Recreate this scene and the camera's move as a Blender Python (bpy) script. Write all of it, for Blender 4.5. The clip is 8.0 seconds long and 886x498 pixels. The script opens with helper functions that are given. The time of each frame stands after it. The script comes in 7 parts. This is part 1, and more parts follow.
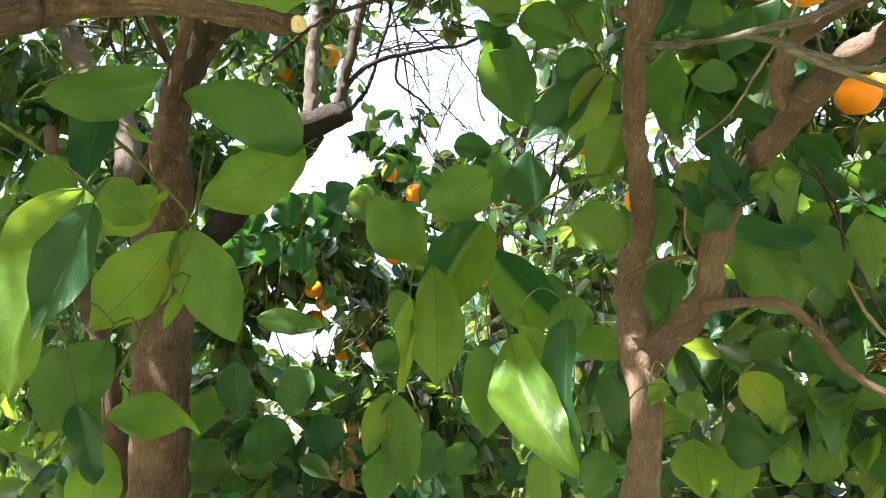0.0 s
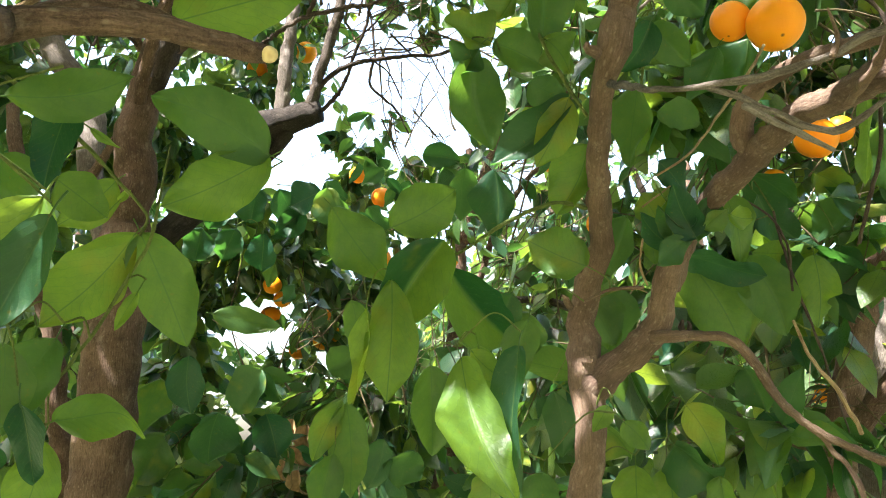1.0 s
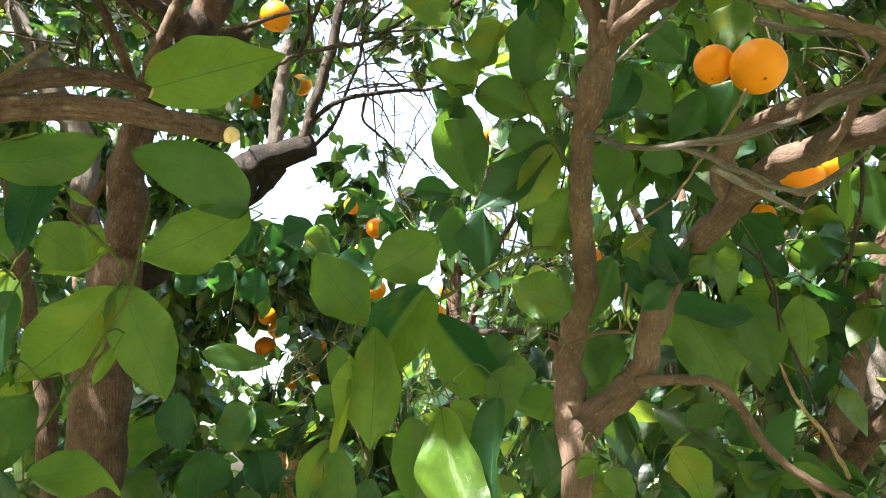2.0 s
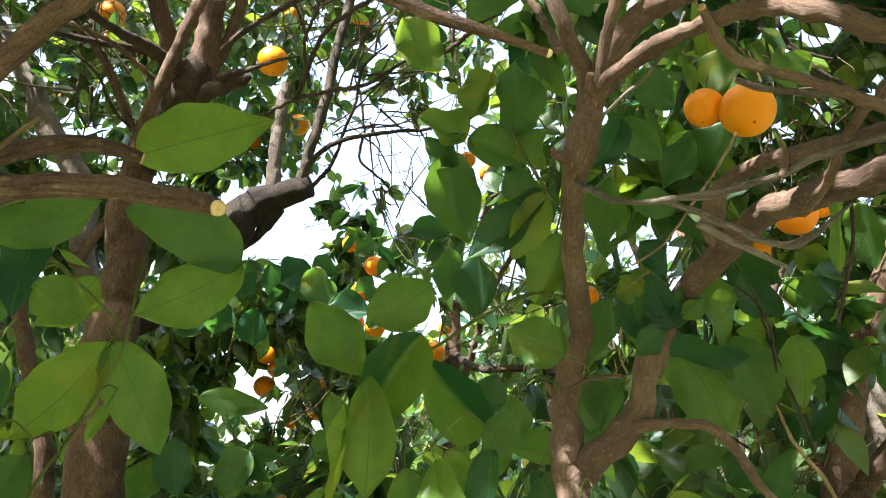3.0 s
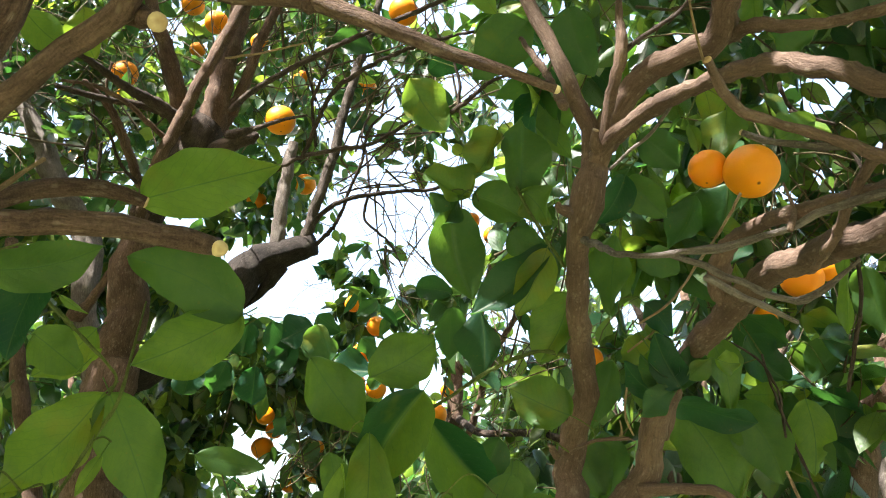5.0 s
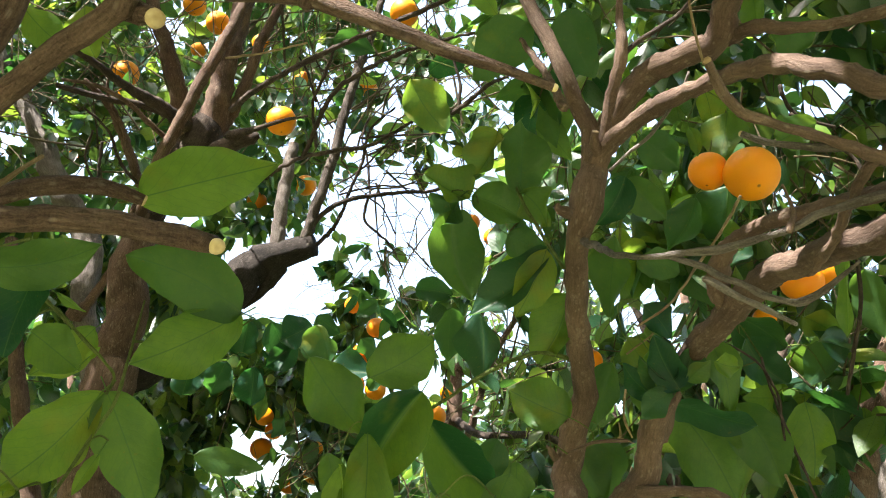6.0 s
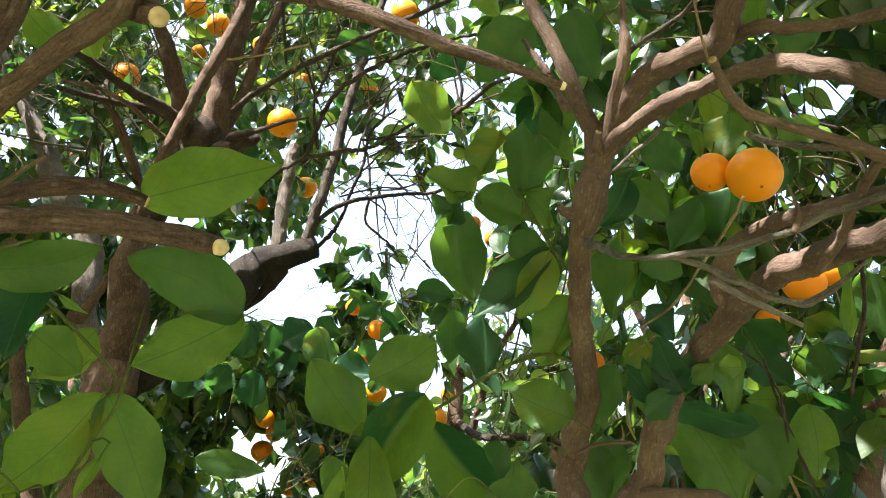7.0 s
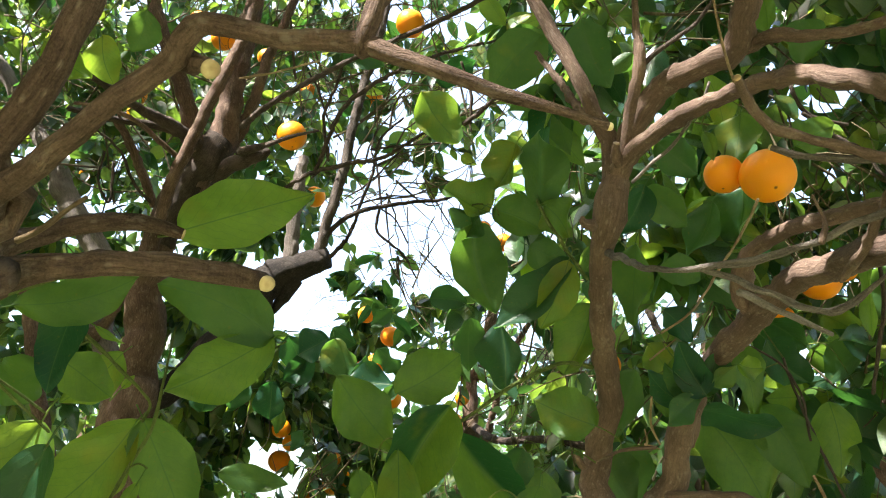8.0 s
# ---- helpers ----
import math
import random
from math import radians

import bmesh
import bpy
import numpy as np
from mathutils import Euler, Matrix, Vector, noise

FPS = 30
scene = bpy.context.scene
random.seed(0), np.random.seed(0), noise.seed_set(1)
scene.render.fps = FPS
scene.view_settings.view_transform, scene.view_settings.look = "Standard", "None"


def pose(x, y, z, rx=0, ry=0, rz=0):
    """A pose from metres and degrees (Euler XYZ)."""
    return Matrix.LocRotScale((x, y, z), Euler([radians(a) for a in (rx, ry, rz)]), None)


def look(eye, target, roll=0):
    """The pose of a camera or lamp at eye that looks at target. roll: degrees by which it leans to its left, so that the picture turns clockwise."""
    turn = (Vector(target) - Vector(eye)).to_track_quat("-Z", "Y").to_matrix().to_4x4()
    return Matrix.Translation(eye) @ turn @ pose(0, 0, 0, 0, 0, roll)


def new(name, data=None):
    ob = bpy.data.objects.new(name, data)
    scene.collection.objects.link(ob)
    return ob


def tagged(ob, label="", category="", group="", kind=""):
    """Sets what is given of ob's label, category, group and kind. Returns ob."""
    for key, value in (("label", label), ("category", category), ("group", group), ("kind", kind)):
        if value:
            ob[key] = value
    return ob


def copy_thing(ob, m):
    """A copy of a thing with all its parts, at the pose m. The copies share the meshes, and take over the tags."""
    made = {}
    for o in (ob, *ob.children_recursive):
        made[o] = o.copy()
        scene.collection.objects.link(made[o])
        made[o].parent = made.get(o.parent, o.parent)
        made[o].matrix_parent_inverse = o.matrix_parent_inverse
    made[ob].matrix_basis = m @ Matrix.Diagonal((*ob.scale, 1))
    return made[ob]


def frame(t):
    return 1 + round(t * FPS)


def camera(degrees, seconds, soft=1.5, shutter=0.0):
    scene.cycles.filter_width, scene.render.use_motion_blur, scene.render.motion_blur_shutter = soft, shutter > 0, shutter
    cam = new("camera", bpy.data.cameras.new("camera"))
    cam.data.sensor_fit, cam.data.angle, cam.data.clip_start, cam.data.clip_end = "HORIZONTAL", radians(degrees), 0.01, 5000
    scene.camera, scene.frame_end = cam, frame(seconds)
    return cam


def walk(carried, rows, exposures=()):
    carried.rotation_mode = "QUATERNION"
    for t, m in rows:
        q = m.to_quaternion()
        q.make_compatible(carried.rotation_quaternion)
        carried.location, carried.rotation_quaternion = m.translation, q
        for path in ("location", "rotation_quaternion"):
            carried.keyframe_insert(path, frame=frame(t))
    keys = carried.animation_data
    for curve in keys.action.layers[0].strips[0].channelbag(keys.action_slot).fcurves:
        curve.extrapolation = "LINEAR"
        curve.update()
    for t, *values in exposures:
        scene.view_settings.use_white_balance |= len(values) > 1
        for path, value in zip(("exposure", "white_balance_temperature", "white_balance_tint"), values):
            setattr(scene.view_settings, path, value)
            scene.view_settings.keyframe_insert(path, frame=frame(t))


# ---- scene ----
cam = camera(58.5, 8.0, soft=1.0)
PATH = [
    (0.0, -0.0349, 0.0216, 1.5004, 104.837, 4.266, 2.286),
    (0.5, -0.0301, 0.0220, 1.5061, 104.448, 1.798, -0.867),
    (1.0, -0.0292, 0.0078, 1.5158, 104.787, 1.085, -1.278),
    (1.5, -0.0200, 0.0039, 1.5341, 105.185, 1.151, -1.402),
    (1.7, -0.0145, 0.0007, 1.5382, 105.676, 1.131, -1.300),
    (2.8, -0.0012, -0.0100, 1.5532, 108.240, 1.625, -1.110),
    (3.0, 0.0005, -0.0136, 1.5584, 108.785, 1.792, -1.006),
    (3.2, 0.0018, -0.0138, 1.5612, 110.250, 1.686, -1.040),
    (3.5, 0.0012, -0.0129, 1.5607, 112.835, 1.555, -1.054),
    (4.0, -0.0009, -0.0079, 1.5568, 113.229, 1.388, -0.992),
    (4.5, -0.0008, -0.0045, 1.5533, 113.288, 1.184, -1.027),
    (6.0, 0.0014, -0.0019, 1.5504, 113.528, 0.681, -1.156),
    (6.5, 0.0000, 0.0000, 1.5500, 113.554, 0.644, -1.205),
    (7.0, -0.0010, 0.0012, 1.5509, 113.679, 0.736, -1.104),
    (7.5, -0.0026, -0.0054, 1.5580, 113.757, 1.193, -0.849),
    (8.0, -0.0198, -0.0122, 1.5618, 113.792, 2.322, -0.024),
]
walk(cam, [(t, pose(x, y, z, rx, ry, rz)) for t, x, y, z, rx, ry, rz in PATH], [(0.0, 3.03), (1.0, 3.03), (1.5, 2.98), (3.0, 2.61), (3.5, 2.55), (8.0, 2.55)])

# ---- light: clear sky and a high sun ----
SUN_ELEVATION, SUN_AZIMUTH = 55.0, -133.0        # azimuth from +y towards +x
world = bpy.data.worlds.new("world")
scene.world = world
world.use_nodes = True
wt = world.node_tree
sky = wt.nodes.new("ShaderNodeTexSky")
sky.sky_type, sky.sun_disc = "NISHITA", False
sky.dust_density, sky.air_density = 6.0, 1.3
sky.sun_elevation, sky.sun_rotation = radians(SUN_ELEVATION), radians(SUN_AZIMUTH)
wt.links.new(sky.outputs[0], wt.nodes["Background"].inputs[0])
wt.nodes["Background"].inputs[1].default_value = 0.15
sun_lamp = bpy.data.lights.new("sun", "SUN")
sun_lamp.energy, sun_lamp.angle, sun_lamp.color = 5.0, radians(0.5), (1.0, 0.97, 0.91)
sun = new("sun", sun_lamp)
to_sun = Vector((math.sin(radians(SUN_AZIMUTH)) * math.cos(radians(SUN_ELEVATION)),
                 math.cos(radians(SUN_AZIMUTH)) * math.cos(radians(SUN_ELEVATION)), math.sin(radians(SUN_ELEVATION))))
sun.matrix_world = look(Vector((0, 0, 30)) + to_sun, (0, 0, 30))


# ---- materials ----
class Nodes:
    """A short way to write a node material."""

    def __init__(self, name):
        self.mat = bpy.data.materials.new(name)
        self.mat.use_nodes = True
        self.tree = self.mat.node_tree
        self.bsdf = self.tree.nodes["Principled BSDF"]
        self.out = self.tree.nodes["Material Output"]

    def node(self, kind):
        return self.tree.nodes.new("ShaderNode" + kind)

    def attribute(self, name):
        n = self.node("Attribute")
        n.attribute_name = name
        return n

    def put(self, socket, value):
        if isinstance(value, bpy.types.NodeSocket):
            self.tree.links.new(value, socket)
        else:
            socket.default_value = value

    def math(self, op, a, b=0.0, c=0.0):
        n = self.node("Math")
        n.operation = op
        for i, v in enumerate((a, b, c)):
            self.put(n.inputs[i], v)
        return n.outputs[0]

    def noise(self, vector, scale, detail=4.0, rough=0.55):
        n = self.node("TexNoise")
        self.put(n.inputs["Vector"], vector)
        n.inputs["Scale"].default_value, n.inputs["Detail"].default_value, n.inputs["Roughness"].default_value = scale, detail, rough
        return n.outputs["Fac"]

    def colour_noise(self, vector, scale):
        n = self.node("TexNoise")
        self.put(n.inputs["Vector"], vector)
        n.inputs["Scale"].default_value = scale
        return n.outputs["Color"]

    def ramp(self, fac, *stops):
        n = self.node("ValToRGB")
        while len(n.color_ramp.elements) < len(stops):
            n.color_ramp.elements.new(0.5)
        for e, (at, c) in zip(n.color_ramp.elements, stops):
            e.position, e.color = at, (*c, 1.0) if len(c) == 3 else c
        self.put(n.inputs[0], fac)
        return n.outputs[0]

    def mix(self, fac, a, b, blend="MIX"):
        n = self.node("Mix")
        n.data_type, n.blend_type = "RGBA", blend
        self.put(n.inputs[0], fac)
        self.put(n.inputs[6], a if not isinstance(a, tuple) else (*a, 1.0))
        self.put(n.inputs[7], b if not isinstance(b, tuple) else (*b, 1.0))
        return n.outputs[2]

    def scaled(self, vector, s):
        n = self.node("Mapping")
        self.put(n.inputs[0], vector)
        n.inputs["Scale"].default_value = s
        return n.outputs[0]

    def bump(self, height, strength, distance):
        n = self.node("Bump")
        self.put(n.inputs["Height"], height)
        n.inputs["Strength"].default_value, n.inputs["Distance"].default_value = strength, distance
        self.put(self.bsdf.inputs["Normal"], n.outputs[0])
        return n.outputs[0]


def bark_material(name, dark, light, spots, depth=1.0):
    m = Nodes(name)
    co = m.attribute("bark_co").outputs["Vector"]
    broad = m.noise(co, 14.0, 5.0, 0.65)
    streak = m.noise(m.scaled(co, (1.0, 1.0, 0.13)), 420.0, 3.0, 0.7)
    warp = m.node("VectorMath")
    warp.operation = "MULTIPLY_ADD"
    m.put(warp.inputs[0], m.colour_noise(co, 60.0))
    warp.inputs[1].default_value = (0.005, 0.005, 0.0)
    m.put(warp.inputs[2], co)
    crack = m.noise(m.scaled(warp.outputs[0], (1.0, 1.0, 0.14)), 380.0, 5.0, 0.7)
    check = m.noise(m.scaled(co, (0.35, 0.35, 1.0)), 170.0, 4.0, 0.7)
    fine = m.noise(co, 700.0, 3.0, 0.7)
    scab = m.noise(m.scaled(co, (1.0, 1.0, 0.6)), 55.0, 6.0, 0.75)
    col = m.ramp(m.math("ADD", m.math("MULTIPLY", broad, 0.5), m.math("ADD", m.math("MULTIPLY", streak, 0.25), m.math("MULTIPLY", fine, 0.25))), (0.42, dark), (0.59, light))
    col = m.mix(m.ramp(crack, (0.38, (0.42 * depth,) * 3), (0.48, (0, 0, 0))), col, tuple(0.5 * c for c in dark))
    col = m.mix(m.ramp(check, (0.32, (0.45, 0.45, 0.45)), (0.40, (0, 0, 0))), col, tuple(0.6 * c for c in dark))
    col = m.mix(m.ramp(scab, (0.56, (0, 0, 0)), (0.68, (0.35, 0.35, 0.35))), col, spots)
    wart = m.node("TexVoronoi")
    m.put(wart.inputs["Vector"], m.scaled(co, (1.0, 1.0, 0.5)))
    wart.inputs["Scale"].default_value = 150.0
    dots = m.ramp(wart.outputs["Distance"], (0.10, (0.3, 0.3, 0.3)), (0.24, (0, 0, 0)))
    col = m.mix(dots, col, spots)
    m.put(m.bsdf.inputs["Base Color"], col)
    m.bsdf.inputs["Roughness"].default_value = 0.85
    m.bsdf.inputs["Specular IOR Level"].default_value = 0.2
    hgt = m.math("ADD", m.math("ADD", m.math("MULTIPLY", streak, 0.5), m.math("MULTIPLY", m.ramp(crack, (0.36, (0, 0, 0)), (0.56, (1, 1, 1))), 0.45)),
                 m.math("ADD", m.math("MULTIPLY", scab, 0.5), m.math("ADD", m.math("MULTIPLY", fine, 0.5), m.math("MULTIPLY", dots, 0.3))))
    m.bump(hgt, 0.9, 0.0042 * depth)
    return m.mat


BARK = bark_material("bark", (0.072, 0.043, 0.031), (0.195, 0.125, 0.089), (0.36, 0.285, 0.22))
BARK_SMOOTH = bark_material("smooth_bark", (0.088, 0.056, 0.042), (0.180, 0.118, 0.086), (0.34, 0.27, 0.21), 0.55)
BARK_GREY = bark_material("grey_bark", (0.095, 0.076, 0.064), (0.23, 0.195, 0.172), (0.34, 0.30, 0.27))
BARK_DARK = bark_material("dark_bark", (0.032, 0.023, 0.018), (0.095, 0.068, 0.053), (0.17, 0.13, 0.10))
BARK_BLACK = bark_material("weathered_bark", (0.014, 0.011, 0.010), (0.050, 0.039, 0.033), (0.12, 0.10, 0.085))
BARK_UPRIGHT = bark_material("mottled_bark", (0.045, 0.034, 0.028), (0.13, 0.105, 0.088), (0.32, 0.28, 0.25))
STRAW = bark_material("dry_twig", (0.20, 0.13, 0.07), (0.42, 0.30, 0.17), (0.5, 0.4, 0.27))
BRUSH = bark_material("brushwood", (0.06, 0.05, 0.025), (0.16, 0.12, 0.07), (0.24, 0.2, 0.13))
TWIG = bark_material("green_twig", (0.07, 0.10, 0.022), (0.17, 0.21, 0.055), (0.22, 0.21, 0.09))


def cut_material(name, dark, light):
    m = Nodes(name)
    co = m.attribute("bark_co").outputs["Vector"]
    rings = m.noise(co, 160.0, 3.0)
    stain = m.noise(co, 60.0, 4.0)
    col = m.mix(m.ramp(stain, (0.4, (0, 0, 0)), (0.65, (1, 1, 1))), m.ramp(rings, (0.3, dark), (0.7, light)), (0.30, 0.20, 0.10))
    m.put(m.bsdf.inputs["Base Color"], col)
    m.bsdf.inputs["Roughness"].default_value = 0.85
    m.bump(rings, 0.6, 0.001)
    return m.mat


CUT = cut_material("cut_wood", (0.5, 0.36, 0.17), (0.68, 0.55, 0.32))
CUT_OLD = cut_material("old_cut_wood", (0.07, 0.05, 0.035), (0.20, 0.15, 0.10))


def leaf_material(name, random_socket, dark, light, glow_dark, glow_light, gloss=0.34, shine=0.25):
    """A citrus leaf: waxy blade, pale midrib and side veins, light coming through the blade."""
    m = Nodes(name)
    info = m.node(random_socket[0])
    rnd = info.outputs[random_socket[1]]
    tone = m.attribute("tone").outputs["Fac"]
    key = m.math("POWER", m.math("MAXIMUM", m.math("ADD", m.math("MULTIPLY", rnd, 0.5), m.math("MULTIPLY", tone, 0.58)), 0.0), 1.7)
    uv = m.node("UVMap").outputs[0]
    sep = m.node("SeparateXYZ")
    m.put(sep.inputs[0], uv)
    across, along = m.math("ABSOLUTE", m.math("SUBTRACT", sep.outputs[0], 0.5)), sep.outputs[1]
    rib = m.ramp(across, (0.004, (1, 1, 1)), (0.017, (0, 0, 0)))
    sway = m.math("MULTIPLY", m.noise(m.node("NewGeometry").outputs["Position"], 60.0, 2.0), 1.6)
    slant = m.math("ADD", sway, m.math("SUBTRACT", m.math("MULTIPLY", along, 10.0), m.math("MULTIPLY", across, 7.0)))
    ridge = m.math("ABSOLUTE", m.math("SUBTRACT", m.math("FRACT", slant), 0.5))
    vein = m.ramp(ridge, (0.0, (1, 1, 1)), (0.06, (0, 0, 0)))
    geo = m.node("NewGeometry").outputs["Position"]
    mott = m.ramp(m.noise(geo, 48.0, 5.0, 0.65), (0.36, (0, 0, 0)), (0.64, (1, 1, 1)))
    fine = m.noise(geo, 420.0, 2.0)
    net = m.node("TexVoronoi")
    net.feature = "DISTANCE_TO_EDGE"
    m.put(net.inputs["Vector"], geo)
    net.inputs["Scale"].default_value = 150.0
    mesh_veins = m.ramp(net.outputs["Distance"], (0.0, (1, 1, 1)), (0.09, (0, 0, 0)))
    lines = m.math("MAXIMUM", rib, m.math("MAXIMUM", m.math("MULTIPLY", vein, 0.5), m.math("MULTIPLY", mesh_veins, 0.13)))
    col = m.mix(key, dark, light)
    col = m.mix(m.math("MULTIPLY", mott, 0.4), col, m.mix(0.35, dark, col))
    blue = m.ramp(m.math("FRACT", m.math("MULTIPLY", rnd, 7.0)), (0.5, (0, 0, 0)), (0.95, (0.55, 0.55, 0.55)))
    col = m.mix(blue, col, m.mix(0.5, col, (0.012, 0.055, 0.034)))
    pale = m.ramp(m.noise(geo, 120.0, 4.0, 0.7), (0.62, (0, 0, 0)), (0.74, (0.3, 0.3, 0.3)))
    col = m.mix(pale, col, (0.17, 0.23, 0.07))
    yellow = m.ramp(m.math("MULTIPLY", m.noise(geo, 24.0, 3.0), m.math("ADD", rnd, 0.35)), (0.62, (0, 0, 0)), (0.85, (0.8, 0.8, 0.8)))
    col = m.mix(yellow, col, (0.20, 0.19, 0.02))
    speck = m.ramp(m.noise(geo, 190.0, 2.0), (0.67, (0, 0, 0)), (0.72, (0.7, 0.7, 0.7)))
    col = m.mix(speck, col, (0.11, 0.085, 0.02))
    col = m.mix(m.math("MULTIPLY", lines, 0.34), col, (0.18, 0.24, 0.06))
    m.put(m.bsdf.inputs["Base Color"], col)
    m.put(m.bsdf.inputs["Roughness"], m.math("ADD", gloss, m.math("MULTIPLY", fine, 0.12)))
    m.bsdf.inputs["Specular IOR Level"].default_value = shine
    hgt = m.math("ADD", m.math("ADD", m.math("MULTIPLY", lines, -0.2), m.math("MULTIPLY", ridge, 0.3)), m.math("MULTIPLY", mott, 0.6))
    nrm = m.bump(hgt, 0.35, 0.0015)
    tr = m.node("BsdfTranslucent")
    glow = m.mix(key, glow_dark, glow_light)
    glow = m.mix(m.math("MULTIPLY", lines, 0.75), glow, glow_dark)
    m.put(tr.inputs[0], m.mix(m.math("MULTIPLY", mott, 0.25), glow, glow_dark))
    m.put(tr.inputs[1], nrm)
    mx = m.node("MixShader")
    mx.inputs[0].default_value = 0.45
    m.put(mx.inputs[1], m.bsdf.outputs[0])
    m.put(mx.inputs[2], tr.outputs[0])
    m.put(m.out.inputs[0], mx.outputs[0])
    return m.mat


DRY = Nodes("dry_leaf")
DRY.put(DRY.bsdf.inputs["Base Color"], DRY.ramp(DRY.noise(DRY.node("NewGeometry").outputs["Position"], 45.0, 5.0), (0.3, (0.13, 0.075, 0.035)), (0.7, (0.36, 0.24, 0.12))))
DRY.bsdf.inputs["Roughness"].default_value = 0.8
DRY = DRY.mat
LEAF = leaf_material("leaf", ("ObjectInfo", "Random"), (0.010, 0.043, 0.030), (0.095, 0.175, 0.020), (0.036, 0.150, 0.022), (0.39, 0.55, 0.042))
FOLIAGE = leaf_material("foliage", ("NewGeometry", "Random Per Island"), (0.011, 0.042, 0.026), (0.078, 0.15, 0.032), (0.04, 0.14, 0.02), (0.43, 0.56, 0.05), 0.23, 0.75)


def peel_material():
    m = Nodes("orange_peel")
    geo = m.node("NewGeometry").outputs["Position"]
    rnd = m.node("ObjectInfo").outputs["Random"]
    own = m.node("SeparateXYZ")
    unit = m.node("VectorMath")
    unit.operation = "NORMALIZE"
    m.put(unit.inputs[0], m.node("TexCoord").outputs["Object"])
    m.put(own.inputs[0], unit.outputs[0])
    scar = m.ramp(m.math("MULTIPLY", own.outputs[2], -1.0), (0.9968, (0, 0, 0)), (0.9982, (0.9, 0.9, 0.9)))
    pores = m.node("TexVoronoi")
    m.put(pores.inputs["Vector"], geo)
    pores.inputs["Scale"].default_value = 520.0
    broad = m.noise(geo, 30.0, 3.0)
    col = m.mix(m.math("MULTIPLY", rnd, 0.8), (0.82, 0.27, 0.002), (0.76, 0.16, 0.003))
    col = m.mix(m.math("MULTIPLY", broad, 0.4), col, (0.86, 0.38, 0.006))
    mark = m.ramp(m.noise(geo, 95.0, 3.0), (0.69, (0, 0, 0)), (0.74, (0.7, 0.7, 0.7)))
    m.put(m.bsdf.inputs["Base Color"], m.mix(scar, m.mix(mark, col, (0.30, 0.14, 0.03)), (0.05, 0.03, 0.012)))
    m.bsdf.inputs["Roughness"].default_value = 0.48
    m.bsdf.inputs["Specular IOR Level"].default_value = 0.3
    m.bsdf.inputs["Subsurface Weight"].default_value = 0.12
    m.bsdf.inputs["Subsurface Radius"].default_value = (0.01, 0.004, 0.001)
    m.bump(m.math("ADD", pores.outputs["Distance"], m.math("MULTIPLY", broad, 2.0)), 0.25, 0.0009)
    return m.mat


PEEL = peel_material()


def soil_material():
    m = Nodes("soil")
    geo = m.node("NewGeometry").outputs["Position"]
    a, b, c = m.noise(geo, 0.7, 5.0), m.noise(geo, 9.0, 6.0), m.noise(geo, 60.0, 4.0)
    col = m.ramp(m.math("ADD", m.math("MULTIPLY", a, 0.5), m.math("MULTIPLY", b, 0.5)), (0.35, (0.15, 0.12, 0.08)), (0.45, (0.27, 0.23, 0.15)), (0.52, (0.16, 0.19, 0.07)), (0.7, (0.10, 0.15, 0.04)))
    m.put(m.bsdf.inputs["Base Color"], col)
    m.bsdf.inputs["Roughness"].default_value = 0.95
    m.bump(m.math("ADD", b, m.math("MULTIPLY", c, 0.3)), 0.8, 0.03)
    return m.mat


SOIL = soil_material()


# ---- mesh helpers ----
def mesh_from(name, verts, faces, material, uvs=None, point_vectors=None, point_values=None, smooth=True):
    """A mesh from numpy arrays. faces: rows of 4 indices, a triangle repeats its last. uvs: one per vertex."""
    me = bpy.data.meshes.new(name)
    polys = [f[:3] if f[2] == f[3] else f for f in faces.tolist()]
    me.from_pydata(verts.tolist(), [], polys)
    idx = np.empty(len(me.loops), dtype=np.int32)
    me.loops.foreach_get("vertex_index", idx)
    if uvs is not None:
        layer = me.uv_layers.new(name="UVMap")
        layer.data.foreach_set("uv", np.ascontiguousarray(uvs[idx], dtype=np.float32).ravel())
    if point_vectors is not None:
        at = me.attributes.new("bark_co", "FLOAT_VECTOR", "POINT")
        at.data.foreach_set("vector", np.ascontiguousarray(point_vectors, dtype=np.float32).ravel())
    if point_values is not None:
        at = me.attributes.new("tone", "FLOAT", "POINT")
        at.data.foreach_set("value", np.ascontiguousarray(point_values, dtype=np.float32).ravel())
    me.polygons.foreach_set("use_smooth", np.full(len(me.polygons), smooth))
    me.materials.append(material)
    me.update()
    return me


def under(name, me, parent, label=""):
    """Links a mesh, given in world coordinates, as one part of a thing that is not turned."""
    ob = new(name, me)
    ob.parent = parent
    base = parent.location if parent.parent is None else parent.parent.location
    if parent.parent is None:
        ob.matrix_parent_inverse = Matrix.Translation(-base)
    return tagged(ob, label) if label else ob


def tree(name, at, label):
    ob = new(name)
    ob.location = at
    ob.empty_display_size = 0.2
    bpy.context.view_layer.update()
    return tagged(ob, label, "tree")


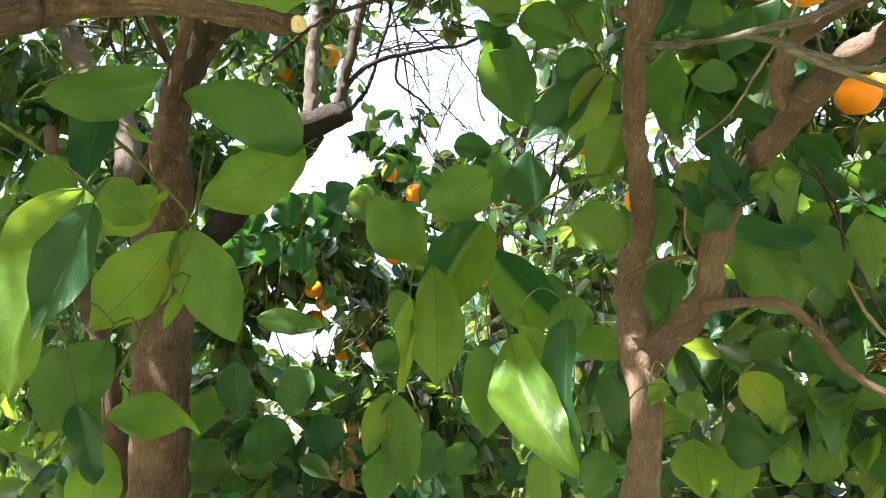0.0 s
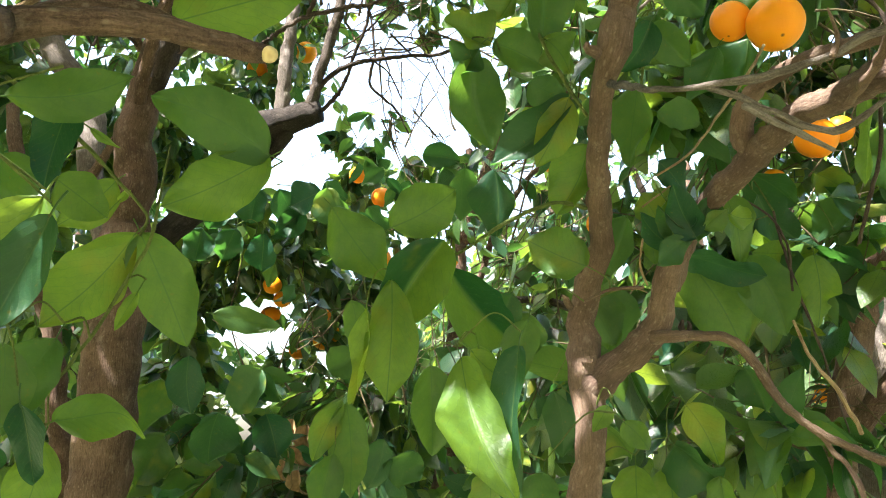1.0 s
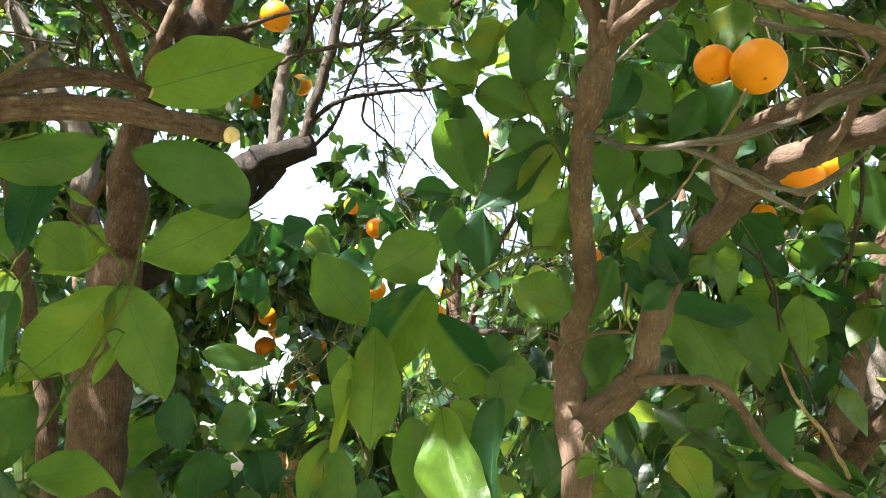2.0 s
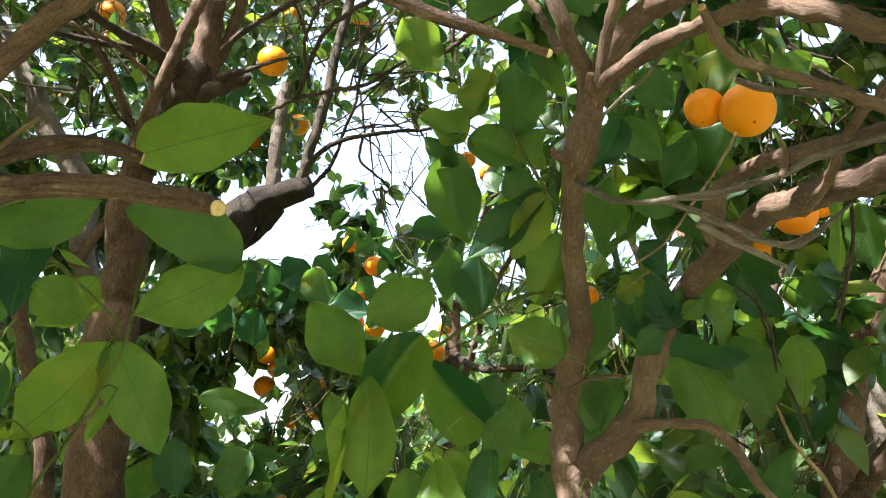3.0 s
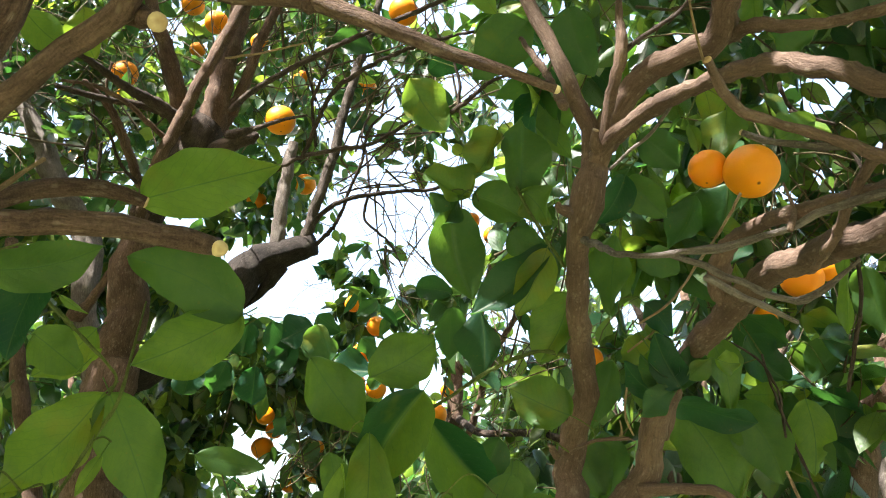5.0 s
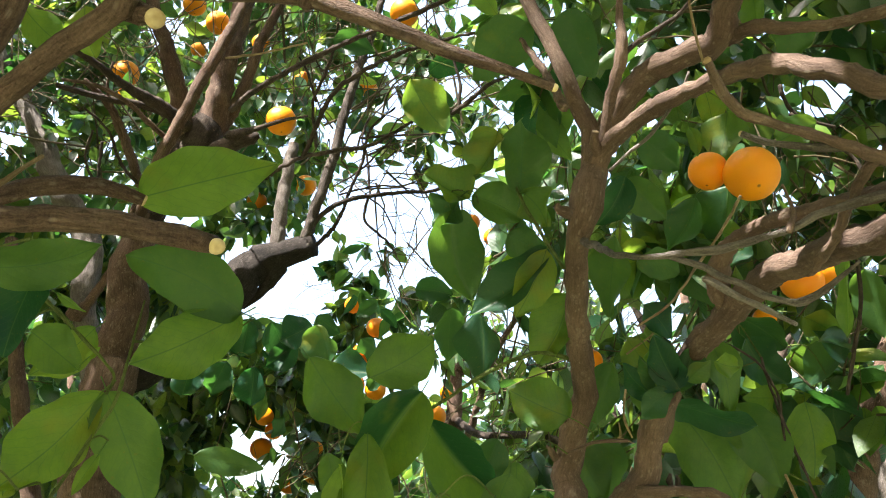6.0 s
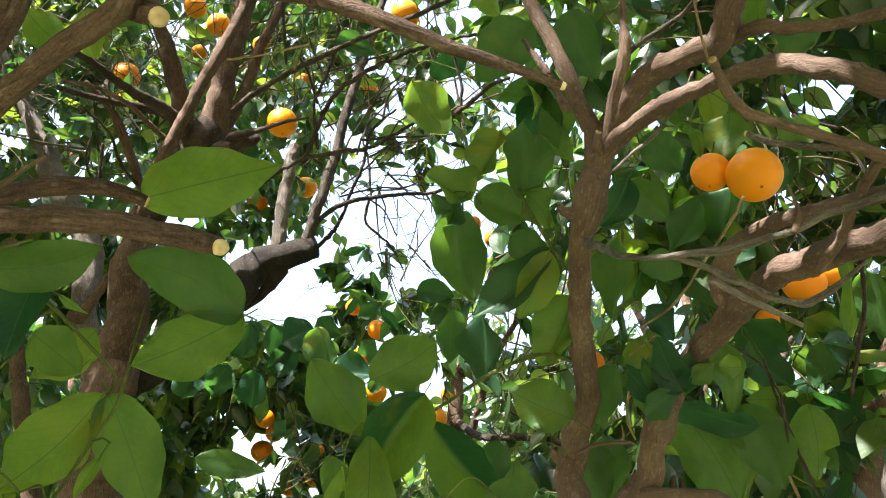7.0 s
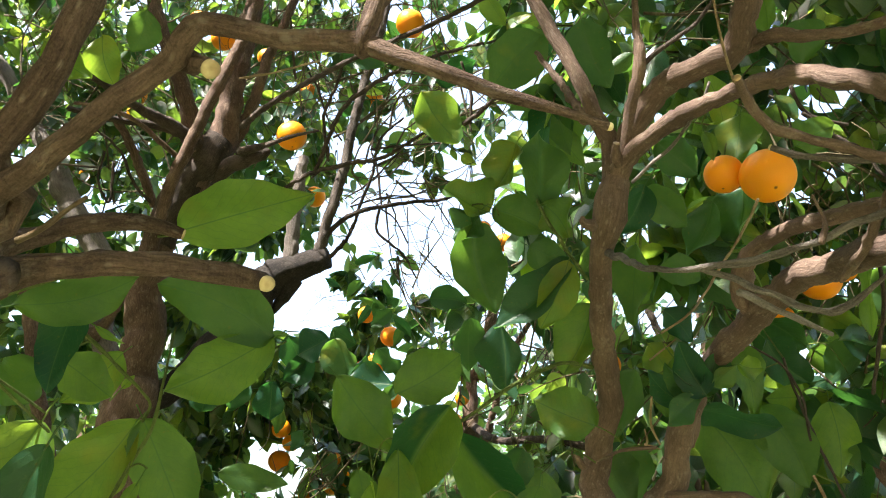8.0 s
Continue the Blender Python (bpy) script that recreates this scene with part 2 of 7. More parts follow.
def smooth_line(points, step):
    """Catmull-Rom through rows of x, y, z, radius."""
    p = np.array(points, dtype=float)
    p = np.vstack([2 * p[0] - p[1], p, 2 * p[-1] - p[-2]])
    p[0, 3], p[-1, 3] = p[1, 3], p[-2, 3]
    rows = []
    for i in range(1, len(p) - 2):
        a, b, c, d = p[i - 1:i + 3]
        n = max(2, int(np.linalg.norm(c[:3] - b[:3]) / step))
        for t in np.arange(n) / n:
            rows.append(0.5 * (2 * b + (c - a) * t + (2 * a - 5 * b + 4 * c - d) * t * t + (3 * b - a - 3 * c + d) * t ** 3))
    rows.append(p[-2])
    r = np.array(rows)
    r[:, 3] = np.maximum(r[:, 3], 0.0006)
    return r


def gnarled(line, amount):
    """Slight swellings and kinks along a limb."""
    out = line.copy()
    for i, (x, y, z, r) in enumerate(line):
        q = Vector((x, y, z)) / max(r * 5.0, 0.02)
        out[i, :3] += np.array(noise.noise_vector(q)) * r * amount
        out[i, 3] *= 1 + 0.35 * amount * noise.noise(q * 1.7 + Vector((7, 3, 1)))
    return out


def tube(line, sides, knots=0.10, seed=0.0):
    """Verts, quads and bark coordinates of an uneven tube along rows of x, y, z, radius."""
    c, rad = line[:, :3], line[:, 3]
    tan = np.gradient(c, axis=0)
    tan /= np.linalg.norm(tan, axis=1)[:, None]
    ref = np.cross(tan[0], (0.31, 0.87, 0.39))
    ref /= np.linalg.norm(ref)
    run, verts, bark = 0.0, [], []
    for i in range(len(c)):
        ref = ref - tan[i] * (ref @ tan[i])
        ref /= np.linalg.norm(ref)
        oth = np.cross(tan[i], ref)
        if i:
            run += np.linalg.norm(c[i] - c[i - 1])
        for k in range(sides):
            a = 2 * math.pi * k / sides
            way = ref * math.cos(a) + oth * math.sin(a)
            q = Vector(c[i] / max(rad[i] * 1.6, 0.012)) + Vector(way * 0.8)
            swell = 1 + knots * noise.noise(q) + 0.5 * knots * noise.noise(q * 2.7) + 1.9 * knots * max(0.0, noise.noise(q * 1.9 + Vector((5, 1, 8))) - 0.38)
            verts.append(c[i] + way * rad[i] * swell)
            bark.append((math.cos(a) * rad[i] + seed, math.sin(a) * rad[i], run + seed))
    n, k = len(c), np.arange(sides)
    quads = [np.stack([i * sides + k, i * sides + (k + 1) % sides, (i + 1) * sides + (k + 1) % sides, (i + 1) * sides + k], 1) for i in range(n - 1)]
    return np.array(verts), np.concatenate(quads), np.array(bark)


limb_count = [0]


def limb(owner, name, points, material, cut=0):
    """A trunk, limb or twig. cut=1: its end is sawn and pale, cut=2: weathered and dark."""
    points = [tuple(p) for p in points]
    if name == "trunk" and points[0][2] < 1.2:
        x, y, z, r = points[0]
        points = [(x, y, -0.04, r * 1.5), (x, y, 0.12, r * 1.15)] + points
    thick = max(p[3] for p in points)
    limb_count[0] += 1
    line = smooth_line(points, max(0.005, min(0.02, thick * 0.45)))
    line = gnarled(line, 0.28 if thick > 0.006 else 0.8)
    sides = 22 if thick > 0.02 else 14 if name == "stump" else 12 if thick > 0.008 else 7
    verts, quads, bark = tube(line, sides, 0.17 if thick > 0.006 else 0.1, limb_count[0] * 1.37)
    n = len(line)
    ends = []
    for row, flip in ((0, True), (n - 1, False)):
        ring = row * sides + np.arange(sides)
        mid = len(verts)
        push = (line[row, :3] - line[row - 1 if row else 1, :3])
        push = push / np.linalg.norm(push) * line[row, 3] * (0.15 if cut and not flip else 0.6)
        verts = np.vstack([verts, line[row, :3] + push])
        bark = np.vstack([bark, bark[ring].mean(axis=0)])
        nxt = np.roll(ring, -1)
        a, b = (nxt, ring) if flip else (ring, nxt)
        if cut in (1, 3) and not flip:
            ends = (ring, mid)
        else:
            quads = np.vstack([quads, np.stack([a, b, np.full(sides, mid), np.full(sides, mid)], 1)])
    part = under(name, mesh_from(name, verts, quads, material, point_vectors=bark), owner)
    if len(ends):
        ring, mid = ends
        centre = verts[ring].mean(axis=0)
        out = verts[mid] - centre
        out = out / np.linalg.norm(out)
        rim = np.roll(np.arange(sides), -1)
        cv = [v for v in verts[ring]] + [centre + (v - centre) * 0.93 + out * 0.0012 for v in verts[ring]]
        cv += [centre + (v - centre) * 0.5 + out * 0.0018 for v in verts[ring]] + [centre + out * 0.001]
        k = np.arange(sides)
        cf = np.vstack([np.stack([k, rim, rim + sides, k + sides], 1), np.stack([k + sides, rim + sides, rim + 2 * sides, k + 2 * sides], 1),
                        np.stack([k + 2 * sides, rim + 2 * sides, np.full(sides, 3 * sides), np.full(sides, 3 * sides)], 1)])
        cv = np.array(cv)
        under("cut_end", mesh_from("cut_end", cv, cf, CUT if cut == 1 else CUT_OLD, point_vectors=cv * 1.0), part,
              "pale sawn wood of a pruned branch end" if cut == 1 else "weathered brown wood of an old cut")
    return part


def blade(rows, cols):
    """The flat citrus leaf: along 0..1, across -1..1 and half-width share, as arrays with faces."""
    s = np.linspace(0, 1, rows + 1)
    half = np.sin(np.pi * s ** 0.82) ** 0.78 * (1 - 0.42 * s ** 4) * 1.06
    half[0], half[-1] = 0.03, 0.0
    u = np.linspace(-1, 1, cols * 2 + 1)
    ss, uu = np.meshgrid(s, u, indexing="ij")
    hh = np.repeat(half[:, None], len(u), 1)
    n = len(u)
    i, j = np.meshgrid(np.arange(rows), np.arange(n - 1), indexing="ij")
    a = (i * n + j).ravel()
    return ss.ravel(), uu.ravel(), hh.ravel(), np.stack([a, a + 1, a + n + 1, a + n], 1)


NEAR_BLADE, FAR_BLADE = blade(30, 5), blade(5, 1)
leaf_count = [0]


def leaf(owner, base, tip, width, facing, fold, tone, curl=0.0, hook=0.0, nibbled=False, dark_half=0):
    """One large leaf with its stalk, as a part of its tree. dark_half: the half, -1 or 1, that is folded over and shows the dark upper face."""
    leaf_count[0] += 1
    rng = random.Random(leaf_count[0])
    s, u, hw, faces = NEAR_BLADE
    peak, blunt, skew = rng.uniform(0.76, 1.00), rng.uniform(0.54, 0.74), rng.uniform(-0.1, 0.1)
    hw = np.sin(np.pi * s ** peak) ** blunt * (1 - 0.30 * s ** 5) * 1.02 * (1 + skew * np.sign(u) + 0.03 * np.sin(11 * s + 2 * np.sign(u) + peak * 40) + 0.012 * np.sin(27 * s + np.sign(u) + blunt * 90))
    hw = np.where(s < 0.01, 0.03, np.where(s > 0.99, 0.0, hw))
    if nibbled:
        for at, wide, deep in ((0.63, 0.075, 0.62), (0.77, 0.05, 0.35), (0.86, 0.045, 0.5)):
            bite = deep * np.sqrt(np.clip(1 - ((s - at) / wide) ** 2, 0, 1))
            hw = hw * np.where(u > 0, 1 - bite, 1.0)
    b, t, nrm = np.array(base), np.array(tip), np.array(facing)
    length = np.linalg.norm(t - b)
    ax = (t - b) / length
    nrm = nrm - ax * (nrm @ ax)
    nrm /= np.linalg.norm(nrm)
    side = np.cross(nrm, ax)
    bend, sway, wave, ph = rng.uniform(0.04, 0.22), rng.uniform(-0.08, 0.08), rng.uniform(0.06, 0.17), rng.uniform(0, 6.3)
    twist, droop = rng.uniform(-0.55, 0.55) * s, rng.uniform(0.02, 0.14)
    lift = -bend * length * 4 * s * (1 - s) * 0.5 + fold * width * np.abs(u) * hw
    lift = lift + wave * width * np.sin(s * 9 + ph + 1.5 * u) * np.abs(u) ** 2 - droop * length * s ** 4
    lift = lift - curl * length * s ** 3 + 0.5 * abs(curl) * width * np.abs(u) ** 2 * hw * s
    drift = sway * length * np.sin(np.pi * s) + 0.012 * width * np.sin(s * 23 + ph) * np.sign(u) * (np.abs(u) > 0.9)
    drift = drift + hook * length * s ** 5
    wide = u * hw * width / 2
    verts = b + np.outer(s * length * (1 - 0.25 * abs(hook) * s ** 4), ax) + np.outer(wide * np.cos(twist) + drift, side) + np.outer(lift + wide * np.sin(twist), nrm)
    uv = np.stack([0.5 + u * hw * 0.5, s], 1)
    stalk = np.array([(*(b - ax * 0.015 - nrm * 0.003), 0.0008), (*(b - ax * 0.007), 0.0007), (*(b + ax * 0.004), 0.0006)])
    sv, sf, _ = tube(smooth_line(stalk, 0.006), 5, 0.0)
    faces = np.vstack([faces, sf + len(verts)])
    uv = np.vstack([uv, np.full((len(sv), 2), 0.5)])
    verts = np.vstack([verts, sv])
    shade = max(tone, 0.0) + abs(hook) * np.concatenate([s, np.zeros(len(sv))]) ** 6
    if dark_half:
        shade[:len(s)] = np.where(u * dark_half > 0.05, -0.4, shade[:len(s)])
    me = mesh_from("leaf", verts, faces, DRY if tone < 0 else LEAF, uvs=uv, point_values=shade)
    return under("leaf", me, owner, "curled dead brown leaf" if tone < 0 else "")


CROWNS = {}
# places that sun flecks reach through gaps in the crowns: x, y, z, width
SUN_GAPS = [(-0.50, 1.94, 2.36, 0.016), (-0.37, 1.90, 2.40, 0.012), (-0.19, 0.69, 1.82, 0.004), (0.12, 3.33, 2.09, 0.030), (0.05, 0.91, 1.91, 0.014), (0.20, 2.73, 2.28, 0.120), (-0.13, 2.88, 2.71, 0.100), (-0.52, 2.20, 2.12, 0.040), (-0.28, 2.20, 2.08, 0.030), (0.03, 0.78, 1.55, 0.032), (-0.30, 0.46, 1.60, 0.110), (0.22, 0.62, 1.97, 0.010), (0.24, 0.58, 1.96, 0.010), (0.20, 0.70, 1.98, 0.020), (-0.47, 1.98, 2.38, 0.023), (-0.39, 1.99, 2.41, 0.018), (-0.23, 1.90, 2.77, 0.023), (-0.26, 1.93, 2.65, 0.023), (1.09, 1.85, 1.85, 0.050), (0.98, 1.50, 2.00, 0.030), (-0.62, 3.08, 2.19, 0.030), (-0.35, 1.65, 2.61, 0.015), (-0.05, 1.60, 2.90, 0.020), (-0.23, 2.95, 2.36, 0.040), (0.33, 0.53, 1.79, 0.020), (0.18, 0.57, 1.80, 0.004), (0.26, 0.50, 1.79, 0.004), (-0.96, 2.02, 1.76, 0.023), (-0.01, 0.23, 1.74, 0.015), (0.35, 0.73, 1.85, 0.010), (-0.59, 1.63, 2.56, 0.023), (-0.48, 1.58, 2.79, 0.023)]
rng_gap = random.Random(23)
SHADED = [Vector(p) for p in ((0.42, 1.13, 1.77), (0.45, 1.15, 1.74), (0.04, 1.03, 1.70), (0.18, 1.15, 1.43), (0.197, 1.11, 1.55), (0.20, 1.13, 1.65), (0.21, 1.15, 1.72), (0.22, 1.06, 1.80), (0.445, 1.08, 2.15), (0.50, 1.04, 2.13), (0.39, 1.26, 1.76), (0.49, 1.62, 1.82))]
for n, (x0, x1, y0, y1, z0, z1), wide in ((70, (0.18, 1.1, 0.95, 1.7, 1.3, 2.4), 0.005), (26, (-0.15, 0.6, 1.7, 2.5, 2.4, 3.3), 0.03), (30, (-0.5, 0.4, 2.0, 3.2, 1.3, 2.2), 0.015), (24, (-1.3, -0.4, 1.6, 2.6, 2.5, 3.3), 0.02), (60, (-1.4, 0.7, 1.8, 3.0, 2.6, 3.8), 0.012), (34, (-0.8, -0.2, 2.0, 3.1, 1.75, 2.3), 0.012), (40, (0.0, 0.6, 1.6, 2.4, 2.7, 3.5), 0.02)):
    for _ in range(n):
        spot = Vector((rng_gap.uniform(x0, x1), rng_gap.uniform(y0, y1), rng_gap.uniform(z0, z1)))
        if all((p - spot).cross(to_sun).length > 0.07 for p in SHADED):
            SUN_GAPS.append((*spot, wide))
gap_at, gap_wide, gap_way = np.array(SUN_GAPS)[:, :3], np.array(SUN_GAPS)[:, 3], np.array(to_sun)


def in_gap(base, way, reach):
    for share in (0.1, 0.5, 0.9):
        rel = base + way * share - gap_at
        along = rel @ gap_way
        off = np.linalg.norm(rel - np.outer(along, gap_way), axis=1)
        if np.any((along > 0.25) & (off < gap_wide + reach)):
            return True
    return False



def spray_leaf(k):
    """A middle-sized leaf of unit length and width, for many leaves to share."""
    s, u, hw, faces = blade(6, 2)
    rng = random.Random(k)
    lift = rng.uniform(0.05, 0.3) * 0.5 * np.abs(u) * hw - rng.uniform(0.0, 0.22) * s ** 2 + 0.03 * np.sin(9 * s + k) * np.abs(u)
    verts = np.stack([u * hw / 2 + rng.uniform(-0.08, 0.08) * np.sin(np.pi * s), s, lift], 1)
    return mesh_from("leaf", verts, faces, LEAF, uvs=np.stack([0.5 + u * hw * 0.5, s], 1), point_values=np.full(len(s), (0.0, 0.1, 0.3, 0.5, 0.7, 0.95)[k % 6]))


SPRAY_LEAVES = [spray_leaf(k) for k in range(12)]


def foliage(owner, centres, radius, twigs, size=1.0, pieces=False):
    """Sprays of leaves round the given centres, gathered for the tree's crown."""
    s, u, hw, faces = FAR_BLADE
    got = CROWNS.setdefault(owner.name, dict(owner=owner, v=[], f=[], uv=[], tone=[], n=0, tv=[], tf=[], tn=0, tb=[]))
    rng = np.random.default_rng(len(got["v"]) + 17 * len(owner.name))
    for c in centres:
        c = np.array(c)
        for _ in range(twigs):
            d = rng.normal(size=3) * (1, 1, 0.7)
            d /= np.linalg.norm(d)
            start = c + d * radius * rng.uniform(0.0, 0.5)
            reach = radius * rng.uniform(0.6, 1.25)
            droop = rng.uniform(0.1, 0.5)
            k = rng.integers(6, 10)
            along = np.linspace(0.15, 1.0, k)
            spine = start + np.outer(along * reach, d) - np.outer(along ** 2 * reach * droop, (0, 0, 1))
            spin = rng.uniform(0, 6.28)
            tv, tf, tb = tube(np.hstack([spine[::2], np.linspace(0.0026, 0.0012, len(spine[::2]))[:, None]]), 4, 0.0, c[0])
            got["tv"].append(tv), got["tf"].append(tf + got["tn"]), got["tb"].append(tb)
            got["tn"] += len(tv)
            for i in range(k):
                spin += 2.4
                out = np.cross(d, (math.cos(spin), math.sin(spin), 0.4))
                ax = d * 0.45 + out * 0.7 + rng.normal(size=3) * 0.3 - np.array((0, 0, 0.55))
                ax /= np.linalg.norm(ax)
                nrm = np.array((0, 0, 0.8)) + rng.normal(size=3) * 0.8
                nrm -= ax * (nrm @ ax)
                nrm /= np.linalg.norm(nrm)
                side = np.cross(nrm, ax)
                length = rng.uniform(0.055, 0.11) * size
                width = length * rng.uniform(0.46, 0.6)
                if in_gap(spine[i], ax * length, width * 0.4):
                    continue
                if pieces:
                    ob = new("leaf", SPRAY_LEAVES[(0, 1, 6, 7)[rng.integers(4)] if owner is left_tree else rng.integers(12)])
                    ob.parent = owner
                    ob.matrix_parent_inverse = Matrix.Translation(-owner.location)
                    ob.matrix_basis = Matrix(((side[0] * width, ax[0] * length, nrm[0] * length, spine[i][0]), (side[1] * width, ax[1] * length, nrm[1] * length, spine[i][1]),
                                              (side[2] * width, ax[2] * length, nrm[2] * length, spine[i][2]), (0, 0, 0, 1)))
                    continue
                fold, bend = rng.uniform(0.05, 0.3), rng.uniform(0.0, 0.22)
                lift = fold * width * np.abs(u) * hw - bend * length * s ** 2
                got["v"].append(spine[i] + np.outer(s * length, ax) + np.outer(u * hw * width / 2, side) + np.outer(lift, nrm))
                got["f"].append(faces + got["n"])
                got["uv"].append(np.stack([0.5 + u * hw * 0.5, s], 1))
                got["tone"].append(np.full(len(s), rng.choice((0.0, 0.0, 0.15, 0.4, 0.65, 0.95))))
                got["n"] += len(s)


def brush(owner, start, way, length, count, spread):
    """Thin bare and half-bare twigs that branch off round a line."""
    got = CROWNS.setdefault(owner.name, dict(owner=owner, v=[], f=[], uv=[], tone=[], n=0, tv=[], tf=[], tn=0, tb=[]))
    rng = np.random.default_rng(int(abs(start[0] * 1000)) + count)
    way = np.array(way) / np.linalg.norm(way)
    for _ in range(count):
        p = np.array(start) + rng.normal(size=3) * spread
        d = way + rng.normal(size=3) * 0.55
        d /= np.linalg.norm(d)
        reach = length * rng.uniform(0.4, 1.2)
        r0 = rng.uniform(0.0012, 0.0042)
        stems = [(p, d, reach, r0)]
        for _ in range(rng.integers(2, 5)):
            f = rng.uniform(0.25, 0.85)
            e = d + rng.normal(size=3) * 0.7
            stems.append((p + d * reach * f, e / np.linalg.norm(e), reach * rng.uniform(0.25, 0.5), r0 * 0.6))
        for q, e, ln, r in stems:
            bow = rng.normal(size=3) * ln * 0.12
            t = np.linspace(0, 1, 6)
            pts = q + np.outer(t * ln, e) + np.outer(t * (1 - t) * 4, bow) + rng.normal(size=(6, 3)) * ln * 0.012
            tv, tf, tb = tube(np.hstack([pts, np.linspace(r, r * 0.35, 6)[:, None]]), 5, 0.0, q[0])
            got["tv"].append(tv), got["tf"].append(tf + got["tn"]), got["tb"].append(tb)
            got["tn"] += len(tv)


def close_crowns():
    for got in CROWNS.values():
        me = mesh_from("foliage", np.concatenate(got["v"]), np.concatenate(got["f"]), FOLIAGE, uvs=np.concatenate(got["uv"]), point_values=np.concatenate(got["tone"]))
        tagged(under("foliage", me, got["owner"]), "glossy dark green citrus leaves of the crown", kind="stuff")
        me = mesh_from("brushwood", np.concatenate(got["tv"]), np.concatenate(got["tf"]), BRUSH, point_vectors=np.concatenate(got["tb"]))
        tagged(under("brushwood", me, got["owner"]), "thin green twigs of the crown", kind="stuff")


# ---- ground ----
def ground():
    bm = bmesh.new()
    n, rings = 48, [0.0, 1.0, 2.0, 3.5, 6.0, 10.0, 18.0, 35.0, 80.0, 250.0, 900.0, 3000.0]
    rows = [[bm.verts.new((0, 0, 0))]]
    for r in rings[1:]:
        rows.append([bm.verts.new((r * math.cos(2 * math.pi * k / n), r * math.sin(2 * math.pi * k / n),
                                   0.05 * noise.noise((r * math.cos(2 * math.pi * k / n) * 0.8, r * math.sin(2 * math.pi * k / n) * 0.8, 0)) if r < 40 else 0)) for k in range(n)])
    for k in range(n):
        bm.faces.new((rows[0][0], rows[1][k], rows[1][(k + 1) % n]))
    for a, b in zip(rows[1:], rows[2:]):
        for k in range(n):
            bm.faces.new((a[k], b[k], b[(k + 1) % n], a[(k + 1) % n]))
    me = bpy.data.meshes.new("ground")
    bm.to_mesh(me)
    bm.free()
    me.materials.append(SOIL)
    tagged(new("ground", me), "dry brown orchard soil with sparse grass", "ground", kind="structure")


ground()

# ---- trees ----
right_tree = tree("orange_tree", (0.17, 1.32, 0), "orange tree with a slender forked grey-brown trunk and fruit")
near_tree = tree("orange_tree", (-0.75, 0.0, 0), "pruned orange tree with sawn boughs and large leaves")
left_tree = tree("orange_tree", (-0.84, 2.18, 0), "orange tree with a thick brown trunk and a cut-off limb")
middle_tree = tree("orange_tree", (0.02, 3.78, 0), "orange tree with a thin straight trunk behind the others")
rear_tree = tree("orange_tree", (0.9, 2.05, 0), "orange tree with several brown trunks in shade")

limb(near_tree, "trunk", [(-0.76, 0.0, 0.3, 0.07), (-0.75, 0.02, 0.9, 0.065), (-0.72, 0.05, 1.35, 0.06), (-0.70, 0.07, 1.6, 0.05), (-0.66, 0.0, 2.0, 0.035), (-0.6, -0.15, 2.5, 0.02)], BARK)
limb(right_tree, "trunk", [(0.168, 1.315, 0.959, 0.0365), (0.173, 1.223, 1.235, 0.0314), (0.182, 1.153, 1.426, 0.0257), (0.197, 1.107, 1.523, 0.0194), (0.198, 1.125, 1.615, 0.0246), (0.207, 1.152, 1.723, 0.0207), (0.220, 1.065, 1.796, 0.0161), (0.196, 0.958, 1.844, 0.0146), (0.180, 0.865, 1.884, 0.0133), (0.169, 0.780, 1.904, 0.0128), (0.167, 0.731, 1.917, 0.0178), (0.184, 0.750, 1.971, 0.0158), (0.186, 0.750, 2.021, 0.0113), (0.171, 0.745, 2.059, 0.0097), (0.151, 0.732, 2.115, 0.0086), (0.122, 0.725, 2.182, 0.0081), (0.088, 0.717, 2.278, 0.0064)], BARK_SMOOTH)
limb(right_tree, "limb", [(0.184, 0.752, 1.966, 0.0134), (0.202, 0.740, 2.019, 0.0124), (0.234, 0.693, 2.050, 0.0131), (0.263, 0.650, 2.047, 0.0125), (0.287, 0.628, 2.046, 0.0138), (0.293, 0.597, 2.065, 0.0129), (0.293, 0.560, 2.100, 0.0115)], BARK_SMOOTH)
limb(right_tree, "limb", [(0.185, 0.750, 1.971, 0.0123), (0.198, 0.712, 1.983, 0.0096), (0.220, 0.647, 1.979, 0.0094), (0.247, 0.596, 1.970, 0.0076), (0.263, 0.549, 1.952, 0.0075), (0.279, 0.504, 1.928, 0.0080), (0.286, 0.472, 1.901, 0.0077), (0.300, 0.457, 1.885, 0.0081), (0.314, 0.436, 1.858, 0.0085), (0.346, 0.414, 1.831, 0.0093)], BARK_SMOOTH)
limb(right_tree, "stump", [(0.188, 0.730, 1.979, 0.0069), (0.179, 0.708, 1.981, 0.0050), (0.179, 0.699, 1.988, 0.0033)], BARK_SMOOTH, cut=3)
limb(right_tree, "limb", [(0.191, 0.723, 1.982, 0.0063), (0.197, 0.694, 2.024, 0.0062), (0.207, 0.666, 2.063, 0.0067), (0.207, 0.657, 2.108, 0.0039), (0.211, 0.653, 2.166, 0.0035)], BARK_SMOOTH)
limb(right_tree, "limb", [(0.196, 1.121, 1.591, 0.0244), (0.225, 1.111, 1.624, 0.0215), (0.268, 1.102, 1.655, 0.0215), (0.296, 1.082, 1.692, 0.0191), (0.303, 1.059, 1.742, 0.0182), (0.313, 1.040, 1.772, 0.0165), (0.315, 1.017, 1.782, 0.0148)], BARK_SMOOTH, cut=2)
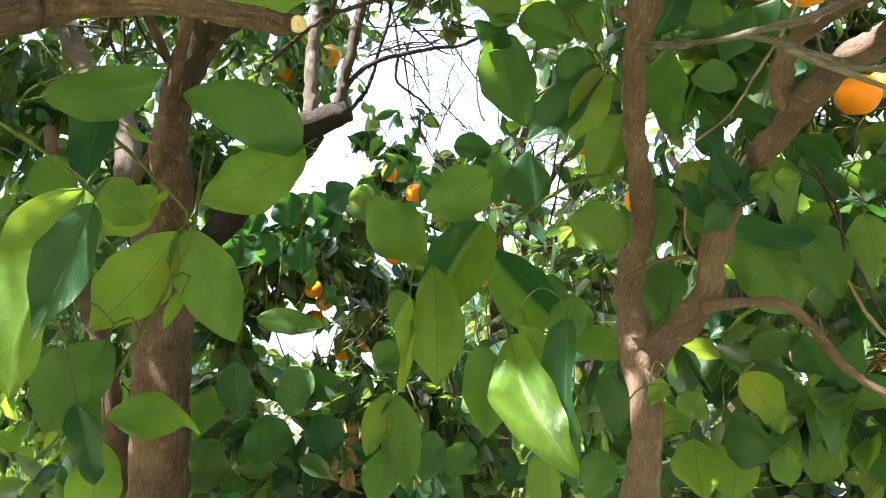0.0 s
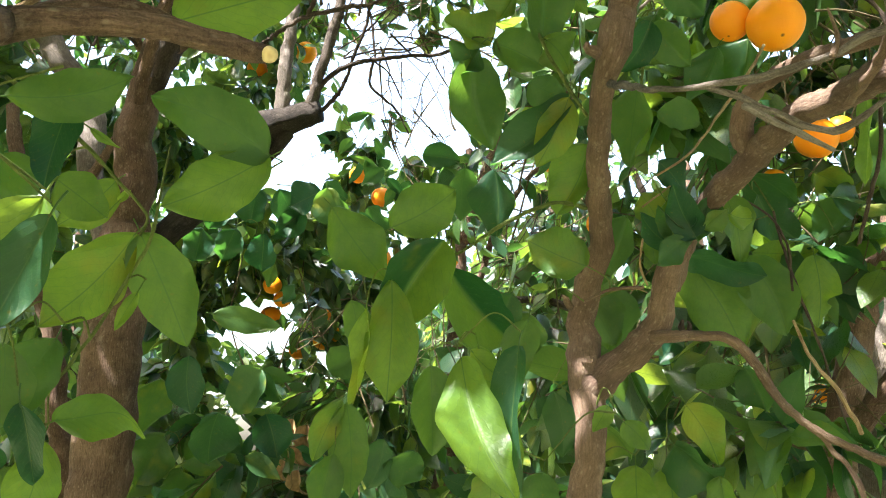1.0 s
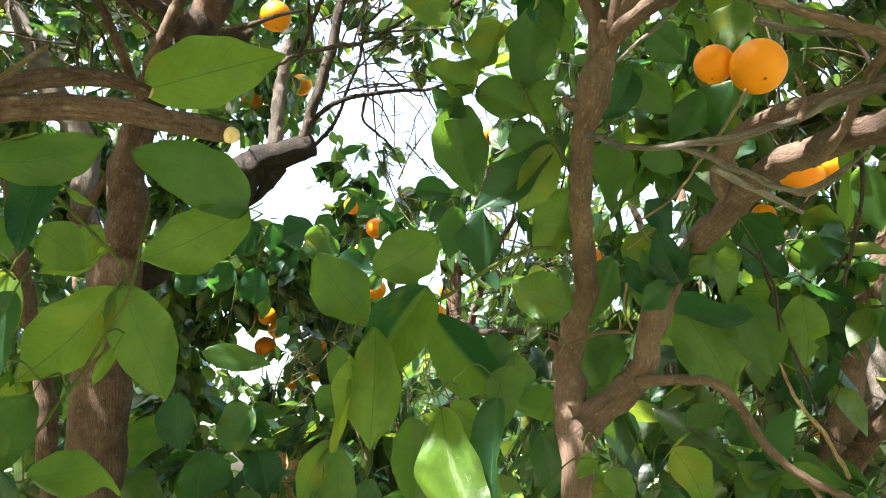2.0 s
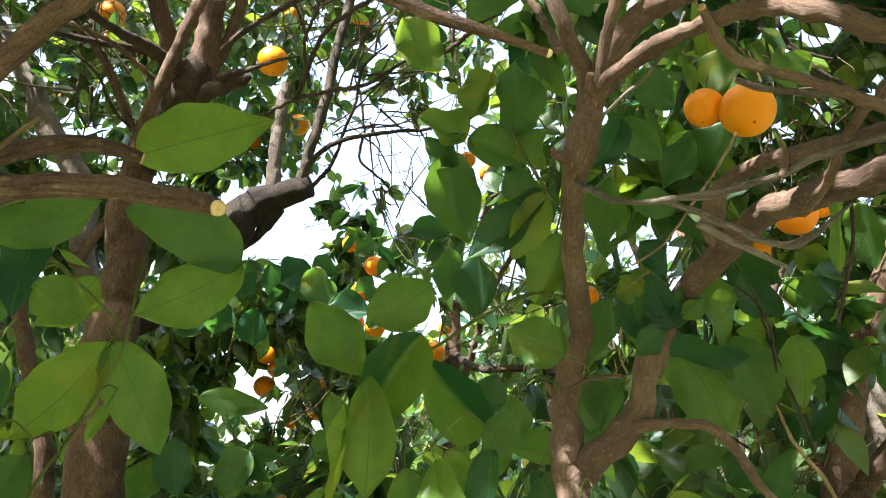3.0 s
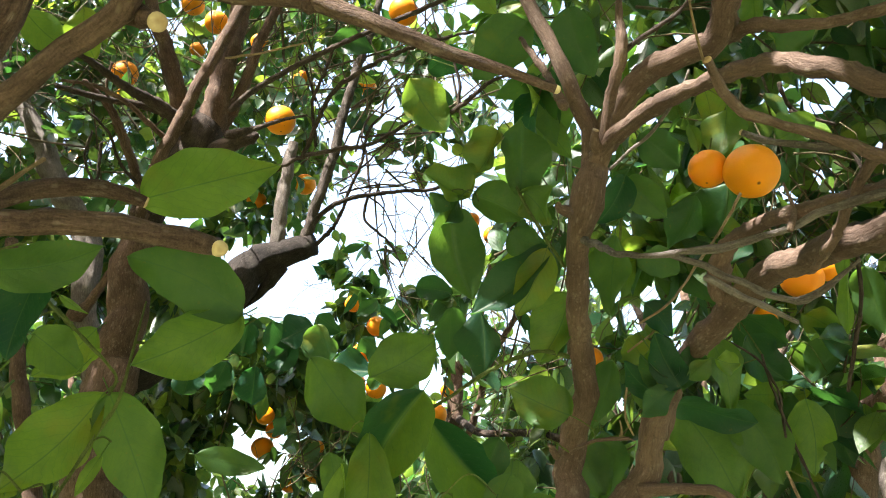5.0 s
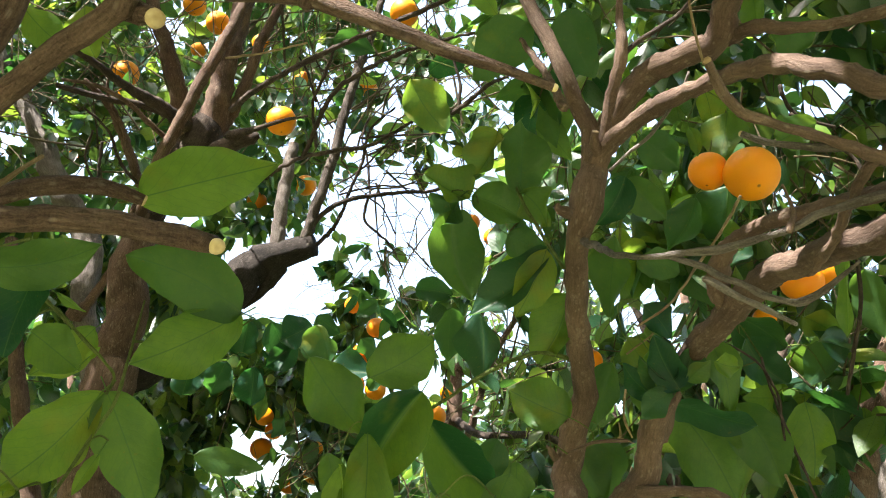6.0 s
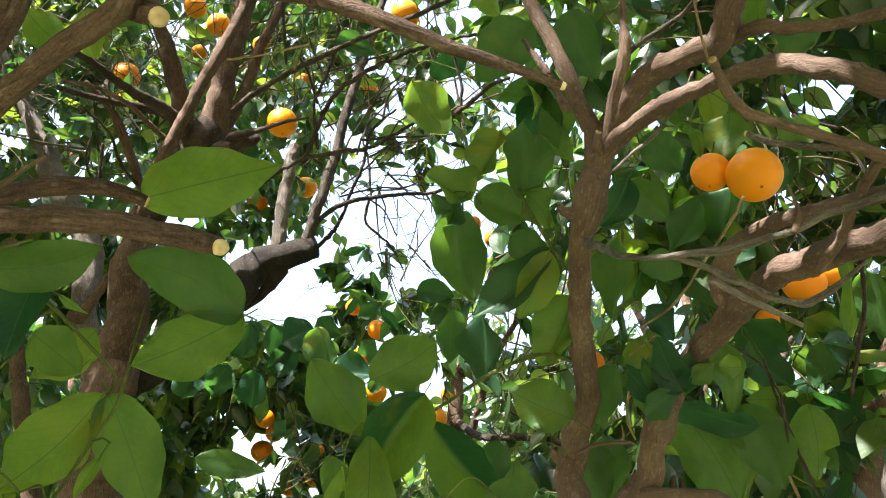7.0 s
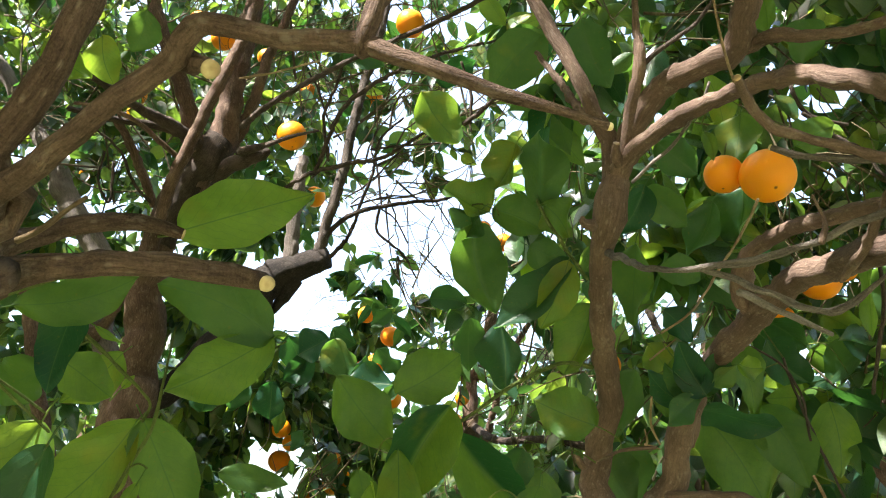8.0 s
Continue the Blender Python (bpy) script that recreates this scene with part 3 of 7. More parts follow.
limb(right_tree, "limb", [(0.323, 1.109, 1.745, 0.0152), (0.341, 1.083, 1.799, 0.0164), (0.343, 1.020, 1.819, 0.0164), (0.353, 0.956, 1.839, 0.0163), (0.361, 0.863, 1.851, 0.0169), (0.361, 0.765, 1.851, 0.0152), (0.349, 0.656, 1.826, 0.0137), (0.339, 0.549, 1.798, 0.0132), (0.345, 0.460, 1.775, 0.0138)], BARK_SMOOTH)
limb(right_tree, "limb", [(0.361, 0.875, 1.848, 0.0095), (0.344, 0.853, 1.875, 0.0137), (0.343, 0.819, 1.904, 0.0104), (0.354, 0.753, 1.903, 0.0086), (0.364, 0.656, 1.875, 0.0080), (0.374, 0.560, 1.846, 0.0078), (0.372, 0.485, 1.818, 0.0076)], BARK_SMOOTH)
limb(right_tree, "limb", [(0.286, 1.078, 1.670, 0.0109), (0.303, 1.057, 1.667, 0.0086), (0.333, 1.056, 1.668, 0.0071), (0.376, 1.037, 1.660, 0.0066), (0.402, 1.034, 1.628, 0.0066), (0.432, 1.036, 1.577, 0.0058), (0.473, 1.034, 1.540, 0.0051), (0.515, 1.019, 1.514, 0.0053), (0.565, 0.994, 1.489, 0.0058)], BARK_SMOOTH)
limb(right_tree, "branch", [(0.168, 0.763, 1.893, 0.0042), (0.166, 0.683, 1.850, 0.0035), (0.165, 0.621, 1.817, 0.0032), (0.181, 0.576, 1.795, 0.0026), (0.209, 0.556, 1.789, 0.0034), (0.240, 0.534, 1.787, 0.0030), (0.264, 0.511, 1.788, 0.0027), (0.283, 0.488, 1.792, 0.0030), (0.314, 0.464, 1.793, 0.0035), (0.339, 0.431, 1.792, 0.0036)], BARK_GREY)
limb(right_tree, "branch", [(0.192, 0.566, 1.791, 0.0022), (0.217, 0.561, 1.778, 0.0030), (0.248, 0.557, 1.760, 0.0030), (0.268, 0.550, 1.749, 0.0028), (0.281, 0.541, 1.745, 0.0034), (0.297, 0.526, 1.753, 0.0024), (0.310, 0.510, 1.763, 0.0012)], BARK_GREY)
limb(right_tree, "twig", [(0.261, 0.503, 1.783, 0.0025), (0.268, 0.506, 1.801, 0.0019), (0.264, 0.507, 1.823, 0.0010)], BARK_SMOOTH)
limb(right_tree, "branch", [(0.325, 0.606, 1.793, 0.0040), (0.316, 0.551, 1.795, 0.0041), (0.305, 0.505, 1.800, 0.0039), (0.304, 0.468, 1.810, 0.0040), (0.309, 0.432, 1.818, 0.0042)], BARK_SMOOTH)
limb(right_tree, "branch", [(0.312, 0.400, 1.765, 0.0050), (0.290, 0.421, 1.793, 0.0044), (0.273, 0.434, 1.814, 0.0039), (0.249, 0.440, 1.828, 0.0036), (0.221, 0.437, 1.835, 0.0035), (0.202, 0.434, 1.845, 0.0036), (0.190, 0.421, 1.851, 0.0034), (0.181, 0.407, 1.858, 0.0031)], BARK_SMOOTH, cut=1)
limb(right_tree, "twig", [(0.179, 0.408, 1.856, 0.0010), (0.175, 0.402, 1.869, 0.0010), (0.169, 0.392, 1.892, 0.0008), (0.166, 0.383, 1.912, 0.0008)], STRAW)
limb(right_tree, "branch", [(0.276, 0.434, 1.812, 0.0030), (0.262, 0.445, 1.818, 0.0028), (0.245, 0.456, 1.826, 0.0025), (0.232, 0.461, 1.833, 0.0027), (0.222, 0.466, 1.841, 0.0022)], BARK_GREY, cut=1)
limb(right_tree, "branch", [(0.301, 0.626, 2.048, 0.0064), (0.312, 0.588, 2.034, 0.0070), (0.334, 0.572, 2.019, 0.0059), (0.365, 0.554, 2.010, 0.0052), (0.391, 0.517, 1.994, 0.0054), (0.407, 0.463, 1.966, 0.0053)], BARK_SMOOTH)
limb(right_tree, "twig", [(0.449, 0.987, 2.062, 0.0023), (0.424, 0.984, 2.022, 0.0022), (0.367, 0.961, 1.951, 0.0021), (0.310, 0.939, 1.882, 0.0017), (0.271, 0.950, 1.858, 0.0014)], STRAW)
limb(right_tree, "twig", [(0.189, 0.698, 1.941, 0.0019), (0.223, 0.666, 1.962, 0.0019), (0.241, 0.636, 1.978, 0.0018), (0.253, 0.615, 2.002, 0.0014)], BARK_GREY)
limb(right_tree, "twig", [(0.185, 0.987, 1.828, 0.0031), (0.142, 0.966, 1.828, 0.0027), (0.090, 0.955, 1.807, 0.0027), (0.034, 0.960, 1.773, 0.0023), (-0.008, 0.971, 1.751, 0.0016)], TWIG)
limb(right_tree, "twig", [(0.166, 0.858, 1.899, 0.0019), (0.145, 0.862, 1.941, 0.0023), (0.124, 0.864, 1.988, 0.0023), (0.107, 0.874, 2.041, 0.0017)], TWIG)
limb(right_tree, "twig", [(0.121, 0.784, 2.172, 0.0032), (0.135, 0.740, 2.098, 0.0042), (0.141, 0.700, 2.039, 0.0048), (0.143, 0.673, 2.000, 0.0052)], BARK_SMOOTH)
limb(right_tree, "twig", [(0.532, 1.202, 1.888, 0.0023), (0.548, 1.217, 1.827, 0.0023), (0.568, 1.225, 1.755, 0.0026), (0.591, 1.227, 1.666, 0.0020), (0.621, 1.237, 1.542, 0.0014)], BARK_DARK)
limb(right_tree, "twig", [(0.492, 1.098, 1.693, 0.0022), (0.504, 1.090, 1.641, 0.0026), (0.531, 1.081, 1.593, 0.0029), (0.558, 1.085, 1.537, 0.0032)], STRAW)
limb(right_tree, "twig", [(0.448, 1.058, 1.571, 0.0035), (0.483, 1.038, 1.526, 0.0034), (0.514, 1.029, 1.477, 0.0037), (0.521, 1.031, 1.430, 0.0039)], BARK_SMOOTH)
limb(right_tree, "twig", [(0.188, 1.048, 1.715, 0.0021), (0.217, 1.024, 1.725, 0.0024), (0.259, 1.012, 1.726, 0.0024)], BARK_SMOOTH)
limb(near_tree, "bough", [(-0.720, 0.060, 1.420, 0.0400), (-0.251, 0.283, 1.667, 0.0101), (-0.224, 0.330, 1.707, 0.0088), (-0.198, 0.338, 1.714, 0.0064), (-0.182, 0.346, 1.719, 0.0065), (-0.165, 0.350, 1.720, 0.0063), (-0.139, 0.370, 1.723, 0.0057), (-0.117, 0.384, 1.723, 0.0054), (-0.105, 0.372, 1.716, 0.0047)], BARK, cut=1)
limb(near_tree, "branch", [(-0.720, 0.060, 1.420, 0.0400), (-0.301, 0.336, 1.698, 0.0100), (-0.285, 0.426, 1.765, 0.0075), (-0.268, 0.450, 1.785, 0.0065), (-0.249, 0.465, 1.800, 0.0067), (-0.216, 0.473, 1.804, 0.0062), (-0.191, 0.485, 1.800, 0.0040)], BARK, cut=1)
limb(near_tree, "bough", [(-0.720, 0.060, 1.420, 0.0400), (-0.329, 0.371, 1.719, 0.0135), (-0.222, 0.318, 1.747, 0.0067), (-0.188, 0.298, 1.754, 0.0057), (-0.163, 0.282, 1.763, 0.0052), (-0.143, 0.272, 1.769, 0.0051), (-0.124, 0.260, 1.775, 0.0054), (-0.114, 0.251, 1.782, 0.0053), (-0.100, 0.247, 1.779, 0.0046), (-0.076, 0.244, 1.770, 0.0043), (-0.054, 0.241, 1.765, 0.0043), (-0.043, 0.237, 1.760, 0.0044), (-0.029, 0.235, 1.752, 0.0036), (-0.009, 0.233, 1.741, 0.0030), (0.010, 0.236, 1.734, 0.0026), (0.031, 0.238, 1.727, 0.0020), (0.049, 0.241, 1.721, 0.0015)], BARK, cut=1)
limb(near_tree, "stump", [(-0.125, 0.262, 1.777, 0.0054), (-0.117, 0.267, 1.776, 0.0045), (-0.108, 0.257, 1.767, 0.0039)], BARK, cut=1)
limb(near_tree, "stump", [(-0.044, 0.238, 1.757, 0.0037), (-0.039, 0.233, 1.769, 0.0042), (-0.035, 0.235, 1.788, 0.0048)], BARK)
limb(near_tree, "bough", [(-0.720, 0.060, 1.420, 0.0400), (-0.278, 0.339, 1.716, 0.0102), (-0.227, 0.315, 1.766, 0.0082), (-0.203, 0.303, 1.793, 0.0077), (-0.188, 0.294, 1.813, 0.0070), (-0.179, 0.289, 1.849, 0.0082)], BARK)
limb(near_tree, "twig", [(-0.260, 0.406, 1.761, 0.0022), (-0.247, 0.411, 1.773, 0.0020), (-0.226, 0.413, 1.793, 0.0013)], STRAW)
limb(left_tree, "trunk", [(-0.837, 2.175, 0.638, 0.0942), (-0.790, 2.004, 1.097, 0.0763), (-0.770, 1.896, 1.434, 0.0676), (-0.765, 1.866, 1.632, 0.0684), (-0.757, 1.851, 1.811, 0.0683), (-0.749, 1.844, 1.956, 0.0606), (-0.741, 1.866, 2.070, 0.0542), (-0.729, 1.839, 2.205, 0.0471), (-0.715, 1.812, 2.343, 0.0412), (-0.665, 1.784, 2.503, 0.0407), (-0.591, 1.779, 2.611, 0.0457), (-0.542, 1.755, 2.712, 0.0349), (-0.523, 1.727, 2.825, 0.0296), (-0.492, 1.705, 2.974, 0.0259), (-0.429, 1.636, 3.204, 0.0219)], BARK)
limb(left_tree, "limb", [(-0.693, 1.745, 2.344, 0.0148), (-0.649, 1.663, 2.430, 0.0145), (-0.592, 1.599, 2.523, 0.0144), (-0.538, 1.570, 2.636, 0.0140), (-0.489, 1.559, 2.758, 0.0143), (-0.443, 1.554, 2.891, 0.0140), (-0.399, 1.539, 3.050, 0.0120)], BARK)
limb(left_tree, "limb", [(-0.535, 1.796, 2.668, 0.0200), (-0.477, 1.764, 2.788, 0.0151), (-0.432, 1.715, 2.898, 0.0139), (-0.378, 1.685, 3.014, 0.0114), (-0.322, 1.652, 3.161, 0.0129)], BARK)
limb(left_tree, "limb", [(-0.606, 1.755, 2.617, 0.0242), (-0.615, 1.670, 2.713, 0.0214), (-0.633, 1.614, 2.791, 0.0188), (-0.668, 1.562, 2.888, 0.0176), (-0.696, 1.512, 3.003, 0.0164)], BARK)
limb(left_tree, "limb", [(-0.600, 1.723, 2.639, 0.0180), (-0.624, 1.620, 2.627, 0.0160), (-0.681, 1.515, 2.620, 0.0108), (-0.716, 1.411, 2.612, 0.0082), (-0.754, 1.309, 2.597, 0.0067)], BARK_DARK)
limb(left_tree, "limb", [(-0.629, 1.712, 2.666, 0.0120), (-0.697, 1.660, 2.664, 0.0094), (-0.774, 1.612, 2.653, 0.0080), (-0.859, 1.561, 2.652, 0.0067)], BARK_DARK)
limb(left_tree, "limb", [(-0.715, 1.785, 2.503, 0.0108), (-0.743, 1.729, 2.585, 0.0119), (-0.773, 1.664, 2.659, 0.0094), (-0.814, 1.596, 2.693, 0.0057)], BARK)
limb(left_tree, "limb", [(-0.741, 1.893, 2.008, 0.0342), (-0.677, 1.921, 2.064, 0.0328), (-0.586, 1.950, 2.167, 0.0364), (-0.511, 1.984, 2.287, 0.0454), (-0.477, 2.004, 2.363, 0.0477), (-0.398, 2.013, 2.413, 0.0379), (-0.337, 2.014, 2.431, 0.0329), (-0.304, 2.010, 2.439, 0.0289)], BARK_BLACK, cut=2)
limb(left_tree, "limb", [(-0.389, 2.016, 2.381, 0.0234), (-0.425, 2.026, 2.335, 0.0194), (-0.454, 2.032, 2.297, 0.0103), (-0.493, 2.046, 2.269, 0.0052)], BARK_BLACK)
limb(left_tree, "limb", [(-0.409, 2.016, 2.406, 0.0235), (-0.402, 1.994, 2.508, 0.0188), (-0.390, 1.987, 2.647, 0.0172), (-0.384, 1.984, 2.70, 0.0165), (-0.378, 1.981, 2.745, 0.0140)], BARK_GREY)
limb(left_tree, "limb", [(-0.337, 2.014, 2.431, 0.0165), (-0.296, 1.972, 2.550, 0.0150), (-0.254, 1.939, 2.675, 0.0142), (-0.229, 1.919, 2.793, 0.0138), (-0.189, 1.902, 2.955, 0.0132), (-0.143, 1.889, 3.108, 0.0115), (-0.102, 1.859, 3.298, 0.0095)], BARK_UPRIGHT)
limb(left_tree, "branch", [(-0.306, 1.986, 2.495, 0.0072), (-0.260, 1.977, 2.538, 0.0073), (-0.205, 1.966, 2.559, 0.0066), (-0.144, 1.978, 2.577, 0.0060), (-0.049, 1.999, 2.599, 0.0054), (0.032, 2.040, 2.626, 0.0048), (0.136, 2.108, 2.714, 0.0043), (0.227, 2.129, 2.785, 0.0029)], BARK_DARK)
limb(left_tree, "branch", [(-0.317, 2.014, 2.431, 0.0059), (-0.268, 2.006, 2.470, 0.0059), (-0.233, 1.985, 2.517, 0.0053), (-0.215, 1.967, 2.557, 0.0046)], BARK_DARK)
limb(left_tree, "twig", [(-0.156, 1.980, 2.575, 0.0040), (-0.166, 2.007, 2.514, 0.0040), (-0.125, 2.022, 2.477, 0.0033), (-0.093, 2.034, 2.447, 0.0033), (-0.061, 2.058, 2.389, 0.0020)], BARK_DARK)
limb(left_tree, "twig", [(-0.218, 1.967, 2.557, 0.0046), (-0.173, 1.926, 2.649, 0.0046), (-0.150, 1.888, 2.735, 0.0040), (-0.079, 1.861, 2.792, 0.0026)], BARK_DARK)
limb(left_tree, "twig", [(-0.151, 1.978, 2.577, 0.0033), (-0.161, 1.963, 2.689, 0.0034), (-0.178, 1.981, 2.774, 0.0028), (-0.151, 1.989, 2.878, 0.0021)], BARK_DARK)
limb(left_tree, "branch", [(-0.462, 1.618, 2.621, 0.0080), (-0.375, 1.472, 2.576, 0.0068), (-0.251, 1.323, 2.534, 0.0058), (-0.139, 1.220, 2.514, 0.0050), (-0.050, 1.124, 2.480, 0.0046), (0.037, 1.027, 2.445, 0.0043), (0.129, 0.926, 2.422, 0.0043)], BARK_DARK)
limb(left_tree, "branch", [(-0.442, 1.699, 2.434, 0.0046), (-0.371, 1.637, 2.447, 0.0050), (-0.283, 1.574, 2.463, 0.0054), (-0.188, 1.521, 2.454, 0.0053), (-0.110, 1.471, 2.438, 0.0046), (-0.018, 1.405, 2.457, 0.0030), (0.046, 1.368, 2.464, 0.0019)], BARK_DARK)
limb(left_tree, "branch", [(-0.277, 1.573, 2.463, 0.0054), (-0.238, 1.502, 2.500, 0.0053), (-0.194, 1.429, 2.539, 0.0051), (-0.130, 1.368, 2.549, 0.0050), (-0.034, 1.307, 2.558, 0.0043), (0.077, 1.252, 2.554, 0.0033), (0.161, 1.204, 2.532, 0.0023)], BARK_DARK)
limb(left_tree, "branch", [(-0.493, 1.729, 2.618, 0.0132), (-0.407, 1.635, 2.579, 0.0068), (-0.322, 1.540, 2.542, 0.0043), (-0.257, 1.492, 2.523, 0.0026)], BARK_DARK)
# Dark sleeve over the trunk's fork: the fork's shade is put into its colour.
limb(left_tree, "trunk", [(-0.698, 1.800, 2.400, 0.0405), (-0.665, 1.782, 2.503, 0.0440), (-0.624, 1.776, 2.565, 0.0478), (-0.591, 1.774, 2.611, 0.0500), (-0.566, 1.765, 2.660, 0.0432), (-0.550, 1.758, 2.695, 0.0355)], BARK_DARK)
limb(left_tree, "limb", [(-0.583, 1.792, 2.581, 0.0220), (-0.514, 1.751, 2.595, 0.0200), (-0.462, 1.727, 2.599, 0.0185), (-0.430, 1.713, 2.603, 0.0170), (-0.415, 1.706, 2.606, 0.0090)], BARK_DARK)
limb(left_tree, "trunk", [(-0.948, 2.315, 0.708, 0.0611), (-0.944, 2.136, 1.400, 0.0312), (-0.956, 2.080, 1.622, 0.0258), (-0.968, 2.030, 1.816, 0.0231), (-1.006, 1.988, 1.983, 0.0204), (-1.053, 1.954, 2.199, 0.0192), (-1.092, 1.928, 2.422, 0.0167)], BARK)
limb(left_tree, "trunk", [(-0.790, 1.963, 1.857, 0.0331), (-0.859, 2.005, 2.103, 0.0306), (-0.910, 2.016, 2.264, 0.0328), (-0.929, 2.022, 2.445, 0.0350), (-1.022, 1.963, 2.615, 0.0328), (-1.085, 1.963, 2.743, 0.0275), (-1.167, 1.962, 2.876, 0.0234), (-1.320, 1.967, 3.123, 0.0212)], BARK_GREY)
limb(left_tree, "limb", [(-0.909, 1.968, 2.220, 0.0209), (-0.865, 1.950, 2.260, 0.0123), (-0.794, 1.873, 2.308, 0.0084)], BARK)
limb(near_tree, "twig", [(-0.394, 0.668, 1.519, 0.0015), (-0.378, 0.682, 1.542, 0.0014), (-0.347, 0.701, 1.584, 0.0016), (-0.328, 0.721, 1.626, 0.0017), (-0.305, 0.737, 1.683, 0.0018), (-0.287, 0.737, 1.720, 0.0018), (-0.282, 0.743, 1.778, 0.0014), (-0.279, 0.752, 1.823, 0.0010)], TWIG)
limb(near_tree, "twig", [(-0.339, 0.555, 1.798, 0.0017), (-0.324, 0.580, 1.790, 0.0017), (-0.307, 0.631, 1.772, 0.0018), (-0.296, 0.670, 1.757, 0.0017), (-0.283, 0.711, 1.738, 0.0015), (-0.297, 0.738, 1.726, 0.0011)], TWIG)
limb(middle_tree, "trunk", [(0.022, 3.781, 0.140, 0.0784), (0.047, 3.546, 1.052, 0.0694), (0.061, 3.457, 1.395, 0.0627), (0.084, 3.369, 1.736, 0.0470), (0.112, 3.286, 2.055, 0.0403), (0.123, 3.227, 2.283, 0.0314), (0.140, 3.227, 2.480, 0.0227), (0.182, 3.196, 2.799, 0.0162)], BARK)
limb(middle_tree, "limb", [(0.100, 3.310, 1.964, 0.0202), (0.189, 3.151, 2.169, 0.0152), (0.254, 2.997, 2.360, 0.0126), (0.357, 2.852, 2.516, 0.0102), (0.472, 2.724, 2.599, 0.0079)], BARK)
limb(middle_tree, "limb", [(0.151, 3.229, 2.395, 0.0291), (0.281, 3.057, 2.782, 0.0157), (0.305, 3.018, 2.868, 0.0134), (0.423, 2.912, 3.105, 0.0112)], BARK)
limb(middle_tree, "limb", [(0.115, 3.305, 2.222, 0.0157), (0.204, 2.927, 2.083, 0.0138), (0.332, 2.621, 2.026, 0.0124), (0.426, 2.427, 1.964, 0.0114), (0.540, 2.353, 1.878, 0.0109)], BARK_DARK)
limb(rear_tree, "trunk", [(0.883, 2.018, 0.698, 0.0713), (0.869, 1.823, 1.305, 0.0438), (0.868, 1.738, 1.542, 0.0346), (0.884, 1.669, 1.715, 0.0342), (0.898, 1.621, 1.815, 0.0293), (0.930, 1.570, 1.924, 0.0267), (0.971, 1.491, 2.057, 0.0239)], BARK)
limb(rear_tree, "trunk", [(1.077, 2.246, 0.600, 0.0794), (1.094, 2.027, 1.406, 0.0595), (1.097, 1.972, 1.608, 0.0503), (1.121, 1.917, 1.809, 0.0476), (1.142, 1.813, 1.998, 0.0425)], BARK_GREY)
limb(rear_tree, "limb", [(0.729, 1.577, 1.386, 0.0224), (0.761, 1.548, 1.489, 0.0214), (0.801, 1.526, 1.566, 0.0224), (0.830, 1.456, 1.629, 0.0216), (0.894, 1.380, 1.710, 0.0219)], BARK)
limb(rear_tree, "branch", [(0.758, 1.488, 1.520, 0.0098), (0.799, 1.491, 1.504, 0.0079), (0.861, 1.490, 1.500, 0.0069)], BARK)
limb(left_tree, "branch", [(-0.627, 1.695, 2.581, 0.0070), (-0.663, 1.633, 2.598, 0.0068), (-0.694, 1.573, 2.614, 0.0061), (-0.746, 1.517, 2.621, 0.0049), (-0.814, 1.496, 2.622, 0.0037)], BARK)
limb(left_tree, "twig", [(-0.739, 1.720, 2.580, 0.0047), (-0.745, 1.681, 2.620, 0.0047), (-0.760, 1.606, 2.668, 0.0034), (-0.746, 1.578, 2.730, 0.0029)], BARK)
limb(left_tree, "twig", [(-0.715, 1.785, 2.503, 0.0042), (-0.746, 1.720, 2.531, 0.0041), (-0.760, 1.644, 2.581, 0.0034), (-0.793, 1.580, 2.603, 0.0028)], BARK_DARK)
limb(left_tree, "twig", [(-0.855, 1.829, 2.662, 0.0044), (-0.871, 1.871, 2.566, 0.0038), (-0.879, 1.804, 2.596, 0.0031), (-0.836, 1.731, 2.635, 0.0024)], BARK_DARK)
limb(left_tree, "twig", [(-0.239, 1.528, 2.465, 0.0037), (-0.243, 1.471, 2.546, 0.0037), (-0.200, 1.402, 2.600, 0.0031), (-0.178, 1.336, 2.652, 0.0025)], BARK_DARK)
limb(left_tree, "twig", [(-0.284, 1.338, 2.552, 0.0029), (-0.282, 1.299, 2.592, 0.0029), (-0.282, 1.256, 2.641, 0.0024)], BARK_DARK)
limb(left_tree, "twig", [(-0.236, 1.471, 2.546, 0.0026), (-0.252, 1.430, 2.591, 0.0026), (-0.267, 1.399, 2.612, 0.0020)], BARK_DARK)
limb(left_tree, "twig", [(-0.325, 1.073, 2.362, 0.0020), (-0.256, 1.051, 2.357, 0.0019), (-0.184, 1.027, 2.358, 0.0015)], STRAW)
limb(left_tree, "twig", [(-0.173, 1.898, 2.714, 0.0040), (-0.095, 1.893, 2.720, 0.0033), (-0.016, 1.890, 2.722, 0.0026), (0.078, 1.886, 2.726, 0.0020)], BARK_DARK)
limb(left_tree, "twig", [(-0.095, 1.899, 2.706, 0.0026), (-0.174, 1.932, 2.635, 0.0026), (-0.252, 1.953, 2.592, 0.0020)], BARK_DARK)
limb(left_tree, "twig", [(-0.236, 1.962, 2.571, 0.0026), (-0.142, 1.950, 2.591, 0.0026), (-0.079, 1.949, 2.590, 0.0020), (-0.024, 1.952, 2.581, 0.0013)], BARK_DARK)
limb(left_tree, "twig", [(-0.150, 1.963, 2.562, 0.0026), (-0.111, 1.976, 2.530, 0.0020), (-0.080, 2.002, 2.468, 0.0020)], BARK_DARK)
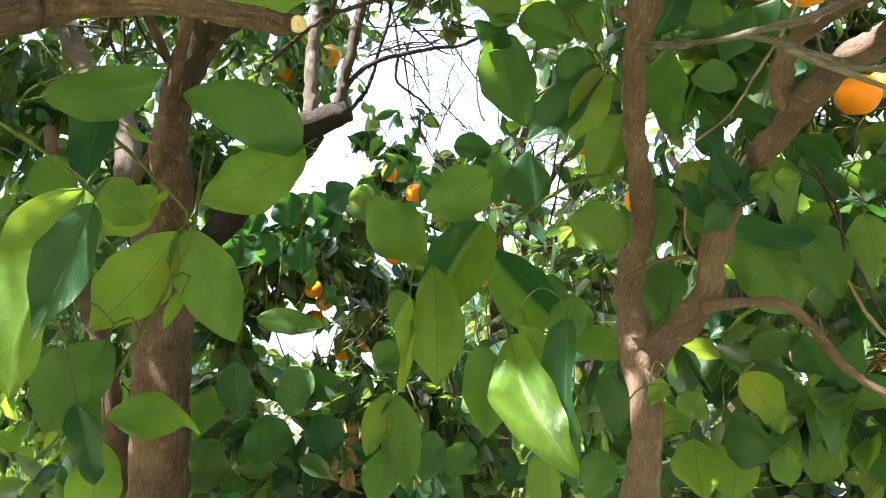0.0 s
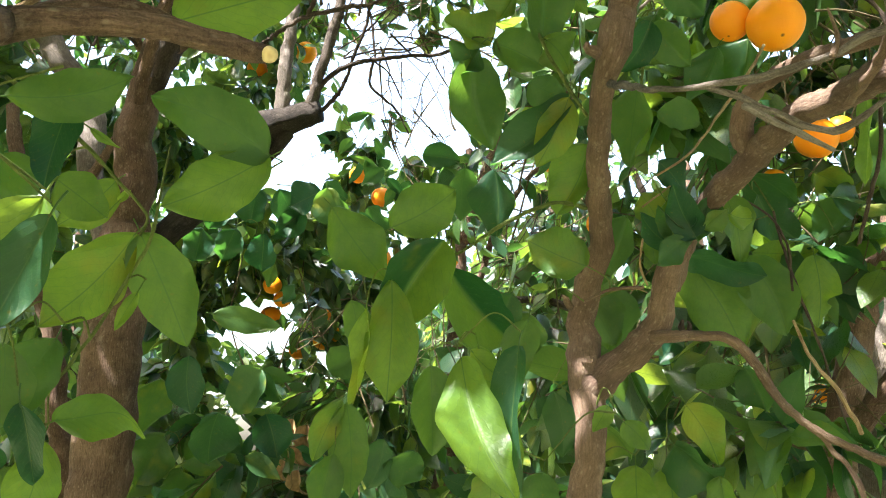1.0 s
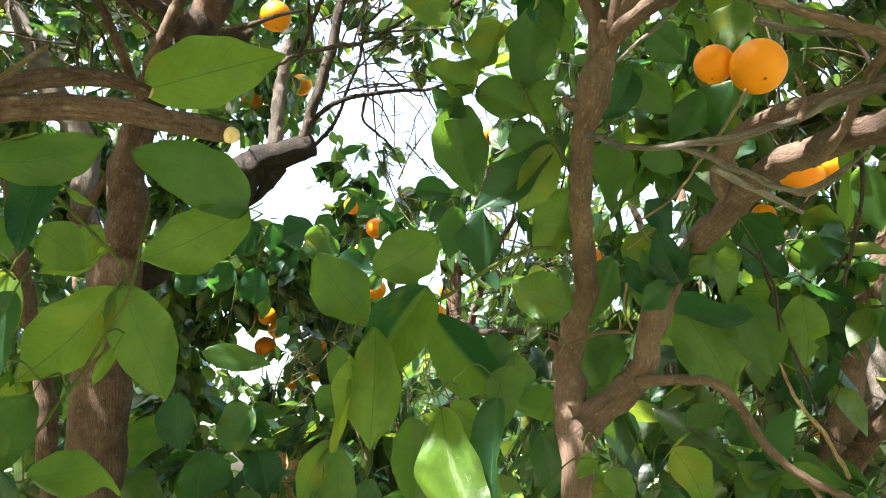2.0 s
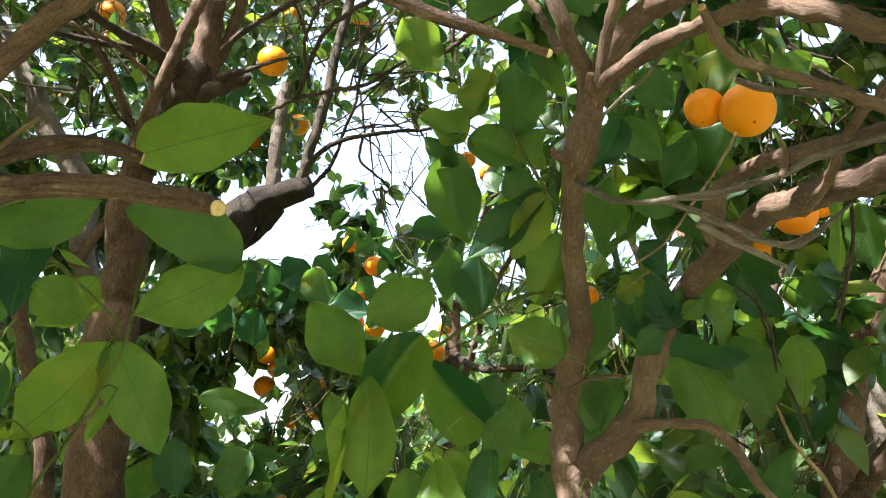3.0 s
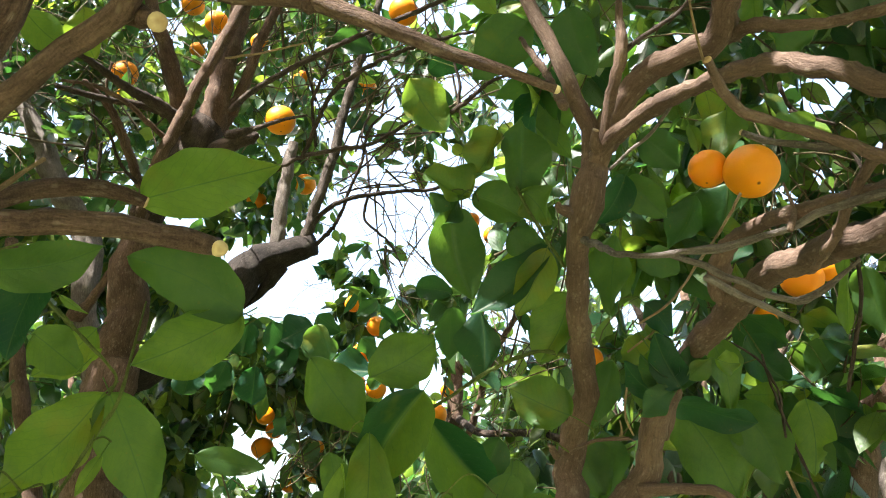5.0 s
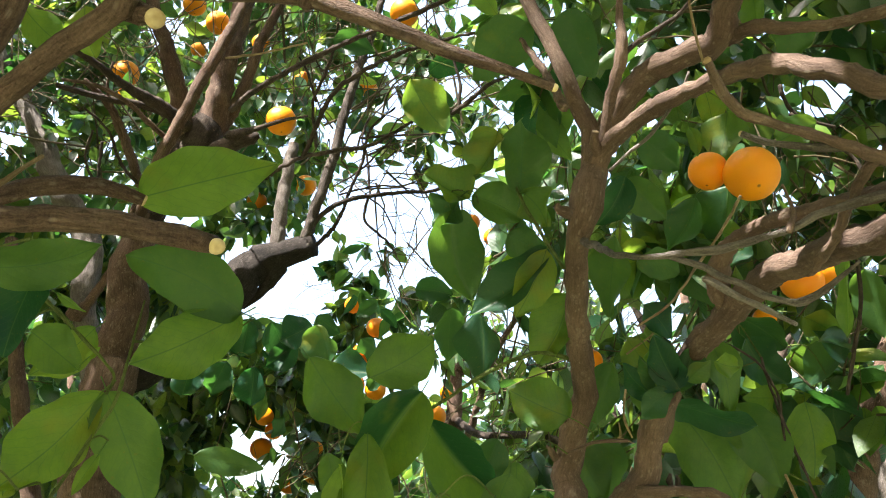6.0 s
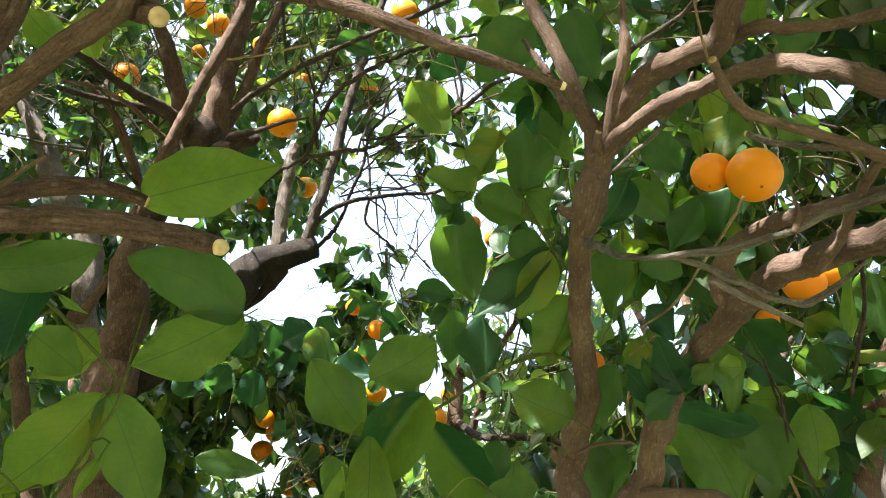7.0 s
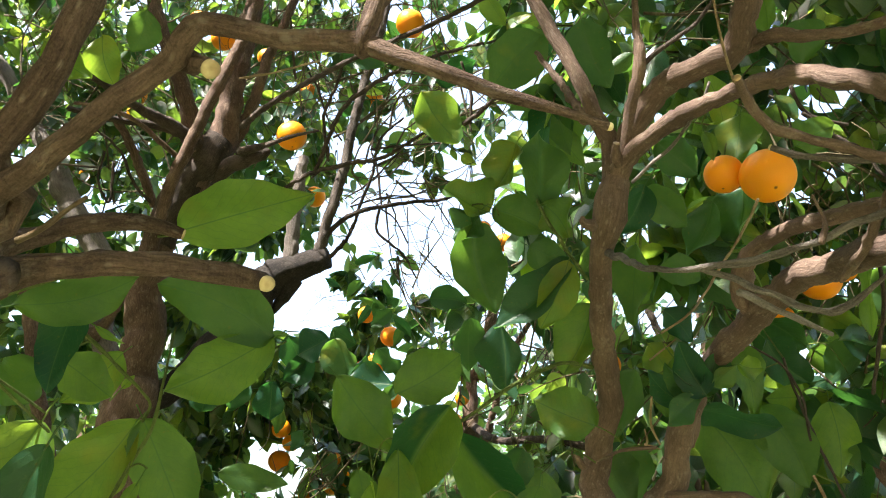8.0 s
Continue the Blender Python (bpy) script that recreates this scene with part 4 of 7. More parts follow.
limb(right_tree, "twig", [(0.053, 1.271, 2.386, 0.0046), (0.084, 1.245, 2.394, 0.0045), (0.119, 1.207, 2.405, 0.0039), (0.150, 1.158, 2.389, 0.0029)], BARK_DARK)
limb(right_tree, "twig", [(0.066, 1.271, 2.386, 0.0036), (0.069, 1.249, 2.435, 0.0031), (0.054, 1.224, 2.494, 0.0025)], BARK_DARK)
limb(right_tree, "twig", [(0.208, 0.666, 2.061, 0.0028), (0.234, 0.658, 2.080, 0.0025), (0.264, 0.649, 2.098, 0.0022), (0.287, 0.638, 2.122, 0.0019)], BARK_DARK)
limb(right_tree, "twig", [(0.650, 1.174, 2.323, 0.0043), (0.699, 1.189, 2.286, 0.0043), (0.739, 1.182, 2.248, 0.0037), (0.767, 1.184, 2.193, 0.0032)], BARK_DARK)
limb(right_tree, "twig", [(0.630, 1.154, 2.369, 0.0038), (0.650, 1.172, 2.328, 0.0038), (0.690, 1.179, 2.309, 0.0033), (0.730, 1.182, 2.300, 0.0029)], BARK_DARK)
limb(right_tree, "twig", [(0.258, 0.960, 1.961, 0.0021), (0.262, 0.939, 2.009, 0.0021), (0.248, 0.912, 2.045, 0.0018)], TWIG)
limb(right_tree, "twig", [(0.547, 1.205, 1.757, 0.0022), (0.546, 1.197, 1.825, 0.0022), (0.521, 1.196, 1.878, 0.0020), (0.481, 1.196, 1.906, 0.0018)], BARK_DARK)
limb(right_tree, "twig", [(0.549, 0.911, 1.931, 0.0024), (0.564, 0.952, 1.885, 0.0028), (0.569, 1.010, 1.827, 0.0029), (0.567, 1.038, 1.788, 0.0025)], BARK_DARK)
limb(right_tree, "twig", [(0.261, 1.002, 1.789, 0.0014), (0.258, 1.017, 1.755, 0.0017), (0.269, 1.027, 1.732, 0.0014)], STRAW)
limb(right_tree, "twig", [(0.203, 0.527, 1.756, 0.0028), (0.234, 0.526, 1.738, 0.0026), (0.262, 0.524, 1.721, 0.0018)], BARK_GREY)
limb(right_tree, "twig", [(0.220, 1.139, 1.733, 0.0016), (0.244, 1.123, 1.743, 0.0014), (0.270, 1.110, 1.747, 0.0012)], TWIG)
limb(right_tree, "twig", [(0.271, 1.102, 1.766, 0.0012), (0.274, 1.108, 1.751, 0.0020), (0.270, 1.112, 1.743, 0.0012)], STRAW)
limb(right_tree, "twig", [(0.270, 1.110, 1.747, 0.0016), (0.281, 1.111, 1.744, 0.0016), (0.293, 1.113, 1.739, 0.0008)], STRAW)
limb(right_tree, "stump", [(0.331, 1.094, 1.681, 0.0040), (0.326, 1.081, 1.686, 0.0036), (0.328, 1.077, 1.693, 0.0016)], BARK_DARK)
limb(right_tree, "stump", [(0.341, 1.095, 1.678, 0.0040), (0.338, 1.080, 1.686, 0.0030), (0.335, 1.078, 1.691, 0.0012)], BARK_DARK)
limb(right_tree, "stump", [(0.188, 1.133, 1.723, 0.0060), (0.177, 1.119, 1.732, 0.0040), (0.171, 1.117, 1.737, 0.0022)], BARK_SMOOTH)
limb(right_tree, "stump", [(0.202, 1.113, 1.769, 0.0050), (0.195, 1.100, 1.773, 0.0030), (0.199, 1.097, 1.780, 0.0014)], BARK_SMOOTH)
limb(right_tree, "stump", [(0.146, 0.709, 1.897, 0.0060), (0.135, 0.699, 1.897, 0.0050), (0.134, 0.696, 1.903, 0.0020)], BARK_SMOOTH)
limb(right_tree, "twig", [(0.295, 1.109, 1.867, 0.0014), (0.308, 1.094, 1.874, 0.0014), (0.328, 1.077, 1.887, 0.0012)], STRAW)

# ---- oranges ----
orange_count = [0]


def orange(at, radius, tilt=None):
    """A ripe orange with its green calyx and stalk."""
    orange_count[0] += 1
    rng = random.Random(orange_count[0] * 7)
    bm = bmesh.new()
    bmesh.ops.create_icosphere(bm, subdivisions=4 if radius > 0.03 else 3, radius=radius)
    off = Vector((orange_count[0] * 3.1, 0, 0))
    for v in bm.verts:
        d = v.co.normalized()
        v.co *= 1 + 0.025 * noise.noise(d * 1.3 + off)
        v.co.z *= 0.95
        dip = math.exp(-((d.z - 1) / 0.03) ** 2) + 0.4 * math.exp(-((d.z + 1) / 0.012) ** 2)
        v.co -= d * radius * 0.05 * dip
    for fc in bm.faces:
        fc.smooth = True
    me = bpy.data.meshes.new("orange")
    bm.to_mesh(me)
    bm.free()
    me.materials.append(PEEL)
    ob = new("orange", me)
    ob.matrix_world = pose(*at, *(tilt or (rng.uniform(-22, 22), rng.uniform(-22, 22), rng.uniform(0, 360))))
    tagged(ob, "large ripe orange touching another beside a pruned branch" if orange_count[0] < 3 else "ripe orange with bright peel hanging among leaves", "orange", "oranges on the trees")
    top = radius * 0.9
    line = smooth_line([(0, 0, top, 0.0042), (0, 0, top + 0.003, 0.0022), (0.002, 0, top + 0.012, 0.0014), (0.006, 0.003, top + 0.03, 0.0013)], 0.003)
    sv, sf, sb = tube(line, 6, 0.0)
    st = new("stalk", mesh_from("stalk", sv, sf, TWIG, point_vectors=sb))
    st.parent = ob
    return ob


orange((0.447, 1.079, 2.153), 0.0310)
orange((0.498, 1.044, 2.129), 0.0416, (-32, 12, 12))
orange((0.678, 1.310, 2.056), 0.0380)
orange((0.774, 1.397, 2.110), 0.0268)
orange((0.671, 1.764, 2.719), 0.0255)
orange((0.772, 1.689, 2.111), 0.0281)
orange((1.510, 2.249, 3.311), 0.0380)
orange((0.380, 1.754, 2.033), 0.0290)
orange((-0.348, 1.652, 2.613), 0.0372)
orange((-0.458, 2.717, 3.005), 0.0415)
orange((-0.608, 2.584, 2.867), 0.0370)
orange((-0.215, 2.562, 3.345), 0.0372)
orange((-0.048, 1.596, 2.899), 0.0371)
orange((-0.905, 2.006, 3.009), 0.0411)
orange((-0.970, 2.202, 3.065), 0.0334)
orange((-0.752, 2.078, 3.335), 0.0371)
orange((-0.702, 2.181, 3.346), 0.0405)
orange((-0.555, 2.206, 3.281), 0.0309)
orange((-0.819, 2.368, 3.376), 0.0288)
orange((-1.305, 2.611, 3.073), 0.0297)
orange((-0.456, 2.477, 3.328), 0.0297)
orange((-0.267, 2.813, 2.548), 0.0330)
orange((-0.180, 2.845, 2.469), 0.0390)
orange((-0.243, 2.974, 2.402), 0.0415)
orange((-0.282, 2.900, 2.350), 0.0467)
orange((-0.282, 3.022, 2.294), 0.0503)
orange((-0.191, 3.027, 2.277), 0.0415)
orange((-0.621, 3.077, 2.187), 0.0372)
orange((-0.651, 3.220, 2.087), 0.0450)
orange((-0.437, 3.254, 1.996), 0.0473)
orange((-0.559, 3.368, 1.967), 0.0393)
orange((0.087, 3.115, 2.285), 0.0293)
orange((0.234, 2.454, 2.664), 0.0328)
orange((0.157, 2.346, 2.668), 0.0279)
orange((0.364, 2.252, 2.369), 0.0257)
orange((0.036, 2.834, 2.131), 0.0411)
orange((1.075, 2.227, 1.670), 0.0299)
orange((-0.393, 3.067, 1.988), 0.0415)
orange((-0.424, 3.139, 2.073), 0.0293)
orange((-0.591, 3.126, 2.139), 0.0338)

# ---- large leaves ----
limb(right_tree, "twig", [(0.258, 0.960, 1.961, 0.0011), (0.263, 0.959, 1.960, 0.0009), (0.269, 0.962, 1.956, 0.0008)], TWIG)
limb(near_tree, "twig", [(-0.297, 0.738, 1.726, 0.0011), (-0.292, 0.738, 1.735, 0.0009), (-0.291, 0.738, 1.738, 0.0008)], TWIG)
limb(near_tree, "twig", [(-0.191, 0.485, 1.800, 0.0011), (-0.205, 0.487, 1.799, 0.0009), (-0.208, 0.487, 1.799, 0.0008)], TWIG)
limb(right_tree, "twig", [(0.341, 1.083, 1.799, 0.0011), (0.339, 1.092, 1.800, 0.0009), (0.338, 1.103, 1.796, 0.0008)], TWIG)
limb(near_tree, "twig", [(-0.305, 0.737, 1.683, 0.0011), (-0.294, 0.733, 1.686, 0.0009), (-0.285, 0.730, 1.681, 0.0008)], TWIG)
limb(right_tree, "twig", [(0.145, 0.862, 1.941, 0.0011), (0.152, 0.871, 1.949, 0.0009), (0.156, 0.881, 1.947, 0.0008)], TWIG)
limb(right_tree, "twig", [(0.156, 0.881, 1.947, 0.0011), (0.165, 0.886, 1.951, 0.0009), (0.166, 0.892, 1.949, 0.0008)], TWIG)
limb(right_tree, "twig", [(0.318, 1.009, 1.781, 0.0011), (0.308, 1.009, 1.774, 0.0009), (0.297, 1.001, 1.774, 0.0008)], TWIG)
limb(right_tree, "twig", [(0.107, 0.874, 2.041, 0.0011), (0.109, 0.872, 2.039, 0.0009), (0.118, 0.868, 2.018, 0.0008)], TWIG)
limb(right_tree, "twig", [(-0.008, 0.971, 1.751, 0.0011), (-0.011, 0.981, 1.764, 0.0009), (-0.005, 0.997, 1.762, 0.0008)], TWIG)
limb(right_tree, "twig", [(0.343, 1.020, 1.819, 0.0011), (0.357, 1.018, 1.839, 0.0009), (0.367, 1.016, 1.841, 0.0008)], TWIG)
limb(right_tree, "twig", [(0.217, 1.024, 1.725, 0.0011), (0.217, 1.028, 1.740, 0.0009), (0.201, 1.030, 1.754, 0.0008)], TWIG)
limb(near_tree, "twig", [(-0.347, 0.701, 1.584, 0.0011), (-0.352, 0.705, 1.575, 0.0009), (-0.349, 0.704, 1.550, 0.0008)], TWIG)
limb(near_tree, "twig", [(-0.349, 0.704, 1.550, 0.0011), (-0.365, 0.713, 1.550, 0.0009), (-0.365, 0.721, 1.549, 0.0008)], TWIG)
limb(right_tree, "twig", [(0.549, 0.911, 1.931, 0.0011), (0.538, 0.899, 1.956, 0.0009), (0.529, 0.898, 1.961, 0.0008)], TWIG)
limb(near_tree, "twig", [(-0.328, 0.721, 1.626, 0.0011), (-0.329, 0.706, 1.641, 0.0009), (-0.335, 0.683, 1.633, 0.0008)], TWIG)
limb(near_tree, "twig", [(-0.324, 0.580, 1.790, 0.0011), (-0.304, 0.574, 1.805, 0.0009), (-0.289, 0.562, 1.799, 0.0008)], TWIG)
limb(near_tree, "twig", [(-0.307, 0.631, 1.772, 0.0011), (-0.314, 0.625, 1.768, 0.0009), (-0.321, 0.600, 1.744, 0.0008)], TWIG)
limb(right_tree, "twig", [(0.070, 0.893, 2.000, 0.0011), (0.066, 0.887, 2.015, 0.0009), (0.055, 0.886, 2.018, 0.0008)], TWIG)
limb(right_tree, "twig", [(0.050, 0.886, 2.018, 0.0011), (0.037, 0.889, 2.019, 0.0009), (0.032, 0.893, 2.008, 0.0008)], TWIG)
limb(right_tree, "twig", [(0.548, 1.217, 1.827, 0.0011), (0.567, 1.215, 1.840, 0.0009), (0.596, 1.217, 1.833, 0.0008)], TWIG)
limb(right_tree, "twig", [(0.248, 0.912, 2.045, 0.0011), (0.265, 0.879, 2.058, 0.0009), (0.269, 0.866, 2.051, 0.0008)], TWIG)
limb(right_tree, "twig", [(0.269, 0.866, 2.051, 0.0011), (0.267, 0.854, 2.043, 0.0009), (0.255, 0.843, 2.028, 0.0008)], TWIG)
limb(right_tree, "twig", [(0.255, 0.843, 2.028, 0.0011), (0.244, 0.849, 2.031, 0.0009), (0.240, 0.855, 2.027, 0.0008)], TWIG)
limb(right_tree, "twig", [(0.262, 0.939, 2.009, 0.0011), (0.260, 0.910, 2.008, 0.0009), (0.244, 0.899, 1.977, 0.0008)], TWIG)
limb(near_tree, "twig", [(-0.274, 0.507, 1.781, 0.0011), (-0.314, 0.507, 1.768, 0.0009), (-0.326, 0.509, 1.758, 0.0008)], TWIG)
limb(right_tree, "twig", [(0.207, 1.152, 1.723, 0.0011), (0.210, 1.163, 1.762, 0.0009), (0.226, 1.190, 1.761, 0.0008)], TWIG)
limb(right_tree, "twig", [(0.226, 1.190, 1.761, 0.0011), (0.246, 1.194, 1.787, 0.0009), (0.263, 1.201, 1.783, 0.0008)], TWIG)
limb(left_tree, "twig", [(-0.493, 2.046, 2.269, 0.0011), (-0.485, 2.067, 2.279, 0.0009), (-0.485, 2.102, 2.265, 0.0008)], TWIG)
limb(left_tree, "twig", [(-0.485, 2.102, 2.265, 0.0011), (-0.464, 2.102, 2.272, 0.0009), (-0.430, 2.102, 2.261, 0.0008)], TWIG)
limb(right_tree, "twig", [(0.271, 0.950, 1.858, 0.0011), (0.270, 0.973, 1.869, 0.0009), (0.290, 1.006, 1.853, 0.0008)], TWIG)
limb(left_tree, "twig", [(-0.214, 1.289, 2.527, 0.0011), (-0.216, 1.289, 2.557, 0.0009), (-0.196, 1.300, 2.584, 0.0008)], TWIG)
limb(right_tree, "twig", [(0.107, 0.874, 2.041, 0.0011), (0.111, 0.862, 2.086, 0.0009), (0.102, 0.850, 2.097, 0.0008)], TWIG)
limb(near_tree, "twig", [(-0.335, 0.683, 1.633, 0.0011), (-0.340, 0.649, 1.645, 0.0009), (-0.352, 0.624, 1.622, 0.0008)], TWIG)
limb(near_tree, "twig", [(-0.352, 0.624, 1.622, 0.0011), (-0.346, 0.623, 1.609, 0.0009), (-0.340, 0.627, 1.575, 0.0008)], TWIG)
limb(right_tree, "twig", [(0.192, 0.935, 1.854, 0.0011), (0.199, 0.936, 1.901, 0.0009), (0.193, 0.949, 1.914, 0.0008)], TWIG)
limb(right_tree, "twig", [(0.258, 0.960, 1.961, 0.0011), (0.241, 0.983, 2.003, 0.0009), (0.228, 0.997, 2.002, 0.0008)], TWIG)
limb(left_tree, "twig", [(-0.061, 2.058, 2.389, 0.0011), (-0.058, 2.052, 2.364, 0.0009), (-0.039, 2.062, 2.330, 0.0008)], TWIG)
limb(right_tree, "twig", [(0.265, 0.878, 2.054, 0.0011), (0.258, 0.884, 2.088, 0.0009), (0.278, 0.892, 2.115, 0.0008)], TWIG)
limb(right_tree, "twig", [(-0.008, 0.971, 1.751, 0.0011), (-0.031, 0.956, 1.758, 0.0009), (-0.065, 0.936, 1.737, 0.0008)], TWIG)
limb(right_tree, "twig", [(-0.065, 0.936, 1.737, 0.0011), (-0.083, 0.932, 1.733, 0.0009), (-0.096, 0.935, 1.702, 0.0008)], TWIG)
limb(right_tree, "twig", [(0.263, 1.201, 1.783, 0.0011), (0.273, 1.229, 1.775, 0.0009), (0.268, 1.248, 1.732, 0.0008)], TWIG)
limb(right_tree, "twig", [(-0.096, 0.935, 1.702, 0.0011), (-0.106, 0.964, 1.742, 0.0009), (-0.121, 1.000, 1.726, 0.0008)], TWIG)
limb(right_tree, "twig", [(0.521, 1.196, 1.878, 0.0011), (0.491, 1.201, 1.865, 0.0009), (0.470, 1.201, 1.825, 0.0008)], TWIG)
limb(right_tree, "twig", [(0.481, 1.196, 1.906, 0.0011), (0.450, 1.158, 1.935, 0.0009), (0.430, 1.140, 1.912, 0.0008)], TWIG)
limb(right_tree, "twig", [(0.194, 1.119, 1.499, 0.0011), (0.232, 1.128, 1.526, 0.0009), (0.266, 1.149, 1.514, 0.0008)], TWIG)
limb(right_tree, "twig", [(0.266, 1.149, 1.514, 0.0011), (0.282, 1.142, 1.533, 0.0009), (0.311, 1.142, 1.537, 0.0008)], TWIG)
limb(right_tree, "twig", [(0.311, 1.142, 1.537, 0.0011), (0.316, 1.141, 1.580, 0.0009), (0.331, 1.127, 1.593, 0.0008)], TWIG)
limb(right_tree, "twig", [(0.311, 1.142, 1.537, 0.0011), (0.316, 1.163, 1.536, 0.0009), (0.325, 1.200, 1.510, 0.0008)], TWIG)
limb(right_tree, "twig", [(0.319, 1.176, 1.526, 0.0011), (0.351, 1.163, 1.532, 0.0009), (0.383, 1.151, 1.497, 0.0008)], TWIG)
limb(right_tree, "twig", [(0.338, 1.103, 1.796, 0.0011), (0.327, 1.129, 1.852, 0.0009), (0.318, 1.162, 1.859, 0.0008)], TWIG)
limb(right_tree, "twig", [(0.313, 1.192, 1.927, 0.0011), (0.314, 1.197, 1.977, 0.0009), (0.352, 1.217, 1.991, 0.0008)], TWIG)
limb(right_tree, "twig", [(0.318, 1.162, 1.859, 0.0011), (0.335, 1.177, 1.857, 0.0009), (0.379, 1.205, 1.822, 0.0008)], TWIG)
limb(right_tree, "twig", [(0.188, 1.048, 1.715, 0.0011), (0.151, 1.025, 1.729, 0.0009), (0.109, 1.002, 1.698, 0.0008)], TWIG)
limb(right_tree, "twig", [(0.061, 1.237, 2.464, 0.0011), (0.002, 1.238, 2.485, 0.0009), (-0.032, 1.242, 2.456, 0.0008)], TWIG)
limb(near_tree, "twig", [(-0.320, 0.374, 1.717, 0.0012), (-0.286, 0.402, 1.700, 0.0010), (-0.243, 0.440, 1.668, 0.0008)], TWIG)
limb(near_tree, "twig", [(-0.286, 0.402, 1.700, 0.0010), (-0.256, 0.404, 1.678, 0.0009), (-0.226, 0.413, 1.651, 0.0008)], TWIG)
limb(rear_tree, "twig", [(0.937, 1.557, 1.946, 0.0011), (0.960, 1.596, 1.992, 0.0009), (0.961, 1.639, 1.988, 0.0008)], TWIG)
limb(right_tree, "twig", [(0.113, 0.723, 2.206, 0.0011), (0.149, 0.745, 2.246, 0.0009), (0.180, 0.786, 2.239, 0.0008)], TWIG)
limb(right_tree, "twig", [(0.180, 0.786, 2.239, 0.0011), (0.171, 0.797, 2.253, 0.0009), (0.144, 0.813, 2.236, 0.0008)], TWIG)
limb(left_tree, "twig", [(-0.485, 2.102, 2.265, 0.0011), (-0.513, 2.115, 2.271, 0.0009), (-0.576, 2.118, 2.233, 0.0008)], TWIG)
limb(left_tree, "twig", [(-0.576, 2.118, 2.233, 0.0011), (-0.554, 2.127, 2.220, 0.0009), (-0.545, 2.149, 2.161, 0.0008)], TWIG)
limb(left_tree, "twig", [(-0.545, 2.149, 2.161, 0.0011), (-0.508, 2.146, 2.173, 0.0009), (-0.471, 2.153, 2.147, 0.0008)], TWIG)
limb(right_tree, "twig", [(0.200, 1.132, 1.642, 0.0015), (0.192, 1.169, 1.667, 0.0011), (0.169, 1.226, 1.625, 0.0008)], TWIG)
limb(right_tree, "twig", [(0.169, 1.226, 1.625, 0.0011), (0.186, 1.224, 1.613, 0.0009), (0.235, 1.239, 1.568, 0.0008)], TWIG)
limb(right_tree, "twig", [(0.197, 1.113, 1.553, 0.0015), (0.209, 1.072, 1.600, 0.0011), (0.209, 1.015, 1.586, 0.0008)], TWIG)
limb(right_tree, "twig", [(0.209, 1.015, 1.586, 0.0011), (0.203, 1.006, 1.586, 0.0009), (0.205, 0.989, 1.565, 0.0008)], TWIG)
limb(right_tree, "twig", [(0.205, 0.989, 1.565, 0.0015), (0.167, 0.990, 1.563, 0.0011), (0.117, 0.999, 1.510, 0.0008)], TWIG)
limb(right_tree, "twig", [(0.117, 0.999, 1.510, 0.0011), (0.077, 0.973, 1.524, 0.0009), (0.048, 0.949, 1.509, 0.0008)], TWIG)
limb(right_tree, "twig", [(0.532, 1.202, 1.888, 0.0015), (0.523, 1.236, 1.949, 0.0011), (0.539, 1.284, 1.952, 0.0008)], TWIG)
limb(right_tree, "twig", [(0.539, 1.284, 1.952, 0.0011), (0.527, 1.294, 1.990, 0.0009), (0.537, 1.316, 2.004, 0.0008)], TWIG)
limb(left_tree, "twig", [(-0.430, 2.102, 2.261, 0.0015), (-0.372, 2.107, 2.249, 0.0011), (-0.345, 2.127, 2.198, 0.0008)], TWIG)
limb(left_tree, "twig", [(-0.369, 2.115, 2.230, 0.0011), (-0.353, 2.101, 2.259, 0.0009), (-0.311, 2.095, 2.269, 0.0008)], TWIG)
limb(left_tree, "twig", [(-0.601, 1.946, 2.150, 0.0015), (-0.600, 1.976, 2.169, 0.0011), (-0.612, 2.052, 2.135, 0.0008)], TWIG)
limb(left_tree, "twig", [(0.161, 1.204, 2.532, 0.0015), (0.182, 1.221, 2.527, 0.0011), (0.231, 1.242, 2.443, 0.0008)], TWIG)
limb(left_tree, "twig", [(0.231, 1.242, 2.443, 0.0011), (0.236, 1.243, 2.440, 0.0009), (0.238, 1.246, 2.432, 0.0008)], TWIG)
limb(near_tree, "twig", [(-0.282, 0.743, 1.778, 0.0015), (-0.209, 0.754, 1.783, 0.0011), (-0.164, 0.731, 1.796, 0.0008)], TWIG)
limb(right_tree, "twig", [(0.403, 1.018, 2.209, 0.0015), (0.442, 1.038, 2.274, 0.0011), (0.495, 1.072, 2.273, 0.0008)], TWIG)
limb(right_tree, "twig", [(0.657, 1.315, 2.000, 0.0015), (0.647, 1.360, 2.011, 0.0011), (0.683, 1.435, 1.973, 0.0008)], TWIG)
limb(right_tree, "twig", [(0.683, 1.435, 1.973, 0.0015), (0.700, 1.381, 1.955, 0.0011), (0.720, 1.363, 1.886, 0.0008)], TWIG)
limb(right_tree, "twig", [(0.584, 1.226, 1.696, 0.0015), (0.527, 1.258, 1.726, 0.0011), (0.495, 1.311, 1.666, 0.0008)], TWIG)
limb(right_tree, "twig", [(0.523, 1.178, 2.196, 0.0015), (0.564, 1.202, 2.186, 0.0011), (0.576, 1.258, 2.134, 0.0008)], TWIG)
limb(right_tree, "twig", [(0.154, 1.322, 1.762, 0.0011), (0.144, 1.318, 1.788, 0.0009), (0.127, 1.309, 1.793, 0.0008)], TWIG)
